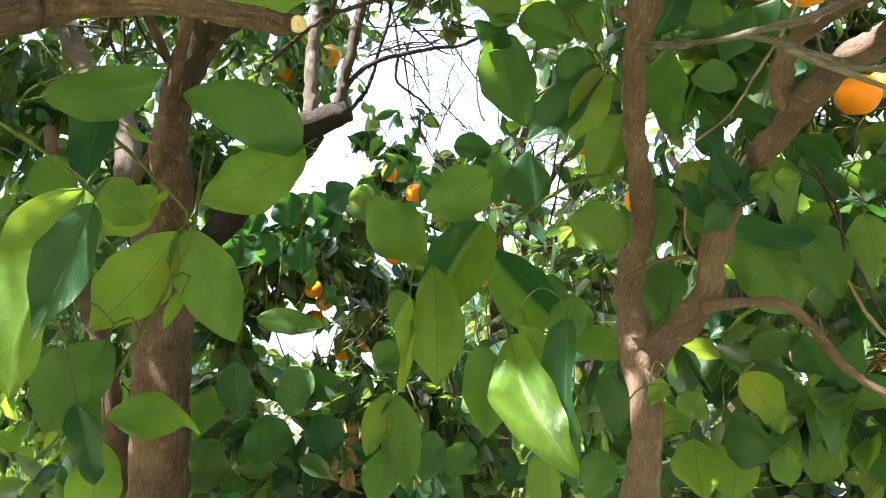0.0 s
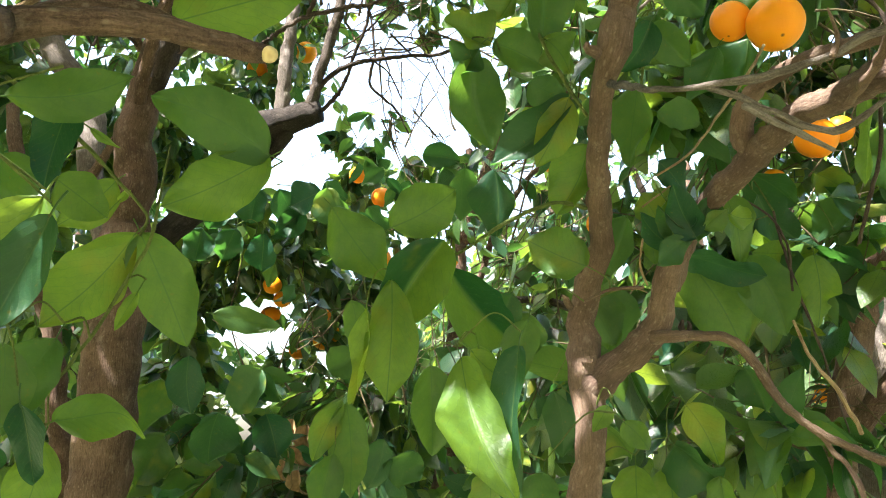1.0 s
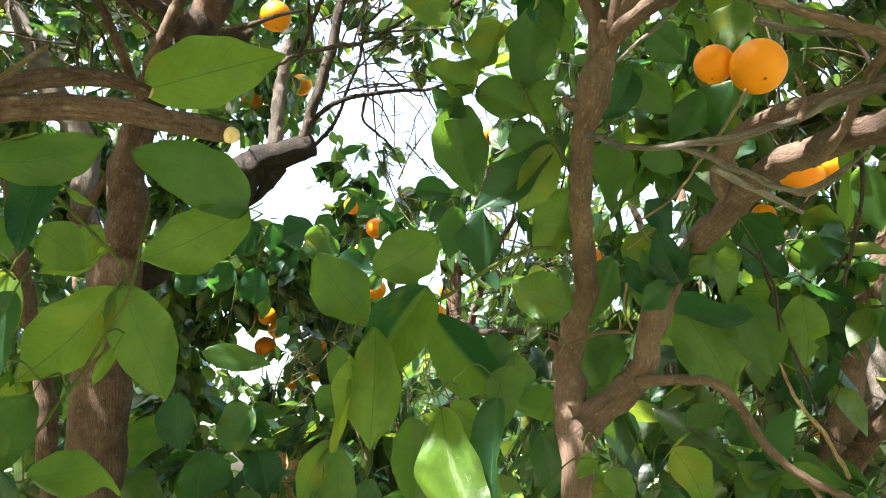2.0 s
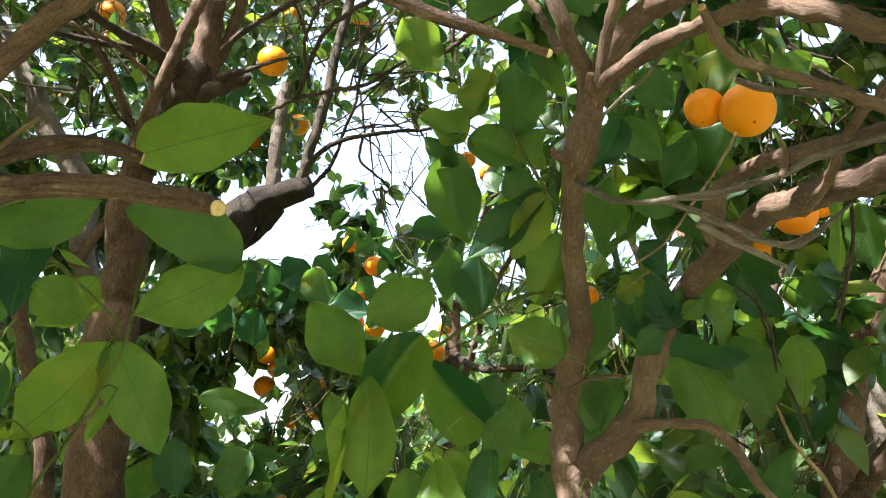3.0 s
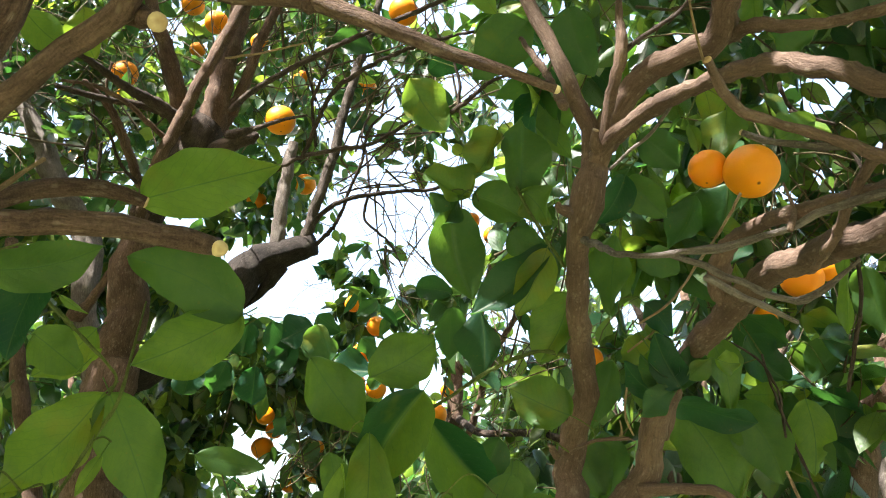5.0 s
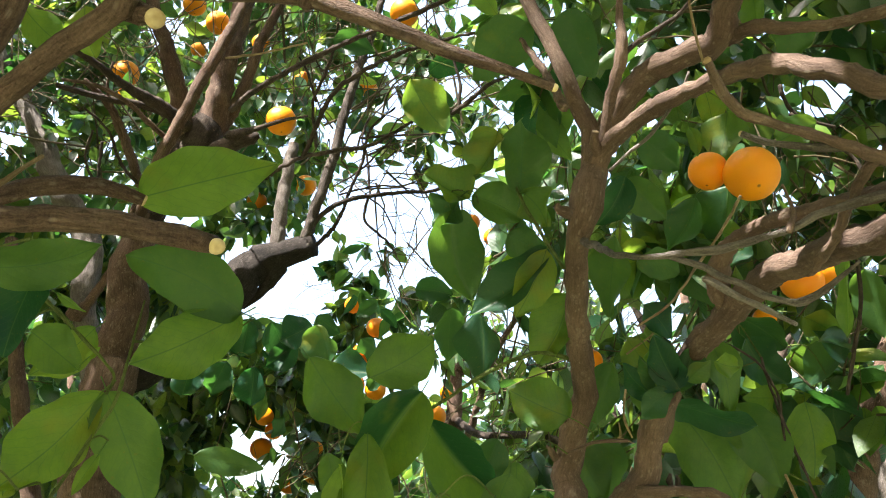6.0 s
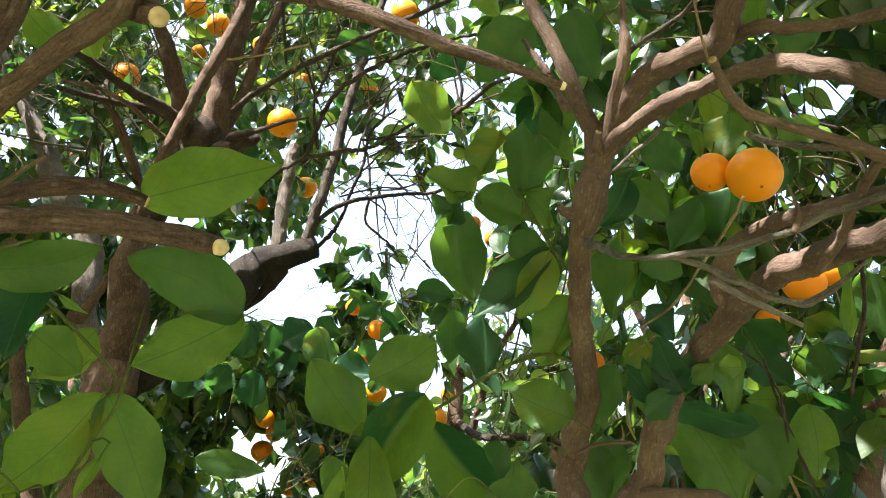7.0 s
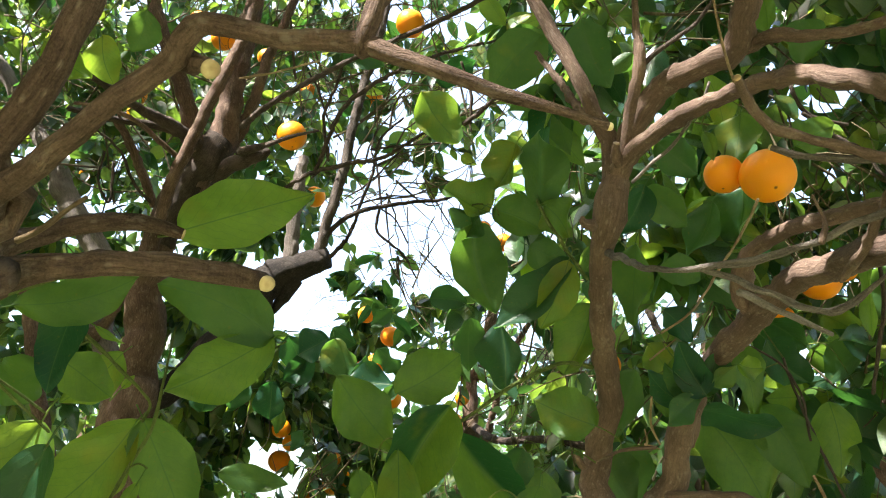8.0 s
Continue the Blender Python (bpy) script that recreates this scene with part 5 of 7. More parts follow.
limb(left_tree, "twig", [(-0.648, 1.976, 1.593, 0.0011), (-0.624, 1.984, 1.577, 0.0009), (-0.613, 1.996, 1.514, 0.0008)], TWIG)
limb(right_tree, "twig", [(0.573, 1.430, 1.598, 0.0015), (0.616, 1.434, 1.579, 0.0011), (0.605, 1.455, 1.500, 0.0008)], TWIG)
limb(right_tree, "twig", [(0.607, 1.448, 1.526, 0.0015), (0.611, 1.496, 1.554, 0.0011), (0.595, 1.547, 1.543, 0.0008)], TWIG)
limb(right_tree, "twig", [(-0.022, 0.820, 1.622, 0.0011), (-0.007, 0.826, 1.631, 0.0009), (0.005, 0.826, 1.627, 0.0008)], TWIG)
limb(right_tree, "twig", [(0.005, 0.826, 1.627, 0.0011), (0.004, 0.820, 1.632, 0.0009), (0.009, 0.815, 1.631, 0.0008)], TWIG)
limb(right_tree, "twig", [(0.005, 0.826, 1.627, 0.0011), (0.016, 0.831, 1.643, 0.0009), (0.026, 0.835, 1.641, 0.0008)], TWIG)
limb(right_tree, "twig", [(0.009, 0.815, 1.631, 0.0011), (0.042, 0.793, 1.656, 0.0009), (0.066, 0.774, 1.634, 0.0008)], TWIG)
limb(right_tree, "twig", [(0.506, 0.863, 2.293, 0.0011), (0.482, 0.850, 2.331, 0.0009), (0.455, 0.849, 2.330, 0.0008)], TWIG)
limb(left_tree, "twig", [(-0.399, 0.864, 2.345, 0.0015), (-0.411, 0.822, 2.326, 0.0011), (-0.431, 0.798, 2.248, 0.0008)], TWIG)
limb(left_tree, "twig", [(-0.431, 0.798, 2.248, 0.0011), (-0.483, 0.805, 2.261, 0.0009), (-0.514, 0.802, 2.243, 0.0008)], TWIG)
limb(left_tree, "twig", [(-0.101, 1.558, 1.565, 0.0011), (-0.068, 1.556, 1.575, 0.0009), (-0.043, 1.562, 1.543, 0.0008)], TWIG)
limb(left_tree, "twig", [(-0.158, 1.338, 1.620, 0.0011), (-0.172, 1.346, 1.609, 0.0009), (-0.177, 1.360, 1.540, 0.0008)], TWIG)
limb(left_tree, "twig", [(-0.432, 2.510, 2.076, 0.0011), (-0.462, 2.497, 2.137, 0.0009), (-0.498, 2.482, 2.143, 0.0008)], TWIG)
limb(left_tree, "twig", [(-0.435, 2.486, 1.602, 0.0011), (-0.413, 2.485, 1.602, 0.0009), (-0.392, 2.489, 1.585, 0.0008)], TWIG)
limb(left_tree, "twig", [(-0.407, 2.487, 1.595, 0.0011), (-0.394, 2.484, 1.625, 0.0009), (-0.382, 2.476, 1.634, 0.0008)], TWIG)
limb(left_tree, "twig", [(-0.391, 2.481, 1.625, 0.0011), (-0.401, 2.474, 1.653, 0.0009), (-0.425, 2.473, 1.652, 0.0008)], TWIG)
limb(left_tree, "twig", [(-0.435, 2.486, 1.602, 0.0011), (-0.440, 2.481, 1.586, 0.0009), (-0.454, 2.503, 1.537, 0.0008)], TWIG)
limb(left_tree, "twig", [(-0.454, 2.503, 1.537, 0.0011), (-0.429, 2.500, 1.530, 0.0009), (-0.412, 2.511, 1.502, 0.0008)], TWIG)
leaf(near_tree, (-0.195, 0.485, 1.801), (-0.097, 0.465, 1.816), 0.048, (-0.06, -0.75, -0.66), 0.10, 0.82)
leaf(near_tree, (-0.301, 0.738, 1.728), (-0.385, 0.735, 1.639), 0.062, (0.20, -0.97, -0.16), 0.12, 0.74)
leaf(near_tree, (-0.297, 0.738, 1.728), (-0.257, 0.782, 1.624), 0.060, (0.49, -0.85, -0.18), 0.10, 0.74)
leaf(near_tree, (-0.175, 0.725, 1.801), (-0.272, 0.668, 1.836), 0.058, (0.36, -0.80, -0.46), 0.10, 0.92)
leaf(near_tree, (-0.175, 0.725, 1.799), (-0.274, 0.719, 1.745), 0.061, (0.30, -0.84, -0.45), 0.10, 0.89)
leaf(near_tree, (-0.315, 0.515, 1.763), (-0.242, 0.554, 1.796), 0.040, (0.57, -0.66, -0.48), 0.12, 0.82)
leaf(near_tree, (-0.422, 0.823, 1.814), (-0.372, 0.839, 1.775), 0.052, (0.12, -0.96, -0.24), 0.10, 0.82)
leaf(near_tree, (-0.340, 0.682, 1.620), (-0.371, 0.672, 1.539), 0.048, (0.38, -0.92, -0.04), 0.12, 0.66)
leaf(near_tree, (-0.352, 0.720, 1.553), (-0.281, 0.712, 1.575), 0.041, (-0.03, -0.97, -0.23), 0.05, 1.10, 0.10, -0.55)
leaf(near_tree, (-0.352, 0.703, 1.536), (-0.368, 0.702, 1.462), 0.043, (0.26, -0.96, -0.04), 0.12, 0.82)
leaf(near_tree, (-0.340, 0.634, 1.563), (-0.344, 0.672, 1.498), 0.032, (-0.12, -0.86, -0.49), 0.15, 0.15)
leaf(near_tree, (-0.244, 0.440, 1.663), (-0.287, 0.438, 1.550), 0.063, (-0.07, -1.00, 0.05), 0.14, 1.50)
leaf(near_tree, (-0.292, 0.562, 1.786), (-0.308, 0.560, 1.713), 0.035, (0.01, -1.00, 0.02), 0.20, 0.00)
leaf(near_tree, (-0.226, 0.414, 1.645), (-0.258, 0.415, 1.574), 0.034, (0.01, -1.00, -0.01), 0.20, 0.00)
leaf(near_tree, (-0.355, 0.628, 1.609), (-0.370, 0.645, 1.541), 0.045, (0.27, -0.91, -0.30), 0.10, 0.82)
leaf(near_tree, (-0.292, 0.730, 1.669), (-0.310, 0.729, 1.633), 0.013, (0.36, -0.92, -0.17), 0.20, 1.10)
leaf(near_tree, (-0.418, 0.971, 1.866), (-0.475, 0.939, 1.796), 0.052, (0.48, -0.88, 0.02), 0.10, 0.74)
leaf(near_tree, (-0.325, 0.589, 1.736), (-0.340, 0.546, 1.707), 0.038, (0.87, -0.45, 0.22), 0.10, 0.82)
leaf(right_tree, (-0.139, 0.935, 1.815), (-0.069, 0.962, 1.726), 0.072, (0.26, -0.96, -0.08), 0.06, 1.05)
leaf(right_tree, (-0.067, 0.954, 1.794), (0.012, 0.924, 1.833), 0.070, (-0.22, -0.94, -0.27), 0.07, 1.00)
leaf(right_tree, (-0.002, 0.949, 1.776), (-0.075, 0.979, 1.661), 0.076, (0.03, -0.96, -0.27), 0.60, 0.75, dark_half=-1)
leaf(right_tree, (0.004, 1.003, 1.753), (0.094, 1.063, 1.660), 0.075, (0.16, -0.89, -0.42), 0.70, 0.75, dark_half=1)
leaf(right_tree, (-0.066, 0.938, 1.723), (-0.076, 0.955, 1.578), 0.066, (-0.33, -0.94, -0.09), 0.11, 0.77)
leaf(right_tree, (-0.096, 0.937, 1.689), (-0.101, 0.955, 1.579), 0.031, (-0.72, -0.69, -0.09), 0.50, 1.10, -0.20)
leaf(right_tree, (-0.120, 1.004, 1.713), (-0.116, 1.020, 1.647), 0.037, (0.09, -0.97, -0.24), 0.10, 1.10)
leaf(right_tree, (0.009, 0.819, 1.615), (0.048, 0.738, 1.485), 0.060, (-0.31, -0.85, 0.43), 0.22, 1.30, 0.06)
leaf(right_tree, (0.029, 0.836, 1.628), (0.065, 0.852, 1.485), 0.055, (-0.33, -0.93, -0.18), 0.15, 0.93)
leaf(right_tree, (0.064, 0.775, 1.620), (0.048, 0.797, 1.459), 0.046, (-0.81, -0.59, 0.00), 0.27, 0.08)
leaf(right_tree, (-0.022, 0.822, 1.608), (-0.018, 0.836, 1.512), 0.048, (0.09, -0.99, -0.14), 0.28, 0.85, 0.40)
leaf(right_tree, (0.019, 0.817, 1.622), (0.056, 0.824, 1.592), 0.026, (0.23, -0.97, 0.06), 0.20, 1.10)
leaf(right_tree, (0.035, 0.896, 1.995), (0.061, 0.923, 1.883), 0.067, (0.14, -0.97, -0.20), 0.28, 0.85)
leaf(right_tree, (0.058, 0.890, 2.007), (0.003, 0.877, 2.042), 0.059, (0.32, -0.94, 0.13), 0.35, 0.46)
leaf(right_tree, (0.046, 0.890, 2.009), (0.012, 0.905, 1.975), 0.055, (-0.56, -0.80, 0.19), 0.20, 0.08)
leaf(right_tree, (0.062, 0.888, 2.012), (0.127, 0.899, 1.983), 0.054, (0.03, -0.96, -0.29), 0.21, 0.70)
leaf(right_tree, (0.120, 0.869, 2.002), (0.128, 0.847, 2.102), 0.069, (0.24, -0.94, -0.23), 0.26, 0.62)
leaf(right_tree, (0.124, 0.868, 2.005), (0.149, 0.866, 1.957), 0.055, (-0.73, -0.58, -0.36), 0.07, 0.54)
leaf(right_tree, (0.155, 0.895, 1.941), (0.053, 0.919, 1.867), 0.056, (-0.37, -0.90, 0.22), 0.32, 0.15)
leaf(right_tree, (0.151, 0.886, 1.936), (0.113, 0.921, 1.860), 0.049, (-0.14, -0.93, -0.35), 0.09, 0.70)
leaf(right_tree, (0.107, 0.907, 1.966), (0.150, 0.898, 1.934), 0.043, (-0.44, -0.83, -0.36), 0.07, 0.62)
leaf(right_tree, (0.187, 0.954, 1.903), (0.143, 0.991, 1.822), 0.066, (-0.56, -0.82, -0.07), 0.27, 0.70)
leaf(right_tree, (0.189, 1.028, 1.759), (0.111, 1.015, 1.794), 0.067, (0.09, -0.98, -0.17), 0.13, 0.54)
leaf(right_tree, (0.092, 1.231, 1.974), (0.092, 1.277, 1.870), 0.071, (-0.65, -0.70, -0.30), 0.24, 0.23)
leaf(right_tree, (0.095, 0.855, 2.086), (0.065, 0.879, 2.034), 0.058, (-0.63, -0.77, 0.02), 0.31, 0.38)
leaf(right_tree, (0.135, 0.815, 2.225), (0.063, 0.829, 2.148), 0.070, (0.12, -0.95, -0.29), 0.15, 0.31)
leaf(right_tree, (0.184, 0.791, 2.227), (0.216, 0.826, 2.146), 0.061, (-0.43, -0.76, -0.49), 0.16, 0.38)
leaf(right_tree, (-0.024, 1.247, 2.446), (0.045, 1.285, 2.355), 0.085, (0.14, -0.95, -0.29), 0.13, 0.38)
leaf(right_tree, (0.492, 1.074, 2.260), (0.471, 1.089, 2.177), 0.071, (-0.58, -0.81, -0.00), 0.08, 0.46)
leaf(right_tree, (0.248, 0.848, 2.017), (0.214, 0.873, 1.963), 0.041, (-0.02, -0.92, -0.40), 0.31, 0.00)
leaf(right_tree, (0.250, 0.859, 2.018), (0.302, 0.877, 1.972), 0.044, (-0.13, -0.86, -0.49), 0.23, 0.38)
leaf(right_tree, (0.288, 0.896, 2.106), (0.341, 0.913, 2.063), 0.050, (-0.23, -0.77, -0.59), 0.14, 0.54)
leaf(right_tree, (0.242, 0.904, 1.964), (0.226, 0.946, 1.869), 0.059, (-0.81, -0.57, -0.12), 0.10, 0.54)
leaf(right_tree, (0.283, 0.963, 1.952), (0.343, 0.969, 1.936), 0.042, (-0.06, -0.86, -0.51), 0.10, 0.70)
leaf(right_tree, (0.395, 1.016, 2.075), (0.351, 1.047, 2.005), 0.060, (-0.60, -0.80, 0.02), 0.22, 0.00)
leaf(right_tree, (0.404, 1.018, 2.195), (0.409, 1.017, 2.145), 0.022, (-0.58, -0.81, -0.05), 0.34, 0.70)
leaf(right_tree, (0.597, 1.220, 1.819), (0.602, 1.249, 1.703), 0.066, (-0.43, -0.87, -0.23), 0.10, 1.05, nibbled=True)
leaf(right_tree, (0.387, 1.208, 1.811), (0.477, 1.246, 1.668), 0.101, (-0.27, -0.87, -0.41), 0.10, 0.70)
leaf(right_tree, (0.476, 1.204, 1.814), (0.549, 1.235, 1.688), 0.084, (-0.17, -0.93, -0.33), 0.19, 0.70)
leaf(right_tree, (0.351, 1.107, 1.792), (0.488, 1.154, 1.753), 0.062, (-0.19, -0.35, -0.92), 0.13, 0.05)
leaf(right_tree, (0.434, 1.146, 1.900), (0.470, 1.192, 1.791), 0.058, (0.01, -0.92, -0.39), 0.11, 0.85)
leaf(right_tree, (0.286, 1.163, 1.869), (0.246, 1.206, 1.772), 0.061, (-0.57, -0.81, -0.12), 0.20, 0.62)
leaf(right_tree, (0.265, 1.207, 1.770), (0.275, 1.252, 1.666), 0.079, (0.10, -0.92, -0.39), 0.13, 0.70)
leaf(right_tree, (0.529, 0.904, 1.948), (0.533, 0.951, 1.840), 0.029, (-0.98, -0.17, -0.11), 0.20, 1.00)
leaf(right_tree, (0.724, 1.368, 1.873), (0.763, 1.425, 1.740), 0.091, (-0.15, -0.89, -0.43), 0.16, 0.46)
leaf(right_tree, (0.549, 1.288, 1.943), (0.626, 1.317, 1.872), 0.072, (0.08, -0.95, -0.30), 0.22, 0.38)
leaf(right_tree, (0.359, 1.015, 1.829), (0.334, 1.011, 1.790), 0.047, (-0.65, -0.58, 0.49), 0.29, 0.38)
leaf(right_tree, (0.299, 1.010, 1.843), (0.329, 1.024, 1.810), 0.037, (-0.53, -0.50, -0.68), 0.29, 0.54)
leaf(right_tree, (0.338, 1.130, 1.582), (0.386, 1.151, 1.498), 0.054, (0.14, -0.98, -0.16), 0.12, 0.85)
leaf(right_tree, (0.321, 1.145, 1.527), (0.384, 1.159, 1.466), 0.093, (-0.54, -0.52, -0.67), 0.29, 0.00)
leaf(right_tree, (0.267, 1.153, 1.500), (0.272, 1.174, 1.419), 0.063, (-0.33, -0.91, -0.26), 0.10, 0.93)
leaf(right_tree, (0.325, 1.204, 1.497), (0.327, 1.226, 1.409), 0.066, (-0.28, -0.93, -0.24), 0.29, 0.70)
leaf(right_tree, (0.213, 0.985, 1.554), (0.238, 0.973, 1.520), 0.032, (-0.35, -0.93, 0.08), 0.10, 1.00)
leaf(right_tree, (0.201, 1.011, 1.575), (0.179, 0.999, 1.544), 0.024, (0.05, -0.94, 0.34), 0.10, 1.00)
leaf(right_tree, (0.384, 1.154, 1.484), (0.390, 1.169, 1.426), 0.041, (-0.60, -0.76, -0.26), 0.25, 0.85)
leaf(right_tree, (-0.164, 1.340, 1.613), (-0.215, 1.367, 1.512), 0.048, (-0.02, -0.97, -0.25), 0.15, 0.54)
leaf(right_tree, (-0.158, 1.342, 1.607), (-0.156, 1.383, 1.447), 0.069, (-0.01, -0.97, -0.25), 0.10, 0.54)
leaf(right_tree, (-0.180, 1.363, 1.526), (-0.206, 1.390, 1.424), 0.059, (0.09, -0.96, -0.28), 0.29, 0.77)
leaf(right_tree, (-0.536, 1.730, 1.739), (-0.533, 1.761, 1.616), 0.081, (0.13, -0.96, -0.24), 0.15, 0.08)
leaf(right_tree, (-0.473, 1.759, 1.619), (-0.494, 1.788, 1.509), 0.118, (0.51, -0.80, -0.31), 0.11, 0.08)
leaf(right_tree, (-0.379, 1.734, 1.708), (-0.443, 1.759, 1.616), 0.093, (-0.46, -0.89, 0.07), 0.19, 0.08)
leaf(right_tree, (-0.456, 1.607, 1.808), (-0.320, 1.610, 1.781), 0.053, (0.01, -1.00, -0.08), 0.12, 0.46)
leaf(right_tree, (0.045, 0.952, 1.496), (0.034, 0.969, 1.431), 0.059, (-0.67, -0.73, -0.07), 0.16, 0.70)
leaf(right_tree, (0.114, 1.002, 1.497), (0.099, 1.021, 1.425), 0.046, (0.04, -0.96, -0.26), 0.06, 0.54)
leaf(right_tree, (-0.048, 1.566, 1.530), (-0.077, 1.585, 1.456), 0.079, (0.23, -0.92, -0.33), 0.09, 0.38)
leaf(right_tree, (0.170, 1.230, 1.611), (0.179, 1.255, 1.511), 0.053, (-0.50, -0.83, -0.26), 0.09, 0.46)
leaf(right_tree, (0.106, 1.006, 1.685), (0.089, 1.027, 1.604), 0.050, (0.27, -0.92, -0.30), 0.17, 0.62)
leaf(right_tree, (-0.210, 1.531, 1.680), (-0.155, 1.520, 1.718), 0.065, (-0.10, -0.98, -0.14), 0.30, 0.31)
leaf(right_tree, (0.232, 1.193, 1.749), (0.269, 1.210, 1.677), 0.069, (0.14, -0.98, -0.17), 0.18, 0.62)
leaf(right_tree, (0.320, 1.166, 1.846), (0.328, 1.179, 1.796), 0.031, (-0.28, -0.92, -0.27), 0.10, 1.10)
leaf(right_tree, (0.264, 1.251, 1.720), (0.240, 1.273, 1.638), 0.058, (-0.57, -0.82, -0.04), 0.15, 0.62)
leaf(right_tree, (0.456, 0.854, 2.317), (0.460, 0.877, 2.265), 0.053, (-0.86, -0.44, -0.25), 0.17, 0.62)
leaf(right_tree, (0.507, 0.869, 2.280), (0.511, 0.893, 2.224), 0.056, (-0.25, -0.88, -0.40), 0.15, 0.70)
leaf(right_tree, (0.426, 0.811, 2.043), (0.473, 0.800, 2.065), 0.048, (-0.25, -0.97, 0.05), 0.16, 0.85)
leaf(near_tree, (-0.503, 0.806, 2.234), (-0.446, 0.825, 2.188), 0.047, (-0.00, -0.93, -0.38), 0.10, 0.82)
leaf(near_tree, (-0.428, 0.803, 2.236), (-0.416, 0.828, 2.179), 0.044, (0.24, -0.91, -0.34), 0.10, 0.82)
leaf(near_tree, (-0.404, 0.869, 2.334), (-0.428, 0.893, 2.280), 0.047, (0.31, -0.81, -0.50), 0.10, 0.82)
leaf(left_tree, (-0.183, 1.301, 2.581), (-0.098, 1.310, 2.557), 0.055, (-0.05, -0.87, -0.49), 0.27, 0.08)
leaf(left_tree, (0.013, 1.572, 2.699), (0.114, 1.552, 2.739), 0.070, (0.26, -0.43, -0.87), 0.17, 0.09)
leaf(right_tree, (0.227, 1.249, 2.425), (0.164, 1.268, 2.387), 0.049, (0.17, -0.75, -0.64), 0.11, 0.38)
leaf(right_tree, (0.233, 1.247, 2.430), (0.246, 1.275, 2.366), 0.033, (-0.41, -0.81, -0.43), 0.10, 0.08)
leaf(middle_tree, (-0.025, 2.062, 2.328), (0.080, 2.066, 2.312), 0.070, (0.00, -0.97, -0.23), 0.27, 0.00)
leaf(right_tree, (0.053, 1.419, 2.047), (0.047, 1.460, 1.952), 0.064, (0.19, -0.90, -0.40), 0.11, 0.46)
leaf(left_tree, (-0.232, 1.629, 2.083), (-0.210, 1.666, 1.997), 0.092, (-0.47, -0.76, -0.45), 0.19, 0.02)
leaf(left_tree, (-0.284, 1.916, 2.177), (-0.367, 1.933, 2.143), 0.099, (-0.33, -0.88, 0.34), 0.15, 0.05)
leaf(left_tree, (-0.115, 1.766, 2.011), (-0.230, 1.763, 2.026), 0.079, (0.08, -0.93, 0.36), 0.21, 0.02)
leaf(left_tree, (-0.489, 2.107, 2.252), (-0.514, 2.148, 2.160), 0.097, (-0.30, -0.90, -0.32), 0.24, 0.03)
leaf(left_tree, (-0.426, 2.107, 2.249), (-0.391, 2.152, 2.145), 0.086, (0.04, -0.92, -0.38), 0.07, 0.02)
leaf(left_tree, (-0.357, 2.131, 2.190), (-0.445, 2.159, 2.131), 0.076, (0.07, -0.85, -0.51), 0.27, 0.02)
leaf(left_tree, (-0.300, 2.098, 2.262), (-0.237, 2.116, 2.218), 0.077, (-0.29, -0.67, -0.68), 0.28, 0.05)
leaf(left_tree, (-0.552, 2.154, 2.149), (-0.599, 2.192, 2.063), 0.079, (0.14, -0.87, -0.47), 0.21, 0.02)
leaf(left_tree, (-0.473, 2.158, 2.134), (-0.489, 2.203, 2.033), 0.090, (-0.31, -0.89, -0.34), 0.21, 0.00)
leaf(left_tree, (-0.616, 2.058, 2.123), (-0.647, 2.094, 2.041), 0.097, (-0.28, -0.91, -0.30), 0.18, 0.00)
leaf(left_tree, (-0.583, 2.123, 2.222), (-0.630, 2.155, 2.150), 0.074, (-0.16, -0.93, -0.32), 0.22, 0.11)
leaf(right_tree, (0.121, 1.314, 1.782), (0.093, 1.343, 1.719), 0.056, (-0.09, -0.92, -0.37), 0.28, 0.54)
leaf(right_tree, (0.152, 1.328, 1.750), (0.141, 1.361, 1.673), 0.074, (-0.67, -0.71, -0.21), 0.07, 0.70)
leaf(right_tree, (0.520, 1.183, 2.184), (0.499, 1.224, 2.092), 0.093, (-0.85, -0.53, -0.04), 0.34, 0.08)
leaf(right_tree, (0.231, 1.003, 1.989), (0.243, 1.023, 1.943), 0.038, (-0.45, -0.77, -0.45), 0.06, 0.54)
leaf(right_tree, (0.835, 1.374, 2.104), (0.869, 1.426, 1.982), 0.080, (-0.83, -0.39, -0.40), 0.08, 0.70)
leaf(right_tree, (0.549, 1.319, 1.996), (0.641, 1.343, 1.937), 0.088, (-0.41, -0.44, -0.80), 0.22, 0.38)
leaf(right_tree, (0.361, 1.221, 1.981), (0.408, 1.242, 1.930), 0.055, (0.10, -0.95, -0.30), 0.09, 0.08)
leaf(right_tree, (0.669, 1.317, 1.993), (0.739, 1.332, 1.956), 0.059, (-0.25, -0.65, -0.72), 0.19, 0.38)
leaf(right_tree, (0.569, 1.263, 2.123), (0.539, 1.284, 2.077), 0.056, (-0.61, -0.79, 0.04), 0.28, 0.15)
leaf(right_tree, (0.320, 1.196, 1.916), (0.356, 1.217, 1.867), 0.050, (-0.02, -0.92, -0.39), 0.05, 0.23)
leaf(right_tree, (0.695, 1.437, 1.966), (0.770, 1.453, 1.926), 0.081, (-0.36, -0.42, -0.83), 0.05, 0.31)
leaf(right_tree, (0.958, 1.645, 1.975), (0.933, 1.684, 1.886), 0.082, (-0.88, -0.48, 0.03), 0.08, 0.38)
leaf(right_tree, (0.501, 1.314, 1.653), (0.537, 1.332, 1.580), 0.069, (-0.67, -0.58, -0.46), 0.25, 0.46)
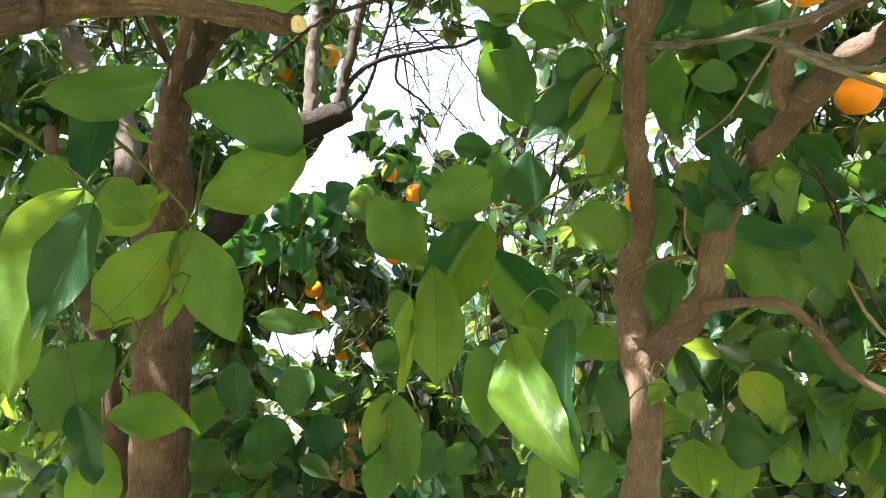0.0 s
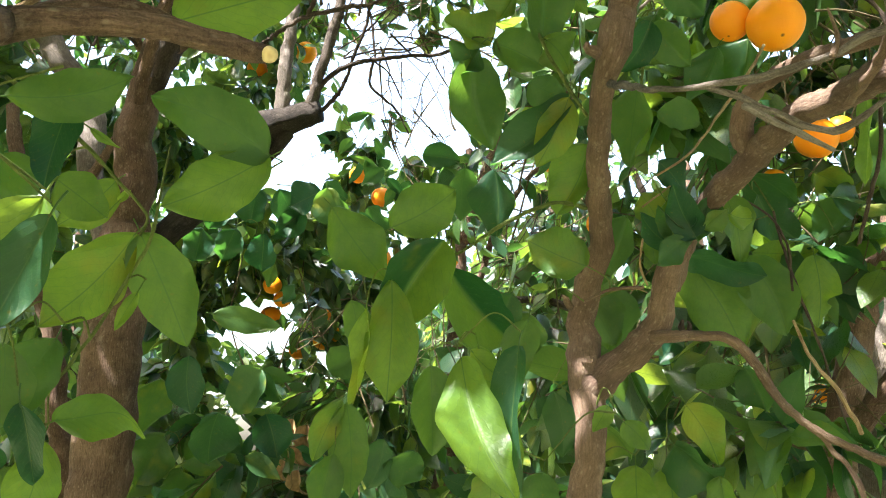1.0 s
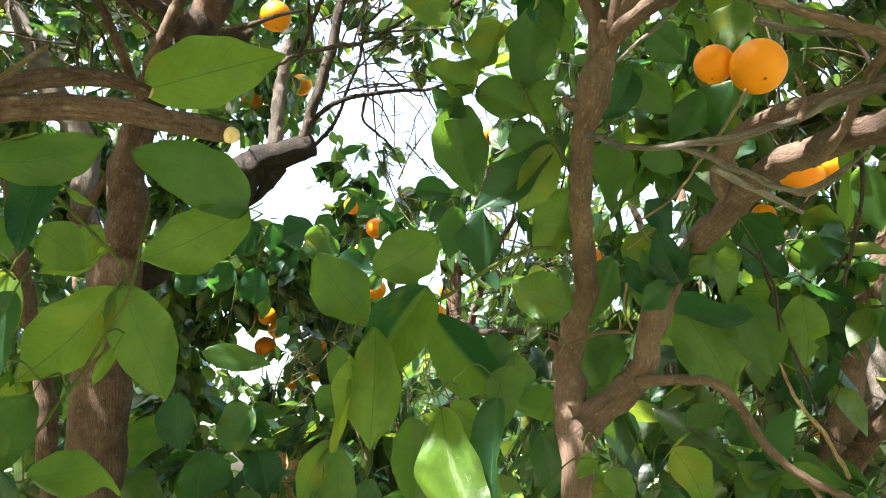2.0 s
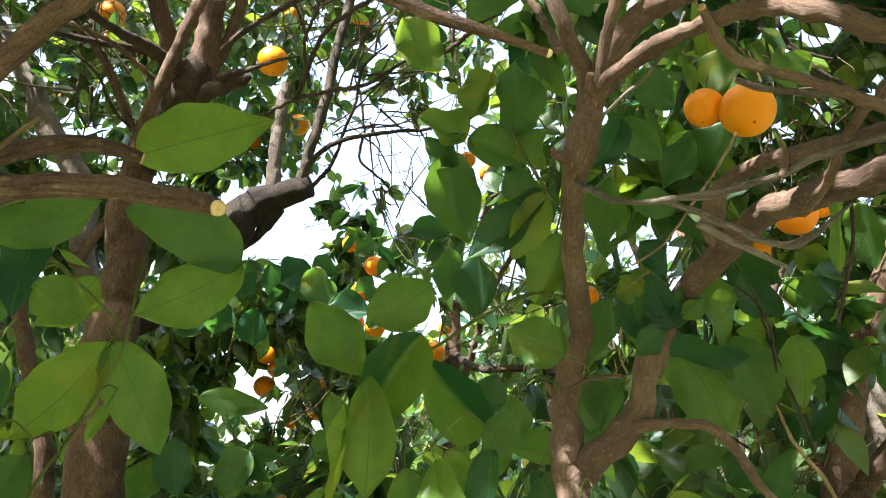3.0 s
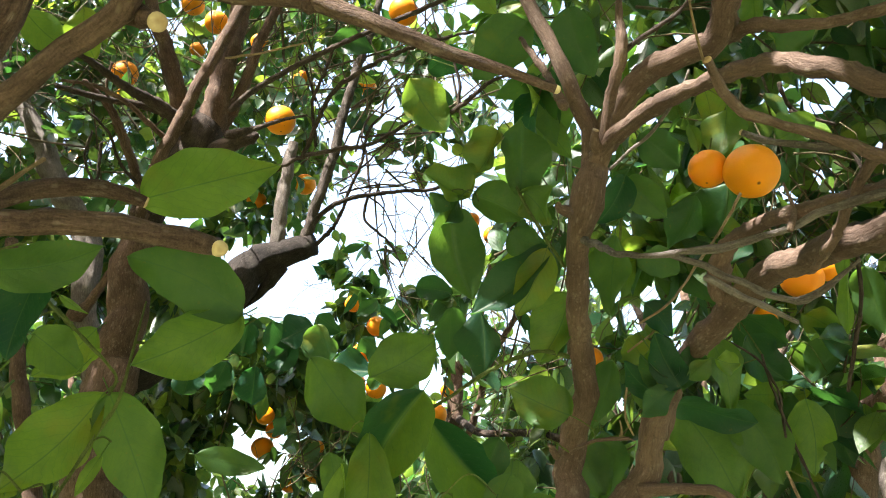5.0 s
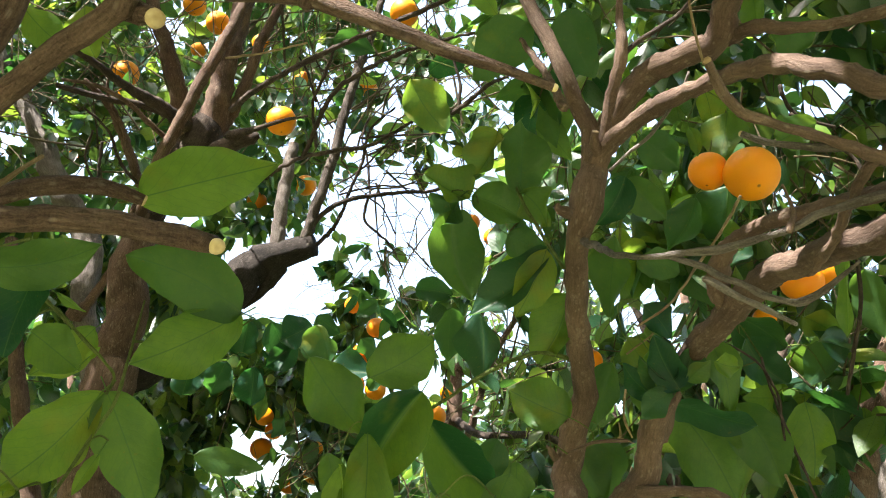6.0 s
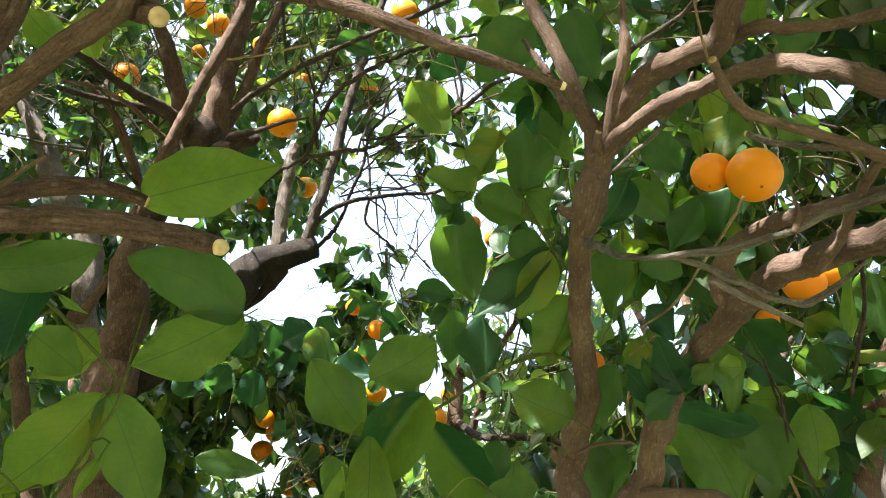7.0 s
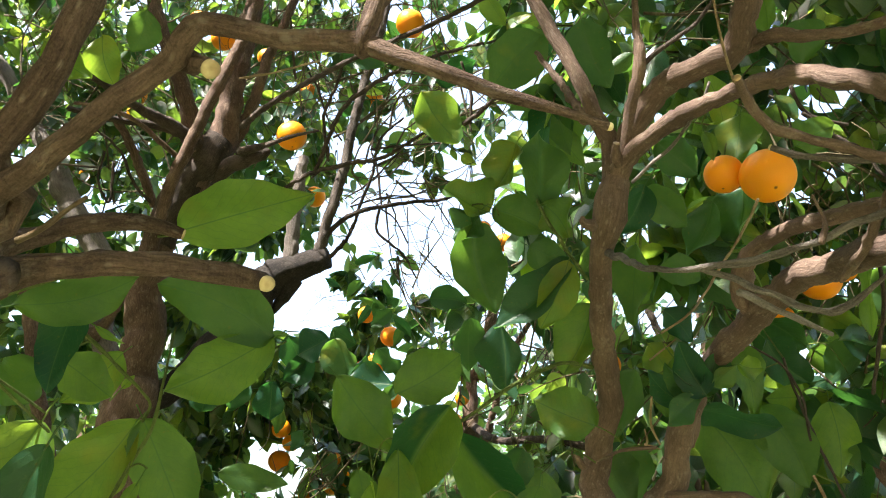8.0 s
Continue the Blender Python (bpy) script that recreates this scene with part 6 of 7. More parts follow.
leaf(right_tree, (0.580, 1.433, 1.586), (0.638, 1.455, 1.497), 0.102, (-0.64, -0.54, -0.55), 0.19, 0.00)
leaf(right_tree, (0.590, 1.551, 1.531), (0.555, 1.573, 1.449), 0.091, (-0.80, -0.57, 0.18), 0.10, 0.15)
leaf(right_tree, (0.597, 1.458, 1.489), (0.545, 1.479, 1.413), 0.083, (-0.58, -0.79, 0.18), 0.13, 0.62)
leaf(right_tree, (0.244, 1.242, 1.558), (0.285, 1.254, 1.506), 0.063, (-0.49, -0.67, -0.56), 0.24, 0.38)
leaf(left_tree, (-0.410, 1.962, 1.626), (-0.386, 1.989, 1.520), 0.096, (0.09, -0.97, -0.23), 0.18, 0.02)
leaf(left_tree, (-0.699, 2.047, 1.724), (-0.745, 2.084, 1.587), 0.107, (0.55, -0.74, -0.38), 0.06, 0.06)
leaf(left_tree, (-0.655, 1.980, 1.581), (-0.726, 2.011, 1.465), 0.111, (-0.03, -0.97, -0.25), 0.17, 0.09)
leaf(left_tree, (-0.504, 2.094, 1.524), (-0.550, 2.123, 1.415), 0.120, (-0.41, -0.91, -0.07), 0.20, 0.02)
leaf(left_tree, (-0.617, 1.999, 1.501), (-0.647, 2.023, 1.410), 0.084, (0.41, -0.84, -0.36), 0.14, 0.06)
leaf(right_tree, (-0.106, 1.561, 1.552), (-0.141, 1.586, 1.460), 0.067, (-0.46, -0.89, -0.07), 0.18, 0.15)
leaf(right_tree, (0.309, 1.001, 1.788), (0.272, 0.968, 1.817), 0.035, (-0.27, -0.43, -0.86), 0.31, 0.00)
leaf(right_tree, (0.321, 1.001, 1.788), (0.332, 0.963, 1.824), 0.036, (-0.09, -0.70, -0.71), 0.12, 0.08)
leaf(right_tree, (0.301, 0.992, 1.784), (0.311, 0.968, 1.815), 0.017, (-0.39, -0.78, -0.50), 0.10, 1.10)
leaf(right_tree, (0.302, 1.015, 1.782), (0.258, 0.989, 1.819), 0.035, (0.08, -0.86, -0.51), 0.20, 0.00)
leaf(right_tree, (0.264, 0.871, 2.039), (0.250, 0.886, 2.007), 0.030, (-0.47, -0.86, -0.18), 0.13, 0.38)
leaf(left_tree, (-0.428, 2.476, 1.639), (-0.447, 2.498, 1.558), 0.058, (-0.31, -0.94, -0.17), 0.60, -1.00, 0.55, 0.30)
leaf(left_tree, (-0.396, 2.493, 1.571), (-0.415, 2.514, 1.490), 0.058, (-0.33, -0.93, -0.17), 0.60, -1.00, 0.55, 0.30)
leaf(left_tree, (-0.457, 2.506, 1.523), (-0.476, 2.528, 1.442), 0.058, (-0.31, -0.94, -0.17), 0.60, -1.00, 0.55, 0.30)
leaf(left_tree, (-0.415, 2.514, 1.489), (-0.434, 2.536, 1.408), 0.058, (-0.33, -0.93, -0.17), 0.60, -1.00, 0.55, 0.30)
leaf(left_tree, (-0.438, 2.489, 1.589), (-0.457, 2.510, 1.508), 0.058, (-0.31, -0.94, -0.17), 0.60, -1.00, 0.55, 0.30)
leaf(left_tree, (-0.386, 2.480, 1.621), (-0.405, 2.501, 1.540), 0.058, (-0.33, -0.93, -0.17), 0.60, -1.00, 0.55, 0.30)
leaf(middle_tree, (-0.148, 2.360, 2.402), (-0.216, 2.382, 2.357), 0.050, (-0.06, -0.93, -0.36), 0.32, 0.15)
leaf(middle_tree, (-0.198, 2.410, 2.292), (-0.134, 2.437, 2.225), 0.083, (-0.51, -0.50, -0.70), 0.22, 0.15)
leaf(middle_tree, (-0.177, 2.474, 2.144), (-0.127, 2.448, 2.201), 0.047, (-0.12, -0.94, -0.33), 0.36, 0.15)
leaf(middle_tree, (-0.288, 2.440, 2.227), (-0.230, 2.419, 2.272), 0.065, (0.44, -0.46, -0.77), 0.33, 0.15)
leaf(middle_tree, (-0.502, 2.488, 2.131), (-0.529, 2.520, 2.058), 0.048, (-0.14, -0.92, -0.36), 0.41, 0.15)
leaf(middle_tree, (-0.440, 2.515, 2.065), (-0.484, 2.541, 2.008), 0.059, (-0.49, -0.87, -0.01), 0.22, 0.15)

leaf(middle_tree, (-0.213, 2.455, 2.469), (-0.202, 2.509, 2.392), 0.030, (0.50, -0.80, -0.20), 0.25, 0.10)
leaf(middle_tree, (-0.171, 2.463, 2.447), (-0.268, 2.471, 2.486), 0.032, (0.00, -0.60, -0.80), 0.25, 0.02)
leaf(middle_tree, (-0.147, 2.477, 2.412), (-0.089, 2.518, 2.362), 0.035, (0.40, -0.80, -0.40), 0.25, 0.30)
leaf(middle_tree, (-0.249, 2.428, 2.536), (-0.303, 2.469, 2.493), 0.032, (-0.20, -0.90, -0.30), 0.25, 0.05)
leaf(middle_tree, (-0.178, 2.427, 2.534), (-0.147, 2.470, 2.480), 0.032, (0.20, -0.90, -0.30), 0.25, 0.08)
leaf(middle_tree, (-0.319, 2.436, 2.520), (-0.378, 2.446, 2.554), 0.024, (0.00, -0.70, -0.70), 0.25, 0.02)
leaf(middle_tree, (-0.271, 2.406, 2.588), (-0.197, 2.415, 2.615), 0.030, (0.00, -0.80, -0.60), 0.25, 0.05)
leaf(middle_tree, (-0.215, 2.555, 2.515), (-0.288, 2.612, 2.439), 0.033, (-0.40, -0.85, -0.30), 0.25, 0.08)
leaf(middle_tree, (-0.116, 2.623, 2.454), (-0.169, 2.682, 2.370), 0.037, (-0.30, -0.90, -0.20), 0.25, 0.12)
leaf(near_tree, (-0.314, 0.721, 1.754), (-0.305, 0.726, 1.768), 0.008, (0.20, -0.90, -0.30), 0.2, 1.30)
leaf(near_tree, (-0.310, 0.748, 1.693), (-0.311, 0.763, 1.683), 0.005, (0.30, -0.90, 0.00), 0.2, 1.30)
leaf(near_tree, (-0.310, 0.586, 1.775), (-0.306, 0.597, 1.776), 0.004, (0.10, -0.90, -0.40), 0.2, 1.30)
leaf(near_tree, (-0.288, 0.588, 1.771), (-0.269, 0.603, 1.759), 0.008, (-0.20, -0.80, -0.50), 0.2, 1.30)
leaf(right_tree, (0.428, 1.120, 1.858), (0.469, 1.132, 1.854), 0.036, (-0.20, -0.90, -0.20), 0.2, 1.50)
leaf(right_tree, (0.324, 0.981, 1.783), (0.286, 0.937, 1.837), 0.044, (-0.2, -0.75, -0.62), 0.22, 0.05)
leaf(right_tree, (0.324, 0.990, 1.787), (0.346, 0.957, 1.838), 0.042, (0.15, -0.8, -0.55), 0.20, 0.12)
leaf(right_tree, (0.333, 0.977, 1.793), (0.361, 0.956, 1.813), 0.030, (0.1, -0.7, -0.7), 0.20, 0.38)
leaf(right_tree, (0.313, 0.982, 1.782), (0.266, 0.967, 1.744), 0.036, (-0.1, -0.85, -0.5), 0.15, 0.45)

# ---- crowns ----
foliage(right_tree, [(0.87, 2.13, 2.87), (0.45, 1.95, 2.08), (1.38, 2.03, 2.62), (0.76, 1.93, 2.40), (0.57, 2.50, 1.88), (1.18, 1.81, 2.19), (1.09, 1.90, 2.74), (0.93, 2.46, 2.23), (0.50, 1.81, 2.51), (1.46, 2.33, 2.02), (0.93, 1.69, 2.30), (0.81, 2.22, 1.85), (1.24, 1.67, 2.61), (1.00, 2.27, 2.78), (0.55, 2.09, 1.99), (1.53, 2.16, 2.52), (0.98, 1.94, 1.82), (0.87, 2.07, 2.31), (0.69, 2.14, 2.92), (1.31, 1.94, 2.11), (1.23, 2.03, 2.66), (0.61, 1.94, 2.44), (1.60, 2.48, 1.91), (1.05, 1.81, 2.23)], 0.19, 7, 1.05)
foliage(right_tree, [(0.94, 1.90, 2.79), (1.38, 1.79, 2.54), (1.29, 2.34, 2.06), (0.80, 1.69, 2.34), (0.66, 2.22, 1.89), (1.68, 2.30, 2.42), (1.11, 1.67, 2.65), (0.57, 1.58, 2.44), (1.45, 2.07, 2.02), (1.37, 2.16, 2.57), (0.85, 1.95, 1.85), (1.76, 2.11, 2.96)], 0.19, 7, 1.05)
foliage(right_tree, [(0.63, 1.49, 1.84), (0.54, 1.43, 2.38), (0.32, 1.47, 1.68), (0.56, 1.42, 1.54), (0.38, 1.83, 1.38), (0.72, 1.36, 1.82), (0.66, 1.31, 2.33), (0.57, 1.74, 1.72), (0.35, 1.29, 2.14)], 0.13, 3, 1.20, True)
foliage(right_tree, [(0.66, 1.55, 1.84), (0.57, 1.48, 2.39), (0.36, 1.52, 1.69), (0.59, 1.47, 1.54), (0.42, 1.88, 1.38), (0.75, 1.41, 1.83), (0.69, 1.36, 2.33), (0.60, 1.79, 1.72), (0.38, 1.34, 2.15)], 0.13, 4, 1.20)
foliage(right_tree, [(0.94, 2.26, 1.44), (0.80, 2.51, 1.73), (0.39, 2.07, 1.38), (1.29, 2.32, 1.62), (0.76, 1.85, 1.33), (0.68, 2.14, 1.54), (0.51, 2.69, 1.15), (1.06, 1.93, 1.46), (0.87, 2.74, 1.33), (0.44, 2.02, 1.62), (1.37, 2.53, 1.25), (0.82, 1.81, 1.54), (0.74, 2.34, 1.20), (0.57, 2.61, 1.45), (1.13, 1.88, 1.69), (1.07, 2.40, 1.36), (0.93, 2.65, 1.65), (0.48, 2.21, 1.30), (1.44, 2.46, 1.54), (0.88, 1.99, 1.26), (0.80, 2.28, 1.46), (0.63, 2.53, 1.76), (1.19, 2.07, 1.39), (0.65, 1.87, 1.34)], 0.18, 6, 1.05)
foliage(right_tree, [(0.97, 1.60, 2.96), (0.86, 1.76, 3.46), (0.44, 1.47, 2.75), (1.31, 1.62, 3.21), (0.72, 1.51, 2.98), (0.58, 1.92, 2.90), (1.07, 1.36, 2.76), (1.04, 1.53, 3.23), (0.92, 1.95, 3.15), (0.49, 1.42, 3.00), (1.38, 1.80, 2.93), (0.84, 1.27, 2.77), (0.78, 1.67, 2.73), (0.63, 1.85, 3.19), (1.14, 1.31, 3.00), (0.99, 1.86, 3.46), (0.54, 1.57, 2.76), (1.46, 1.73, 3.21), (0.84, 1.61, 2.99), (0.69, 1.77, 3.50), (1.20, 1.46, 2.77), (1.17, 1.63, 3.24), (0.68, 1.33, 2.58)], 0.20, 7, 1.10)
foliage(right_tree, [(0.29, 1.92, 2.50), (0.40, 1.97, 2.72), (0.21, 1.82, 2.54), (0.15, 2.27, 2.37), (0.33, 1.66, 2.37)], 0.13, 5, 1.00)
foliage(right_tree, [(0.14, 1.16, 2.51), (0.23, 1.11, 2.39), (0.10, 1.31, 2.08)], 0.10, 2, 1.10, True)
foliage(right_tree, [(0.28, 1.79, 3.18), (0.20, 2.00, 3.86), (0.43, 1.83, 3.52), (0.17, 1.67, 3.21), (0.34, 1.48, 2.91), (0.31, 1.71, 3.54), (0.23, 2.25, 3.45), (0.07, 1.55, 3.22), (0.46, 2.06, 3.15), (0.24, 1.36, 2.91)], 0.14, 5, 1.00)
foliage(middle_tree, [(0.22, 3.48, 2.66), (0.56, 3.20, 2.45), (0.29, 2.50, 1.91), (0.04, 3.65, 1.96), (0.46, 2.63, 2.11), (0.26, 3.75, 2.22), (0.05, 2.76, 2.34), (0.60, 3.46, 2.05), (0.22, 3.17, 1.91), (0.07, 3.58, 2.32), (0.50, 2.59, 2.39), (0.42, 3.28, 2.15), (0.65, 3.39, 2.40), (0.35, 2.69, 1.86), (0.11, 3.50, 2.70), (0.53, 2.82, 2.07), (0.21, 2.52, 1.93), (0.69, 3.65, 1.98), (0.38, 2.65, 2.14), (0.14, 3.77, 2.26), (0.57, 2.77, 2.36), (0.50, 3.48, 2.08)], 0.14, 6, 0.90)
foliage(middle_tree, [(-0.16, 2.84, 1.34), (0.49, 3.17, 1.69), (0.20, 2.56, 1.26), (-0.18, 3.68, 1.02), (0.41, 2.66, 1.45), (0.28, 3.00, 1.82), (0.07, 3.74, 1.28), (-0.13, 2.76, 1.68), (0.53, 3.47, 1.17), (0.23, 2.50, 1.57), (-0.15, 3.56, 1.44), (0.45, 2.59, 1.79), (0.32, 3.29, 1.32), (0.12, 3.62, 1.73), (0.58, 3.36, 1.58), (0.27, 2.75, 1.16)], 0.20, 8, 1.20)
foliage(middle_tree, [(0.26, 2.16, 1.65)], 0.14, 4, 1.20, True)
foliage(left_tree, [(-0.74, 3.25, 2.40), (-1.00, 3.45, 2.53), (-1.08, 3.12, 2.35), (-0.55, 3.31, 2.46), (-0.67, 2.98, 2.30), (-0.91, 3.19, 2.41), (-1.17, 3.45, 2.40), (-0.49, 3.05, 2.35), (-0.72, 3.25, 2.47), (-0.98, 3.52, 2.46), (-1.06, 3.13, 2.42), (-0.53, 3.38, 2.40), (-0.65, 2.99, 2.36), (-0.88, 3.25, 2.35)], 0.15, 9, 1.10)
foliage(left_tree, [(-1.04, 3.33, 2.30), (-0.95, 3.06, 1.99), (-0.95, 3.10, 2.12), (-1.05, 3.44, 1.92)], 0.13, 9, 1.20)
foliage(left_tree, [(-0.38, 3.38, 2.08), (-0.54, 3.54, 2.29), (-0.25, 3.42, 2.20), (-0.66, 3.64, 1.94), (-0.22, 3.18, 2.05), (-0.36, 3.34, 2.25), (-0.53, 3.68, 2.07), (-0.23, 3.55, 1.99)], 0.14, 8, 1.20)
foliage(left_tree, [(-0.56, 3.20, 1.38), (-0.93, 3.51, 1.74), (-0.96, 2.96, 1.31), (-0.32, 3.27, 1.60), (-0.45, 2.69, 1.24), (-0.76, 3.04, 1.50), (-1.15, 3.72, 1.01), (-0.25, 2.79, 1.41), (-0.54, 3.12, 1.72), (-0.90, 3.79, 1.24), (-0.94, 2.89, 1.61), (-0.28, 3.54, 1.14), (-0.74, 3.29, 1.08), (-1.13, 3.63, 1.38), (-0.22, 2.72, 1.71), (-0.51, 3.37, 1.28), (-0.87, 3.69, 1.64), (-0.93, 3.13, 1.21), (-0.24, 3.44, 1.51), (-0.40, 2.86, 1.14), (-0.72, 3.22, 1.41), (-1.10, 3.53, 1.77), (-0.19, 2.96, 1.32), (-0.48, 3.29, 1.63)], 0.20, 10, 1.20)
foliage(left_tree, [(-0.57, 2.71, 1.26), (-0.91, 3.06, 1.53), (-0.21, 3.72, 1.03), (-0.38, 2.81, 1.43), (-1.08, 3.81, 1.27), (-0.15, 2.89, 1.63), (-0.44, 3.55, 1.17), (-0.89, 3.31, 1.10), (-0.16, 3.62, 1.40), (-0.35, 2.74, 1.73), (-0.67, 3.39, 1.31)], 0.20, 10, 1.20)
foliage(left_tree, [(-0.53, 2.10, 1.65), (-0.59, 1.93, 1.42), (-0.30, 1.84, 1.37), (-0.47, 1.95, 1.53), (-0.66, 2.23, 1.28), (-0.18, 1.86, 1.48)], 0.16, 4, 1.10, True)
foliage(middle_tree, [(-0.28, 3.35, 2.65), (-0.38, 3.28, 2.56), (-0.23, 3.35, 2.78), (-0.26, 3.21, 2.48), (-0.40, 3.54, 2.51)], 0.09, 2, 1.00)
foliage(middle_tree, [(-0.02, 3.43, 2.60), (0.05, 3.45, 2.72)], 0.09, 3, 1.00)
foliage(middle_tree, [(0.22, 4.2, 2.4), (0.34, 4.1, 2.6), (0.28, 4.3, 2.85), (0.40, 4.2, 3.05), (0.24, 4.2, 2.15), (0.42, 4.3, 2.3)], 0.12, 4, 1.00)
foliage(left_tree, [(-1.38, 2.53, 3.70), (-2.18, 2.77, 4.83), (-1.95, 2.30, 3.28), (-1.00, 2.55, 4.27), (-1.01, 2.01, 2.88), (-1.69, 2.34, 3.79), (-2.55, 3.23, 3.42), (-1.35, 2.35, 4.36), (-2.15, 3.23, 4.01), (-1.95, 2.15, 3.86), (-0.95, 2.97, 3.55), (-0.99, 1.89, 3.38), (-1.68, 2.72, 3.15), (-2.53, 3.01, 4.15), (-0.70, 1.94, 3.89), (-1.32, 2.75, 3.67), (-2.12, 2.99, 4.80), (-1.96, 2.51, 3.25), (-0.90, 2.76, 4.25), (-0.98, 2.22, 2.87), (-1.66, 2.55, 3.78), (-2.51, 2.78, 4.92), (-1.29, 2.56, 4.35), (-1.21, 2.03, 2.94)], 0.16, 8, 0.84)
foliage(left_tree, [(-1.95, 2.35, 3.86), (-0.85, 3.20, 3.47), (-0.96, 2.09, 3.40), (-1.64, 2.36, 4.44), (-2.49, 3.25, 4.09), (-0.63, 2.13, 3.91), (-1.25, 2.98, 3.62), (-1.21, 1.91, 3.45), (-1.95, 2.74, 3.21), (-0.78, 2.98, 4.21), (-0.93, 1.95, 3.96), (-1.61, 2.77, 3.74), (-1.42, 1.73, 3.48), (-0.59, 2.50, 3.30), (-1.20, 2.77, 4.33), (-1.94, 2.56, 3.85), (-0.72, 2.75, 4.98), (-0.91, 2.30, 3.39), (-1.58, 2.57, 4.43), (-1.43, 2.05, 3.00), (-0.54, 2.33, 3.91), (-1.16, 3.22, 3.55), (-1.19, 2.11, 3.46), (-1.93, 2.97, 3.15)], 0.16, 8, 0.84)
foliage(left_tree, [(-0.65, 3.21, 4.15), (-0.87, 2.14, 3.98), (-1.55, 3.00, 3.69), (-1.43, 1.93, 3.51), (-2.23, 2.76, 3.28), (-1.10, 2.99, 4.29), (-1.91, 2.78, 3.82), (-1.64, 1.75, 3.54), (-0.84, 2.51, 3.37), (-1.51, 2.78, 4.41), (-1.43, 2.26, 2.98), (-2.22, 2.58, 3.92), (-1.05, 3.46, 3.46), (-1.15, 2.32, 3.46), (-1.88, 2.58, 4.52), (-1.65, 2.07, 3.05), (-0.80, 2.35, 3.99), (-1.47, 3.23, 3.62), (-1.42, 2.13, 3.53), (-2.22, 2.99, 3.22), (-1.12, 2.16, 4.06), (-1.86, 3.01, 3.77), (-1.66, 1.94, 3.58), (-0.75, 2.74, 3.32)], 0.16, 8, 0.84)
foliage(left_tree, [(-1.42, 3.01, 4.37), (-1.41, 2.48, 2.95), (-2.21, 2.80, 3.89), (-0.54, 1.74, 3.59), (-1.10, 2.53, 3.43), (-1.83, 2.80, 4.50), (-1.66, 2.28, 3.04), (-0.70, 2.56, 3.98), (-1.38, 3.48, 3.53), (-1.40, 2.33, 3.52), (-2.19, 2.59, 4.60), (-1.06, 2.36, 4.06), (-1.79, 3.25, 3.70), (-1.66, 2.14, 3.59), (-0.65, 2.97, 3.26), (-1.38, 2.17, 4.13), (-2.17, 3.03, 3.84), (-0.47, 1.93, 3.63), (-1.02, 2.75, 3.39), (-1.75, 3.02, 4.46), (-1.66, 2.50, 3.01), (-0.60, 2.77, 3.94), (-0.74, 1.76, 3.66), (-1.36, 2.55, 3.50)], 0.16, 8, 0.84)
foliage(left_tree, [(-2.15, 2.81, 4.58), (-1.90, 2.30, 3.10), (-0.98, 2.57, 4.05), (-1.71, 3.49, 3.61), (-1.65, 2.35, 3.59), (-2.50, 2.60, 4.68), (-1.33, 2.37, 4.14), (-2.12, 3.26, 3.77), (-1.91, 2.16, 3.66), (-0.94, 2.99, 3.33), (-0.97, 1.89, 3.21), (-1.64, 2.18, 4.21), (-2.49, 3.04, 3.92), (-0.69, 1.95, 3.69), (-1.30, 2.77, 3.46), (-2.09, 3.03, 4.54), (-1.92, 2.52, 3.07), (-0.89, 2.79, 4.02), (-0.95, 1.77, 3.73), (-1.63, 2.57, 3.57), (-2.47, 2.82, 4.66), (-0.66, 2.29, 3.14), (-1.27, 2.58, 4.13), (-1.18, 2.02, 2.78)], 0.16, 8, 0.84)
foliage(left_tree, [(-0.21, 2.38, 3.61), (-0.40, 2.53, 4.42), (-0.44, 2.22, 3.29), (-0.07, 2.38, 4.03), (-0.33, 2.23, 3.68), (-0.53, 2.87, 3.38), (-0.05, 2.06, 3.35), (-0.20, 2.24, 4.11), (-0.39, 2.87, 3.82), (-0.43, 2.09, 3.74), (-0.15, 1.93, 3.40), (-0.31, 2.53, 3.18), (-0.52, 2.71, 3.92), (-0.03, 1.94, 3.79), (-0.18, 2.54, 3.58), (-0.37, 2.69, 4.39), (-0.03, 2.54, 4.01), (-0.30, 2.39, 3.66), (-0.50, 2.54, 4.48), (-0.01, 2.22, 3.33), (-0.16, 2.39, 4.09), (-0.23, 2.04, 3.04), (-0.41, 2.24, 3.73), (-0.12, 2.07, 3.40)], 0.10, 4, 0.85)
foliage(left_tree, [(-0.28, 2.24, 4.16), (-0.49, 2.87, 3.88), (0.01, 2.09, 3.79), (-0.14, 2.70, 3.53), (-0.22, 1.93, 3.45), (-0.40, 2.54, 3.23), (0.02, 2.70, 3.97), (-0.10, 1.95, 3.84), (-0.27, 2.55, 3.63), (-0.31, 1.80, 3.49)], 0.10, 4, 0.85)
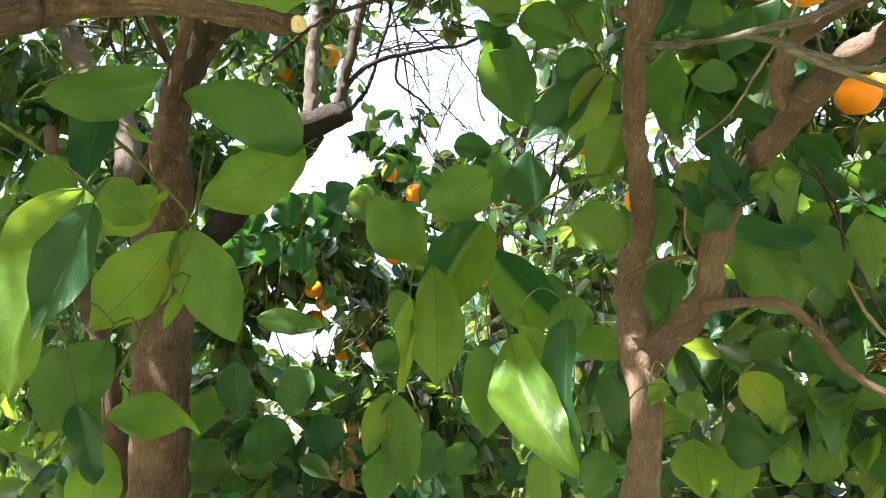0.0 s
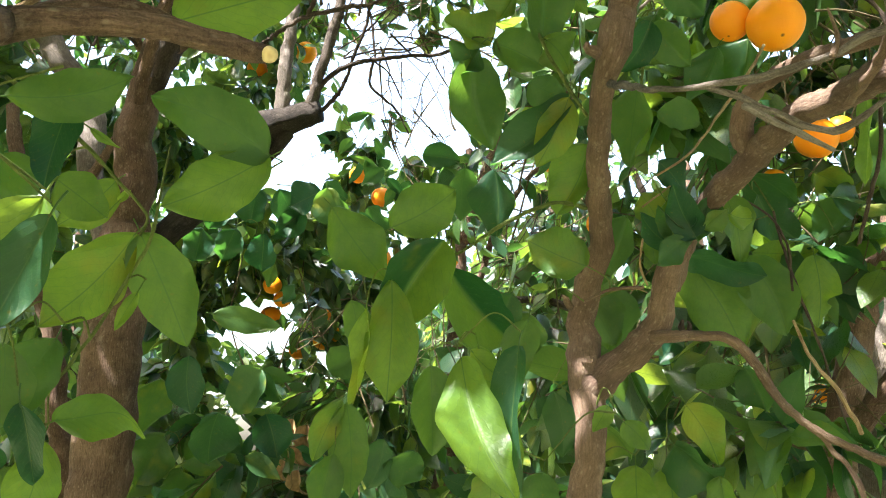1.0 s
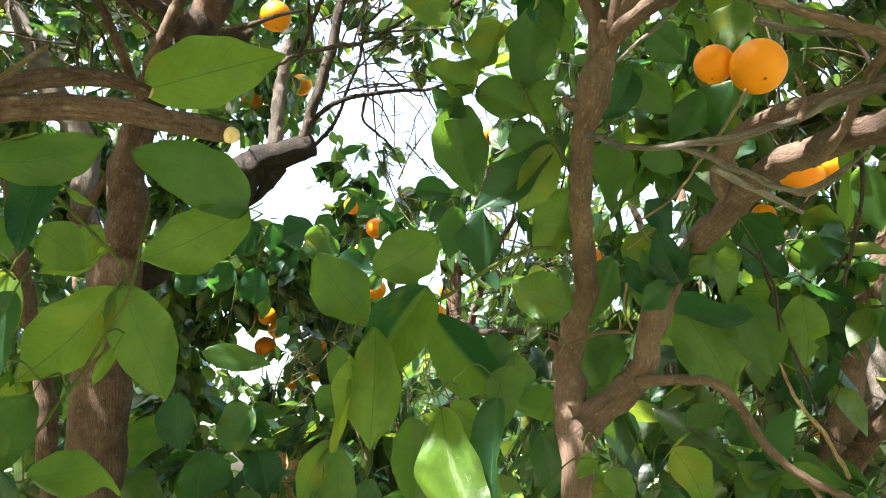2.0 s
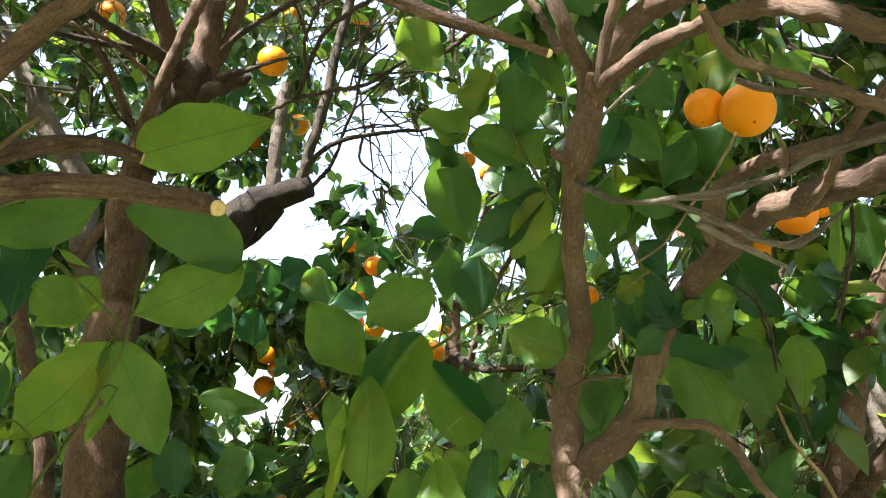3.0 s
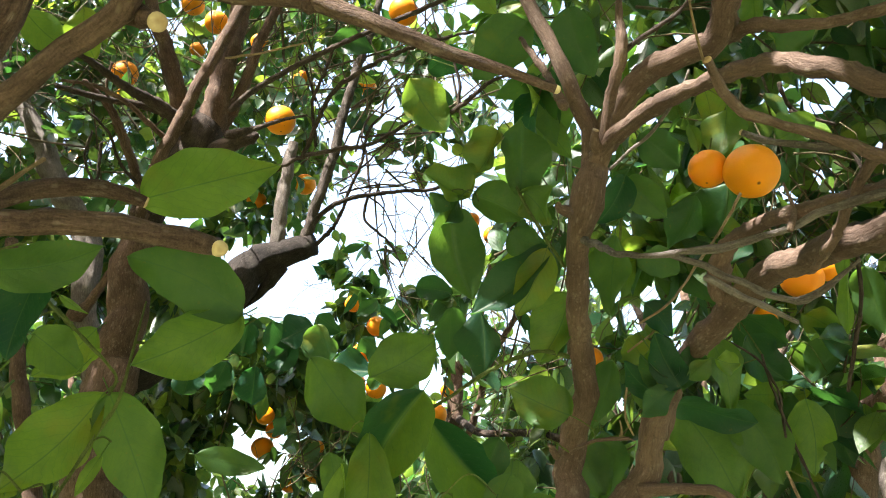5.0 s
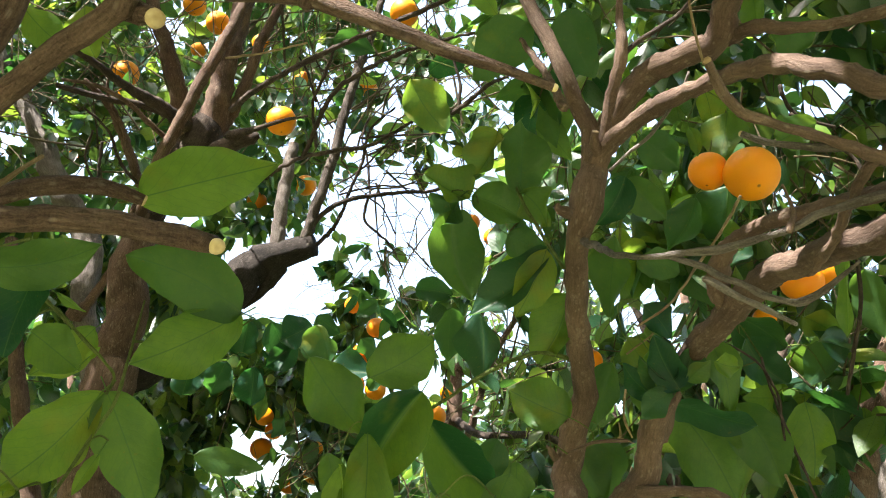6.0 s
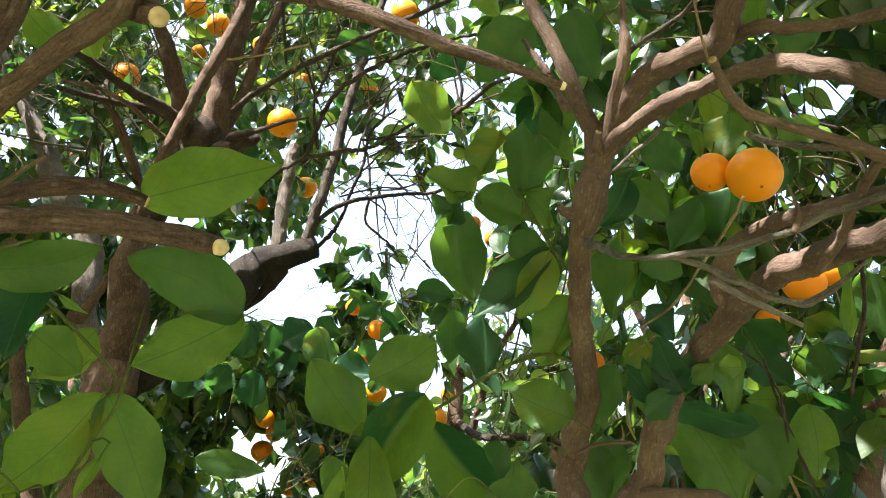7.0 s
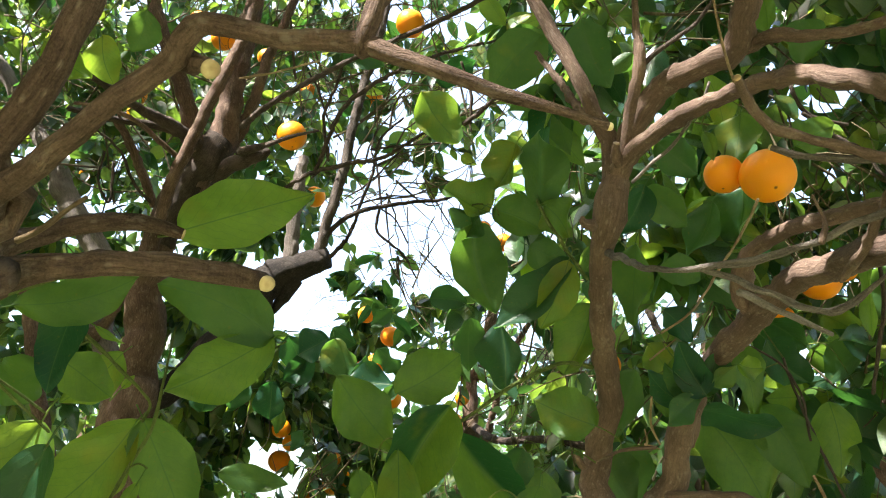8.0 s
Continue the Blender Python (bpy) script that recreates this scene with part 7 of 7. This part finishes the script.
foliage(left_tree, [(-1.70, 3.18, 1.99), (-2.30, 3.33, 3.12), (-1.92, 2.93, 1.69), (-1.55, 3.13, 2.65), (-1.29, 2.63, 1.45), (-1.83, 2.92, 2.27), (-2.46, 4.07, 1.09), (-1.20, 2.66, 1.94), (-1.71, 2.86, 2.93), (-2.31, 4.01, 1.77), (-1.94, 2.66, 2.52), (-1.55, 3.75, 1.43), (-1.31, 2.41, 2.16), (-1.85, 3.49, 1.17), (-2.48, 3.71, 2.13), (-1.21, 2.40, 2.73), (-1.72, 3.46, 1.76), (-2.31, 3.61, 2.89), (-1.97, 3.21, 1.48), (-1.55, 3.40, 2.44), (-1.32, 2.90, 1.25), (-1.86, 3.19, 2.07), (-2.49, 3.33, 3.22), (-1.21, 2.92, 1.75)], 0.20, 9, 1.20)
foliage(left_tree, [(-1.72, 3.13, 2.74), (-1.42, 2.65, 1.50), (-1.99, 2.92, 2.34), (-1.54, 4.06, 1.15), (-1.34, 2.67, 2.00), (-1.87, 2.86, 3.01), (-2.50, 4.01, 1.86), (-1.21, 2.65, 2.58), (-1.72, 3.76, 1.51), (-1.44, 2.42, 2.23), (-2.01, 3.50, 1.23), (-1.53, 3.69, 2.20), (-1.34, 2.41, 2.80), (-1.88, 3.47, 1.84), (-1.52, 2.19, 2.43), (-1.22, 3.20, 1.53)], 0.20, 9, 1.20)
foliage(right_tree, [(1.15, 1.95, 2.50)], 0.07, 6, 1.00)
foliage(right_tree, [(1.05, 1.99, 2.43)], 0.07, 6, 1.00)
foliage(right_tree, [(0.94, 1.96, 2.51)], 0.07, 6, 1.00)
foliage(right_tree, [(0.78, 1.99, 2.45)], 0.07, 6, 1.00)
foliage(right_tree, [(1.22, 2.04, 2.30)], 0.08, 6, 1.00)
foliage(middle_tree, [(0.36, 3.25, 2.33)], 0.08, 6, 0.90)
foliage(middle_tree, [(0.43, 3.30, 2.46)], 0.08, 5, 0.90)
foliage(middle_tree, [(0.32, 3.35, 2.60)], 0.07, 5, 0.90)
foliage(right_tree, [(0.70, 1.95, 2.03)], 0.07, 6, 1.00)
foliage(right_tree, [(0.82, 2.03, 2.11)], 0.07, 6, 1.00)
foliage(right_tree, [(1.17, 2.00, 2.16)], 0.10, 6, 1.00)
foliage(right_tree, [(1.07, 2.00, 1.91)], 0.10, 6, 1.00)
foliage(right_tree, [(1.25, 2.15, 2.04)], 0.10, 6, 1.00)
foliage(right_tree, [(1.03, 2.13, 1.86)], 0.10, 6, 1.00)
foliage(right_tree, [(1.24, 2.25, 1.83)], 0.10, 6, 1.00)
foliage(right_tree, [(0.94, 2.07, 2.00)], 0.10, 6, 1.00)
foliage(left_tree, [(-0.93, 2.52, 2.59)], 0.09, 7, 0.90)
foliage(left_tree, [(-0.86, 2.55, 2.50)], 0.08, 7, 0.90)
foliage(left_tree, [(-0.92, 2.58, 2.70)], 0.08, 7, 0.90)
foliage(left_tree, [(-0.85, 2.62, 2.61)], 0.08, 7, 0.90)
foliage(left_tree, [(-0.81, 2.68, 2.47)], 0.07, 6, 0.90)
foliage(left_tree, [(-1.12, 2.62, 2.61)], 0.09, 7, 0.90)
foliage(left_tree, [(-1.17, 2.58, 2.72)], 0.09, 7, 0.90)
foliage(left_tree, [(-1.20, 2.66, 2.54)], 0.09, 7, 0.90)
foliage(left_tree, [(-0.83, 2.66, 2.76)], 0.07, 6, 0.90)
foliage(left_tree, [(-1.38, 2.58, 2.72)], 0.10, 7, 0.90)
foliage(left_tree, [(-1.34, 2.69, 2.47)], 0.10, 7, 0.90)
foliage(left_tree, [(-0.77, 2.72, 2.61)], 0.05, 4, 0.90)
foliage(left_tree, [(-0.70, 2.49, 2.88)], 0.07, 6, 0.85)
foliage(left_tree, [(-0.65, 2.54, 2.78)], 0.07, 6, 0.85)
foliage(left_tree, [(-0.57, 2.62, 2.83)], 0.07, 5, 0.85)
foliage(left_tree, [(-0.51, 2.55, 2.98)], 0.07, 6, 0.85)
foliage(left_tree, [(-0.70, 2.57, 2.71)], 0.06, 5, 0.85)
foliage(left_tree, [(-0.48, 2.60, 2.88)], 0.05, 4, 0.85)
foliage(left_tree, [(-0.60, 2.67, 2.97)], 0.08, 6, 0.85)
foliage(left_tree, [(-0.78, 2.47, 2.94)], 0.08, 6, 0.85)
foliage(left_tree, [(-0.36, 2.59, 3.15)], 0.07, 5, 0.85)
foliage(left_tree, [(-0.28, 2.55, 3.23)], 0.07, 5, 0.85)
foliage(left_tree, [(-0.51, 2.56, 3.23)], 0.09, 7, 0.85)
foliage(left_tree, [(-0.41, 2.47, 3.42)], 0.09, 7, 0.85)
foliage(left_tree, [(-0.28, 2.42, 3.52)], 0.09, 7, 0.85)
foliage(left_tree, [(-0.11, 2.43, 3.50)], 0.08, 6, 0.85)
foliage(left_tree, [(-0.58, 2.50, 3.37)], 0.09, 7, 0.85)
foliage(middle_tree, [(-0.34, 2.98, 2.76)], 0.05, 4, 0.90)
foliage(middle_tree, [(-0.27, 2.99, 2.73)], 0.06, 4, 1.00)
foliage(middle_tree, [(-0.30, 3.01, 2.67)], 0.06, 3, 1.00)
foliage(middle_tree, [(-0.23, 3.02, 2.64)], 0.06, 3, 1.00)
foliage(middle_tree, [(-0.34, 3.04, 2.62)], 0.05, 3, 1.00)
foliage(middle_tree, [(-0.25, 3.06, 2.55)], 0.07, 3, 1.00)
foliage(middle_tree, [(-0.14, 3.14, 2.61)], 0.06, 5, 0.90)
foliage(middle_tree, [(-0.12, 3.10, 2.70)], 0.05, 3, 0.80)
foliage(middle_tree, [(-0.23, 2.94, 2.83)], 0.04, 3, 0.80)
foliage(middle_tree, [(-0.15, 3.04, 2.84)], 0.04, 2, 0.80)
foliage(middle_tree, [(-0.02, 2.82, 2.59)], 0.06, 4, 0.90)
foliage(middle_tree, [(0.02, 2.58, 2.63)], 0.05, 3, 0.90)
foliage(left_tree, [(-0.56, 2.79, 2.43)], 0.06, 5, 1.00)
foliage(left_tree, [(-0.66, 2.80, 2.42)], 0.06, 5, 1.00)
foliage(left_tree, [(-0.47, 2.90, 2.44)], 0.06, 5, 1.00)
foliage(left_tree, [(-0.39, 2.91, 2.40)], 0.05, 4, 1.00)
foliage(left_tree, [(-0.06, 2.24, 2.92)], 0.05, 3, 0.80)
foliage(left_tree, [(-0.02, 2.27, 2.85)], 0.04, 2, 0.80)
foliage(left_tree, [(-0.20, 2.26, 2.88)], 0.05, 3, 0.80)
foliage(left_tree, [(0.02, 2.15, 2.88)], 0.06, 4, 0.80)
foliage(left_tree, [(-0.11, 2.17, 3.09)], 0.06, 4, 0.80)
foliage(left_tree, [(0.07, 2.13, 2.93)], 0.06, 4, 0.90)
foliage(left_tree, [(-0.38, 2.37, 3.15)], 0.07, 5, 0.80)
foliage(left_tree, [(-0.28, 2.32, 3.24)], 0.07, 5, 0.80)
foliage(left_tree, [(-0.42, 2.42, 3.04)], 0.05, 4, 0.80)
foliage(left_tree, [(-0.17, 2.21, 3.25)], 0.07, 5, 0.80)
foliage(left_tree, [(-0.00, 2.12, 3.19)], 0.07, 5, 0.80)
foliage(left_tree, [(0.18, 2.07, 3.06)], 0.06, 4, 0.90)
foliage(left_tree, [(0.16, 2.02, 3.17)], 0.06, 4, 0.90)
foliage(left_tree, [(-0.58, 2.37, 2.67)], 0.05, 4, 0.80)
foliage(left_tree, [(-0.57, 2.31, 2.78)], 0.06, 5, 0.80)
foliage(left_tree, [(-0.54, 2.36, 2.94)], 0.06, 5, 0.80)
foliage(left_tree, [(-0.70, 3.19, 2.29)], 0.05, 4, 1.00)
foliage(left_tree, [(-0.80, 3.21, 2.25)], 0.05, 3, 1.00)
foliage(left_tree, [(-0.53, 3.17, 2.31)], 0.05, 4, 1.00)
foliage(left_tree, [(-0.92, 3.24, 2.17)], 0.07, 5, 1.00)
foliage(middle_tree, [(-1.18, 5.24, 2.13)], 0.12, 6, 1.00)
foliage(middle_tree, [(-1.34, 5.48, 2.08)], 0.12, 6, 1.00)
brush(middle_tree, (0.190, 2.917, 2.357), (0.24, -0.39, 0.89), 0.50, 9, 0.10)
brush(middle_tree, (0.308, 2.801, 2.366), (0.24, -0.39, 0.89), 0.50, 8, 0.10)
brush(left_tree, (-1.199, 1.943, 2.921), (0.83, 0.20, -0.52), 0.40, 8, 0.15)
brush(left_tree, (-0.750, 2.036, 3.182), (0.56, -0.34, 0.76), 0.40, 8, 0.15)
brush(left_tree, (-1.207, 2.230, 3.013), (0.71, -0.30, 0.64), 0.50, 8, 0.12)
brush(left_tree, (-0.893, 2.082, 3.085), (0.67, -0.31, 0.68), 0.50, 8, 0.15)
brush(left_tree, (-0.514, 2.012, 2.973), (0.79, -0.26, 0.55), 0.50, 8, 0.12)
brush(left_tree, (-1.029, 2.126, 2.743), (-0.60, -0.31, 0.74), 0.40, 6, 0.12)
brush(left_tree, (-0.268, 2.069, 3.078), (0.71, -0.30, 0.64), 0.50, 8, 0.10)
brush(left_tree, (-0.155, 2.080, 2.796), (0.90, -0.20, 0.40), 0.40, 6, 0.05)
brush(left_tree, (-0.313, 2.003, 2.731), (0.71, -0.30, 0.64), 0.40, 6, 0.08)
brush(left_tree, (-0.086, 2.106, 2.732), (0.83, 0.20, -0.52), 0.30, 4, 0.05)
brush(left_tree, (-0.126, 2.280, 2.585), (0.55, 0.32, -0.77), 0.30, 5, 0.05)
brush(left_tree, (-0.282, 2.620, 2.565), (-0.95, 0.15, -0.28), 0.25, 4, 0.03)
brush(middle_tree, (0.218, 2.658, 2.449), (0.45, -0.37, 0.81), 0.60, 10, 0.12)
brush(middle_tree, (0.298, 2.768, 2.191), (0.71, -0.30, 0.64), 0.60, 10, 0.12)
brush(middle_tree, (0.183, 2.647, 1.976), (1.00, -0.02, -0.01), 0.50, 8, 0.12)
brush(middle_tree, (0.323, 2.474, 1.863), (0.94, -0.16, 0.31), 0.50, 8, 0.12)
brush(middle_tree, (0.085, 2.006, 2.950), (0.56, -0.34, 0.76), 0.50, 7, 0.10)
brush(middle_tree, (0.235, 1.861, 2.774), (0.56, -0.34, 0.76), 0.50, 6, 0.10)
brush(right_tree, (0.512, 1.901, 1.664), (0.90, -0.20, 0.40), 0.50, 10, 0.12)
brush(right_tree, (0.744, 1.921, 1.855), (0.71, -0.30, 0.64), 0.50, 6, 0.15)
brush(right_tree, (0.949, 1.591, 2.599), (0.89, 0.16, -0.42), 0.50, 8, 0.12)
brush(right_tree, (0.746, 1.623, 2.539), (0.55, 0.32, -0.77), 0.40, 6, 0.12)
brush(right_tree, (0.885, 1.617, 2.043), (0.13, -0.40, 0.91), 0.50, 6, 0.10)
brush(right_tree, (0.486, 1.364, 2.648), (0.71, -0.30, 0.64), 0.40, 6, 0.10)
brush(left_tree, (-0.637, 2.583, 1.670), (0.45, -0.37, 0.81), 0.50, 8, 0.20)
brush(left_tree, (-0.363, 2.543, 1.745), (0.28, -0.39, 0.88), 0.40, 8, 0.15)
foliage(middle_tree, [(-0.34, 2.84, 2.22), (-0.10, 2.86, 2.30)], 0.05, 2, 0.9)
foliage(left_tree, [(-0.50, 2.96, 2.02), (-0.41, 3.00, 1.95), (-0.36, 2.93, 2.03)], 0.06, 2, 1.0)
brush(left_tree, (-1.05, 2.15, 3.05), (0.5, -0.3, 0.8), 0.5, 9, 0.18)
brush(left_tree, (-0.85, 1.95, 2.75), (-0.5, -0.2, 0.6), 0.45, 9, 0.16)
brush(left_tree, (-0.62, 2.25, 3.20), (0.7, -0.2, 0.5), 0.5, 9, 0.18)
brush(left_tree, (-0.30, 2.15, 3.10), (0.8, -0.3, 0.3), 0.5, 8, 0.14)
brush(left_tree, (-0.12, 2.05, 2.62), (0.5, 0.1, -0.8), 0.3, 7, 0.06)
brush(left_tree, (-0.20, 2.02, 2.80), (0.9, 0.0, 0.2), 0.35, 7, 0.08)
brush(middle_tree, (0.30, 2.35, 2.30), (0.3, -0.3, 0.9), 0.6, 10, 0.18)
brush(middle_tree, (0.20, 2.45, 1.75), (0.4, -0.2, 0.9), 0.5, 10, 0.16)
brush(right_tree, (0.62, 1.75, 1.75), (0.5, -0.3, 0.8), 0.5, 9, 0.2)
brush(right_tree, (0.85, 1.85, 2.25), (0.4, -0.3, 0.8), 0.5, 8, 0.2)
rng_crown = random.Random(11)


def unseen_crown(owner, n, x0, x1, y0, y1, z0, z1, radius, twigs):
    """Crown sprays added out of view, to shade the place."""
    spots = []
    while len(spots) < n:
        x, y, z = rng_crown.uniform(x0, x1), rng_crown.uniform(y0, y1), rng_crown.uniform(z0, z1)
        inside = y > -0.2 and abs(x) < 0.64 * y + 0.4
        if inside and (z - 1.55) < 1.2 * math.hypot(x, y) + 0.3:
            continue
        spots.append((x, y, z))
    foliage(owner, spots, radius, twigs, 1.3)


unseen_crown(near_tree, 170, -2.6, 1.6, -2.6, 1.6, 2.35, 4.2, 0.26, 11)
# Unseen sprays added on the sun's side to shade the near leaves.
foliage(near_tree, [(-0.7, 0.1, 2.6), (-0.8, 0.02, 2.7), (-0.76, 0.2, 2.62), (-0.9, 0.1, 2.6), (-0.62, 0.0, 2.6), (-0.85, 0.25, 2.9), (-0.74, 0.14, 2.8), (-0.86, 0.05, 3.0), (-0.62, 0.22, 2.7), (-0.95, 0.2, 2.8), (-0.7, -0.05, 2.9), (-0.55, 0.1, 3.0), (-0.5, -0.05, 2.5), (-0.6, -0.12, 2.6), (-0.45, 0.05, 2.45), (-0.65, 0.05, 2.5), (-0.55, -0.2, 2.7)], 0.2, 14, 1.3)
unseen_crown(near_tree, 90, -2.6, -0.6, -1.4, 2.4, 1.2, 3.4, 0.26, 10)
unseen_crown(near_tree, 60, -2.2, -0.5, -0.6, 1.2, 2.1, 3.4, 0.24, 10)
unseen_crown(near_tree, 35, -1.2, 0.8, -0.8, 0.8, 2.4, 3.6, 0.24, 10)
unseen_crown(left_tree, 30, -2.4, 0.6, 1.2, 3.2, 2.8, 4.2, 0.28, 11)
unseen_crown(left_tree, 42, -3.4, 0.4, 0.6, 3.6, 3.2, 5.0, 0.28, 10)
unseen_crown(right_tree, 92, 0.2, 2.8, 0.2, 3.2, 2.9, 4.6, 0.28, 10)
unseen_crown(rear_tree, 40, 0.9, 3.0, -1.8, 1.4, 1.3, 3.8, 0.28, 10)


# Unseen sprays added overhead to shade the right limb and near boughs.
foliage(near_tree, [(-0.12 + 0.16 * i + 0.05 * (k % 2), -0.02 - 0.15 * k + 0.04 * (i % 2), 2.62 + 0.12 * ((i + 2 * k) % 3)) for i in range(-1, 4) for k in range(3)], 0.16, 13, 1.2)
high_spots = [(rng_crown.uniform(-1.9, -0.5), rng_crown.uniform(2.4, 3.2), rng_crown.uniform(3.0, 4.3)) for _ in range(44)]
foliage(left_tree, high_spots + [(rng_crown.uniform(-0.1, 0.7), rng_crown.uniform(2.2, 3.2), rng_crown.uniform(3.0, 4.2)) for _ in range(12)], 0.16, 7, 0.84)
foliage(right_tree, [(1.1 + rng_crown.uniform(-0.35, 0.35), 2.4 + rng_crown.uniform(-0.2, 0.3), 3.35 + rng_crown.uniform(-0.3, 0.35)) for _ in range(10)], 0.14, 7, 1.0)
foliage(left_tree, [(-0.58 + rng_crown.uniform(-0.2, 0.2), 2.6 + rng_crown.uniform(-0.2, 0.2), 3.6 + rng_crown.uniform(-0.25, 0.2)) for _ in range(7)], 0.12, 7, 0.84)
back_right = tree("orange_tree", (1.55, 4.5, 0), "leafy orange tree in the row behind")
back_left = tree("orange_tree", (-2.15, 4.7, 0), "dense dark orange tree in the row behind")


def back_crown(owner, n, spread_x, spread_z, height, radius, twigs):
    """A rounded crown of many sprays over its own trunk and limbs."""
    x, y, _ = owner.location
    limb(owner, "trunk", [(x, y, 0.2, 0.085), (x + 0.03, y, 0.8, 0.075), (x, y + 0.05, 1.3, 0.06), (x + 0.05, y, height, 0.04), (x, y, height + 0.6 * spread_z, 0.015)], BARK)
    for k in range(5):
        a = k * 1.26 + 0.4
        limb(owner, "limb", [(x, y, 1.1 + 0.1 * k, 0.045), (x + 0.4 * spread_x * math.cos(a), y + 0.35 * math.sin(a), height - 0.2, 0.03), (x + 0.8 * spread_x * math.cos(a), y + 0.6 * math.sin(a), height + 0.4, 0.014)], BARK_DARK)
    spots = []
    while len(spots) < n:
        d = Vector((rng_crown.gauss(0, 1), rng_crown.gauss(0, 1), rng_crown.gauss(0, 1))).normalized() * rng_crown.uniform(0.3, 1.0) ** 0.6
        spots.append((x + d.x * spread_x, y + d.y * 0.8, height + d.z * spread_z))
    foliage(owner, spots, radius, twigs, 1.1)


back_crown(back_right, 46, 1.15, 1.5, 2.7, 0.2, 6)
back_crown(back_left, 85, 0.8, 1.45, 2.5, 0.2, 7)


# ---- the rest of the orchard, added mostly unseen to block horizon glow ----
def orchard_tree(at):
    ob = tagged(tree("orange_tree", at, "leafy orange tree added around the orchard, mostly unseen"), group="trees of the orchard rows")
    x, y, _ = at
    limb(ob, "trunk", [(x, y, 0.2, 0.09), (x + 0.03, y, 0.8, 0.08), (x, y + 0.05, 1.2, 0.07), (x + 0.05, y, 2.0, 0.05), (x, y, 3.0, 0.02)], BARK)
    for k in range(4):
        a = k * 1.7 + 0.3
        limb(ob, "limb", [(x, y, 1.0 + 0.1 * k, 0.05), (x + 0.4 * math.cos(a), y + 0.4 * math.sin(a), 1.6, 0.04), (x + 0.9 * math.cos(a), y + 0.9 * math.sin(a), 2.3, 0.02)], BARK)
    spots = []
    while len(spots) < 46:
        d = Vector((rng_crown.gauss(0, 1), rng_crown.gauss(0, 1), rng_crown.gauss(0, 1))).normalized() * rng_crown.uniform(0.55, 1.0)
        spots.append((x + d.x * 1.3, y + d.y * 1.3, 2.2 + d.z * 1.15))
    foliage(ob, spots, 0.42, 8, 1.5)
    return ob


first_row_tree = orchard_tree((-4.8, 8.4, 0))
close_crowns()
for k, (x, y, turn) in enumerate(((1.0, 6.0, 70), (0.2, 9.6, 10), (4.2, 7.2, 140), (-7.6, 6.0, 200), (-5.2, 2.6, 250), (4.6, 2.2, 20), (4.4, -3.0, 100), (-4.4, -3.6, 160), (0.2, -5.0, 230))):
    copy_thing(first_row_tree, pose(x, y, 0, 0, 0, turn))
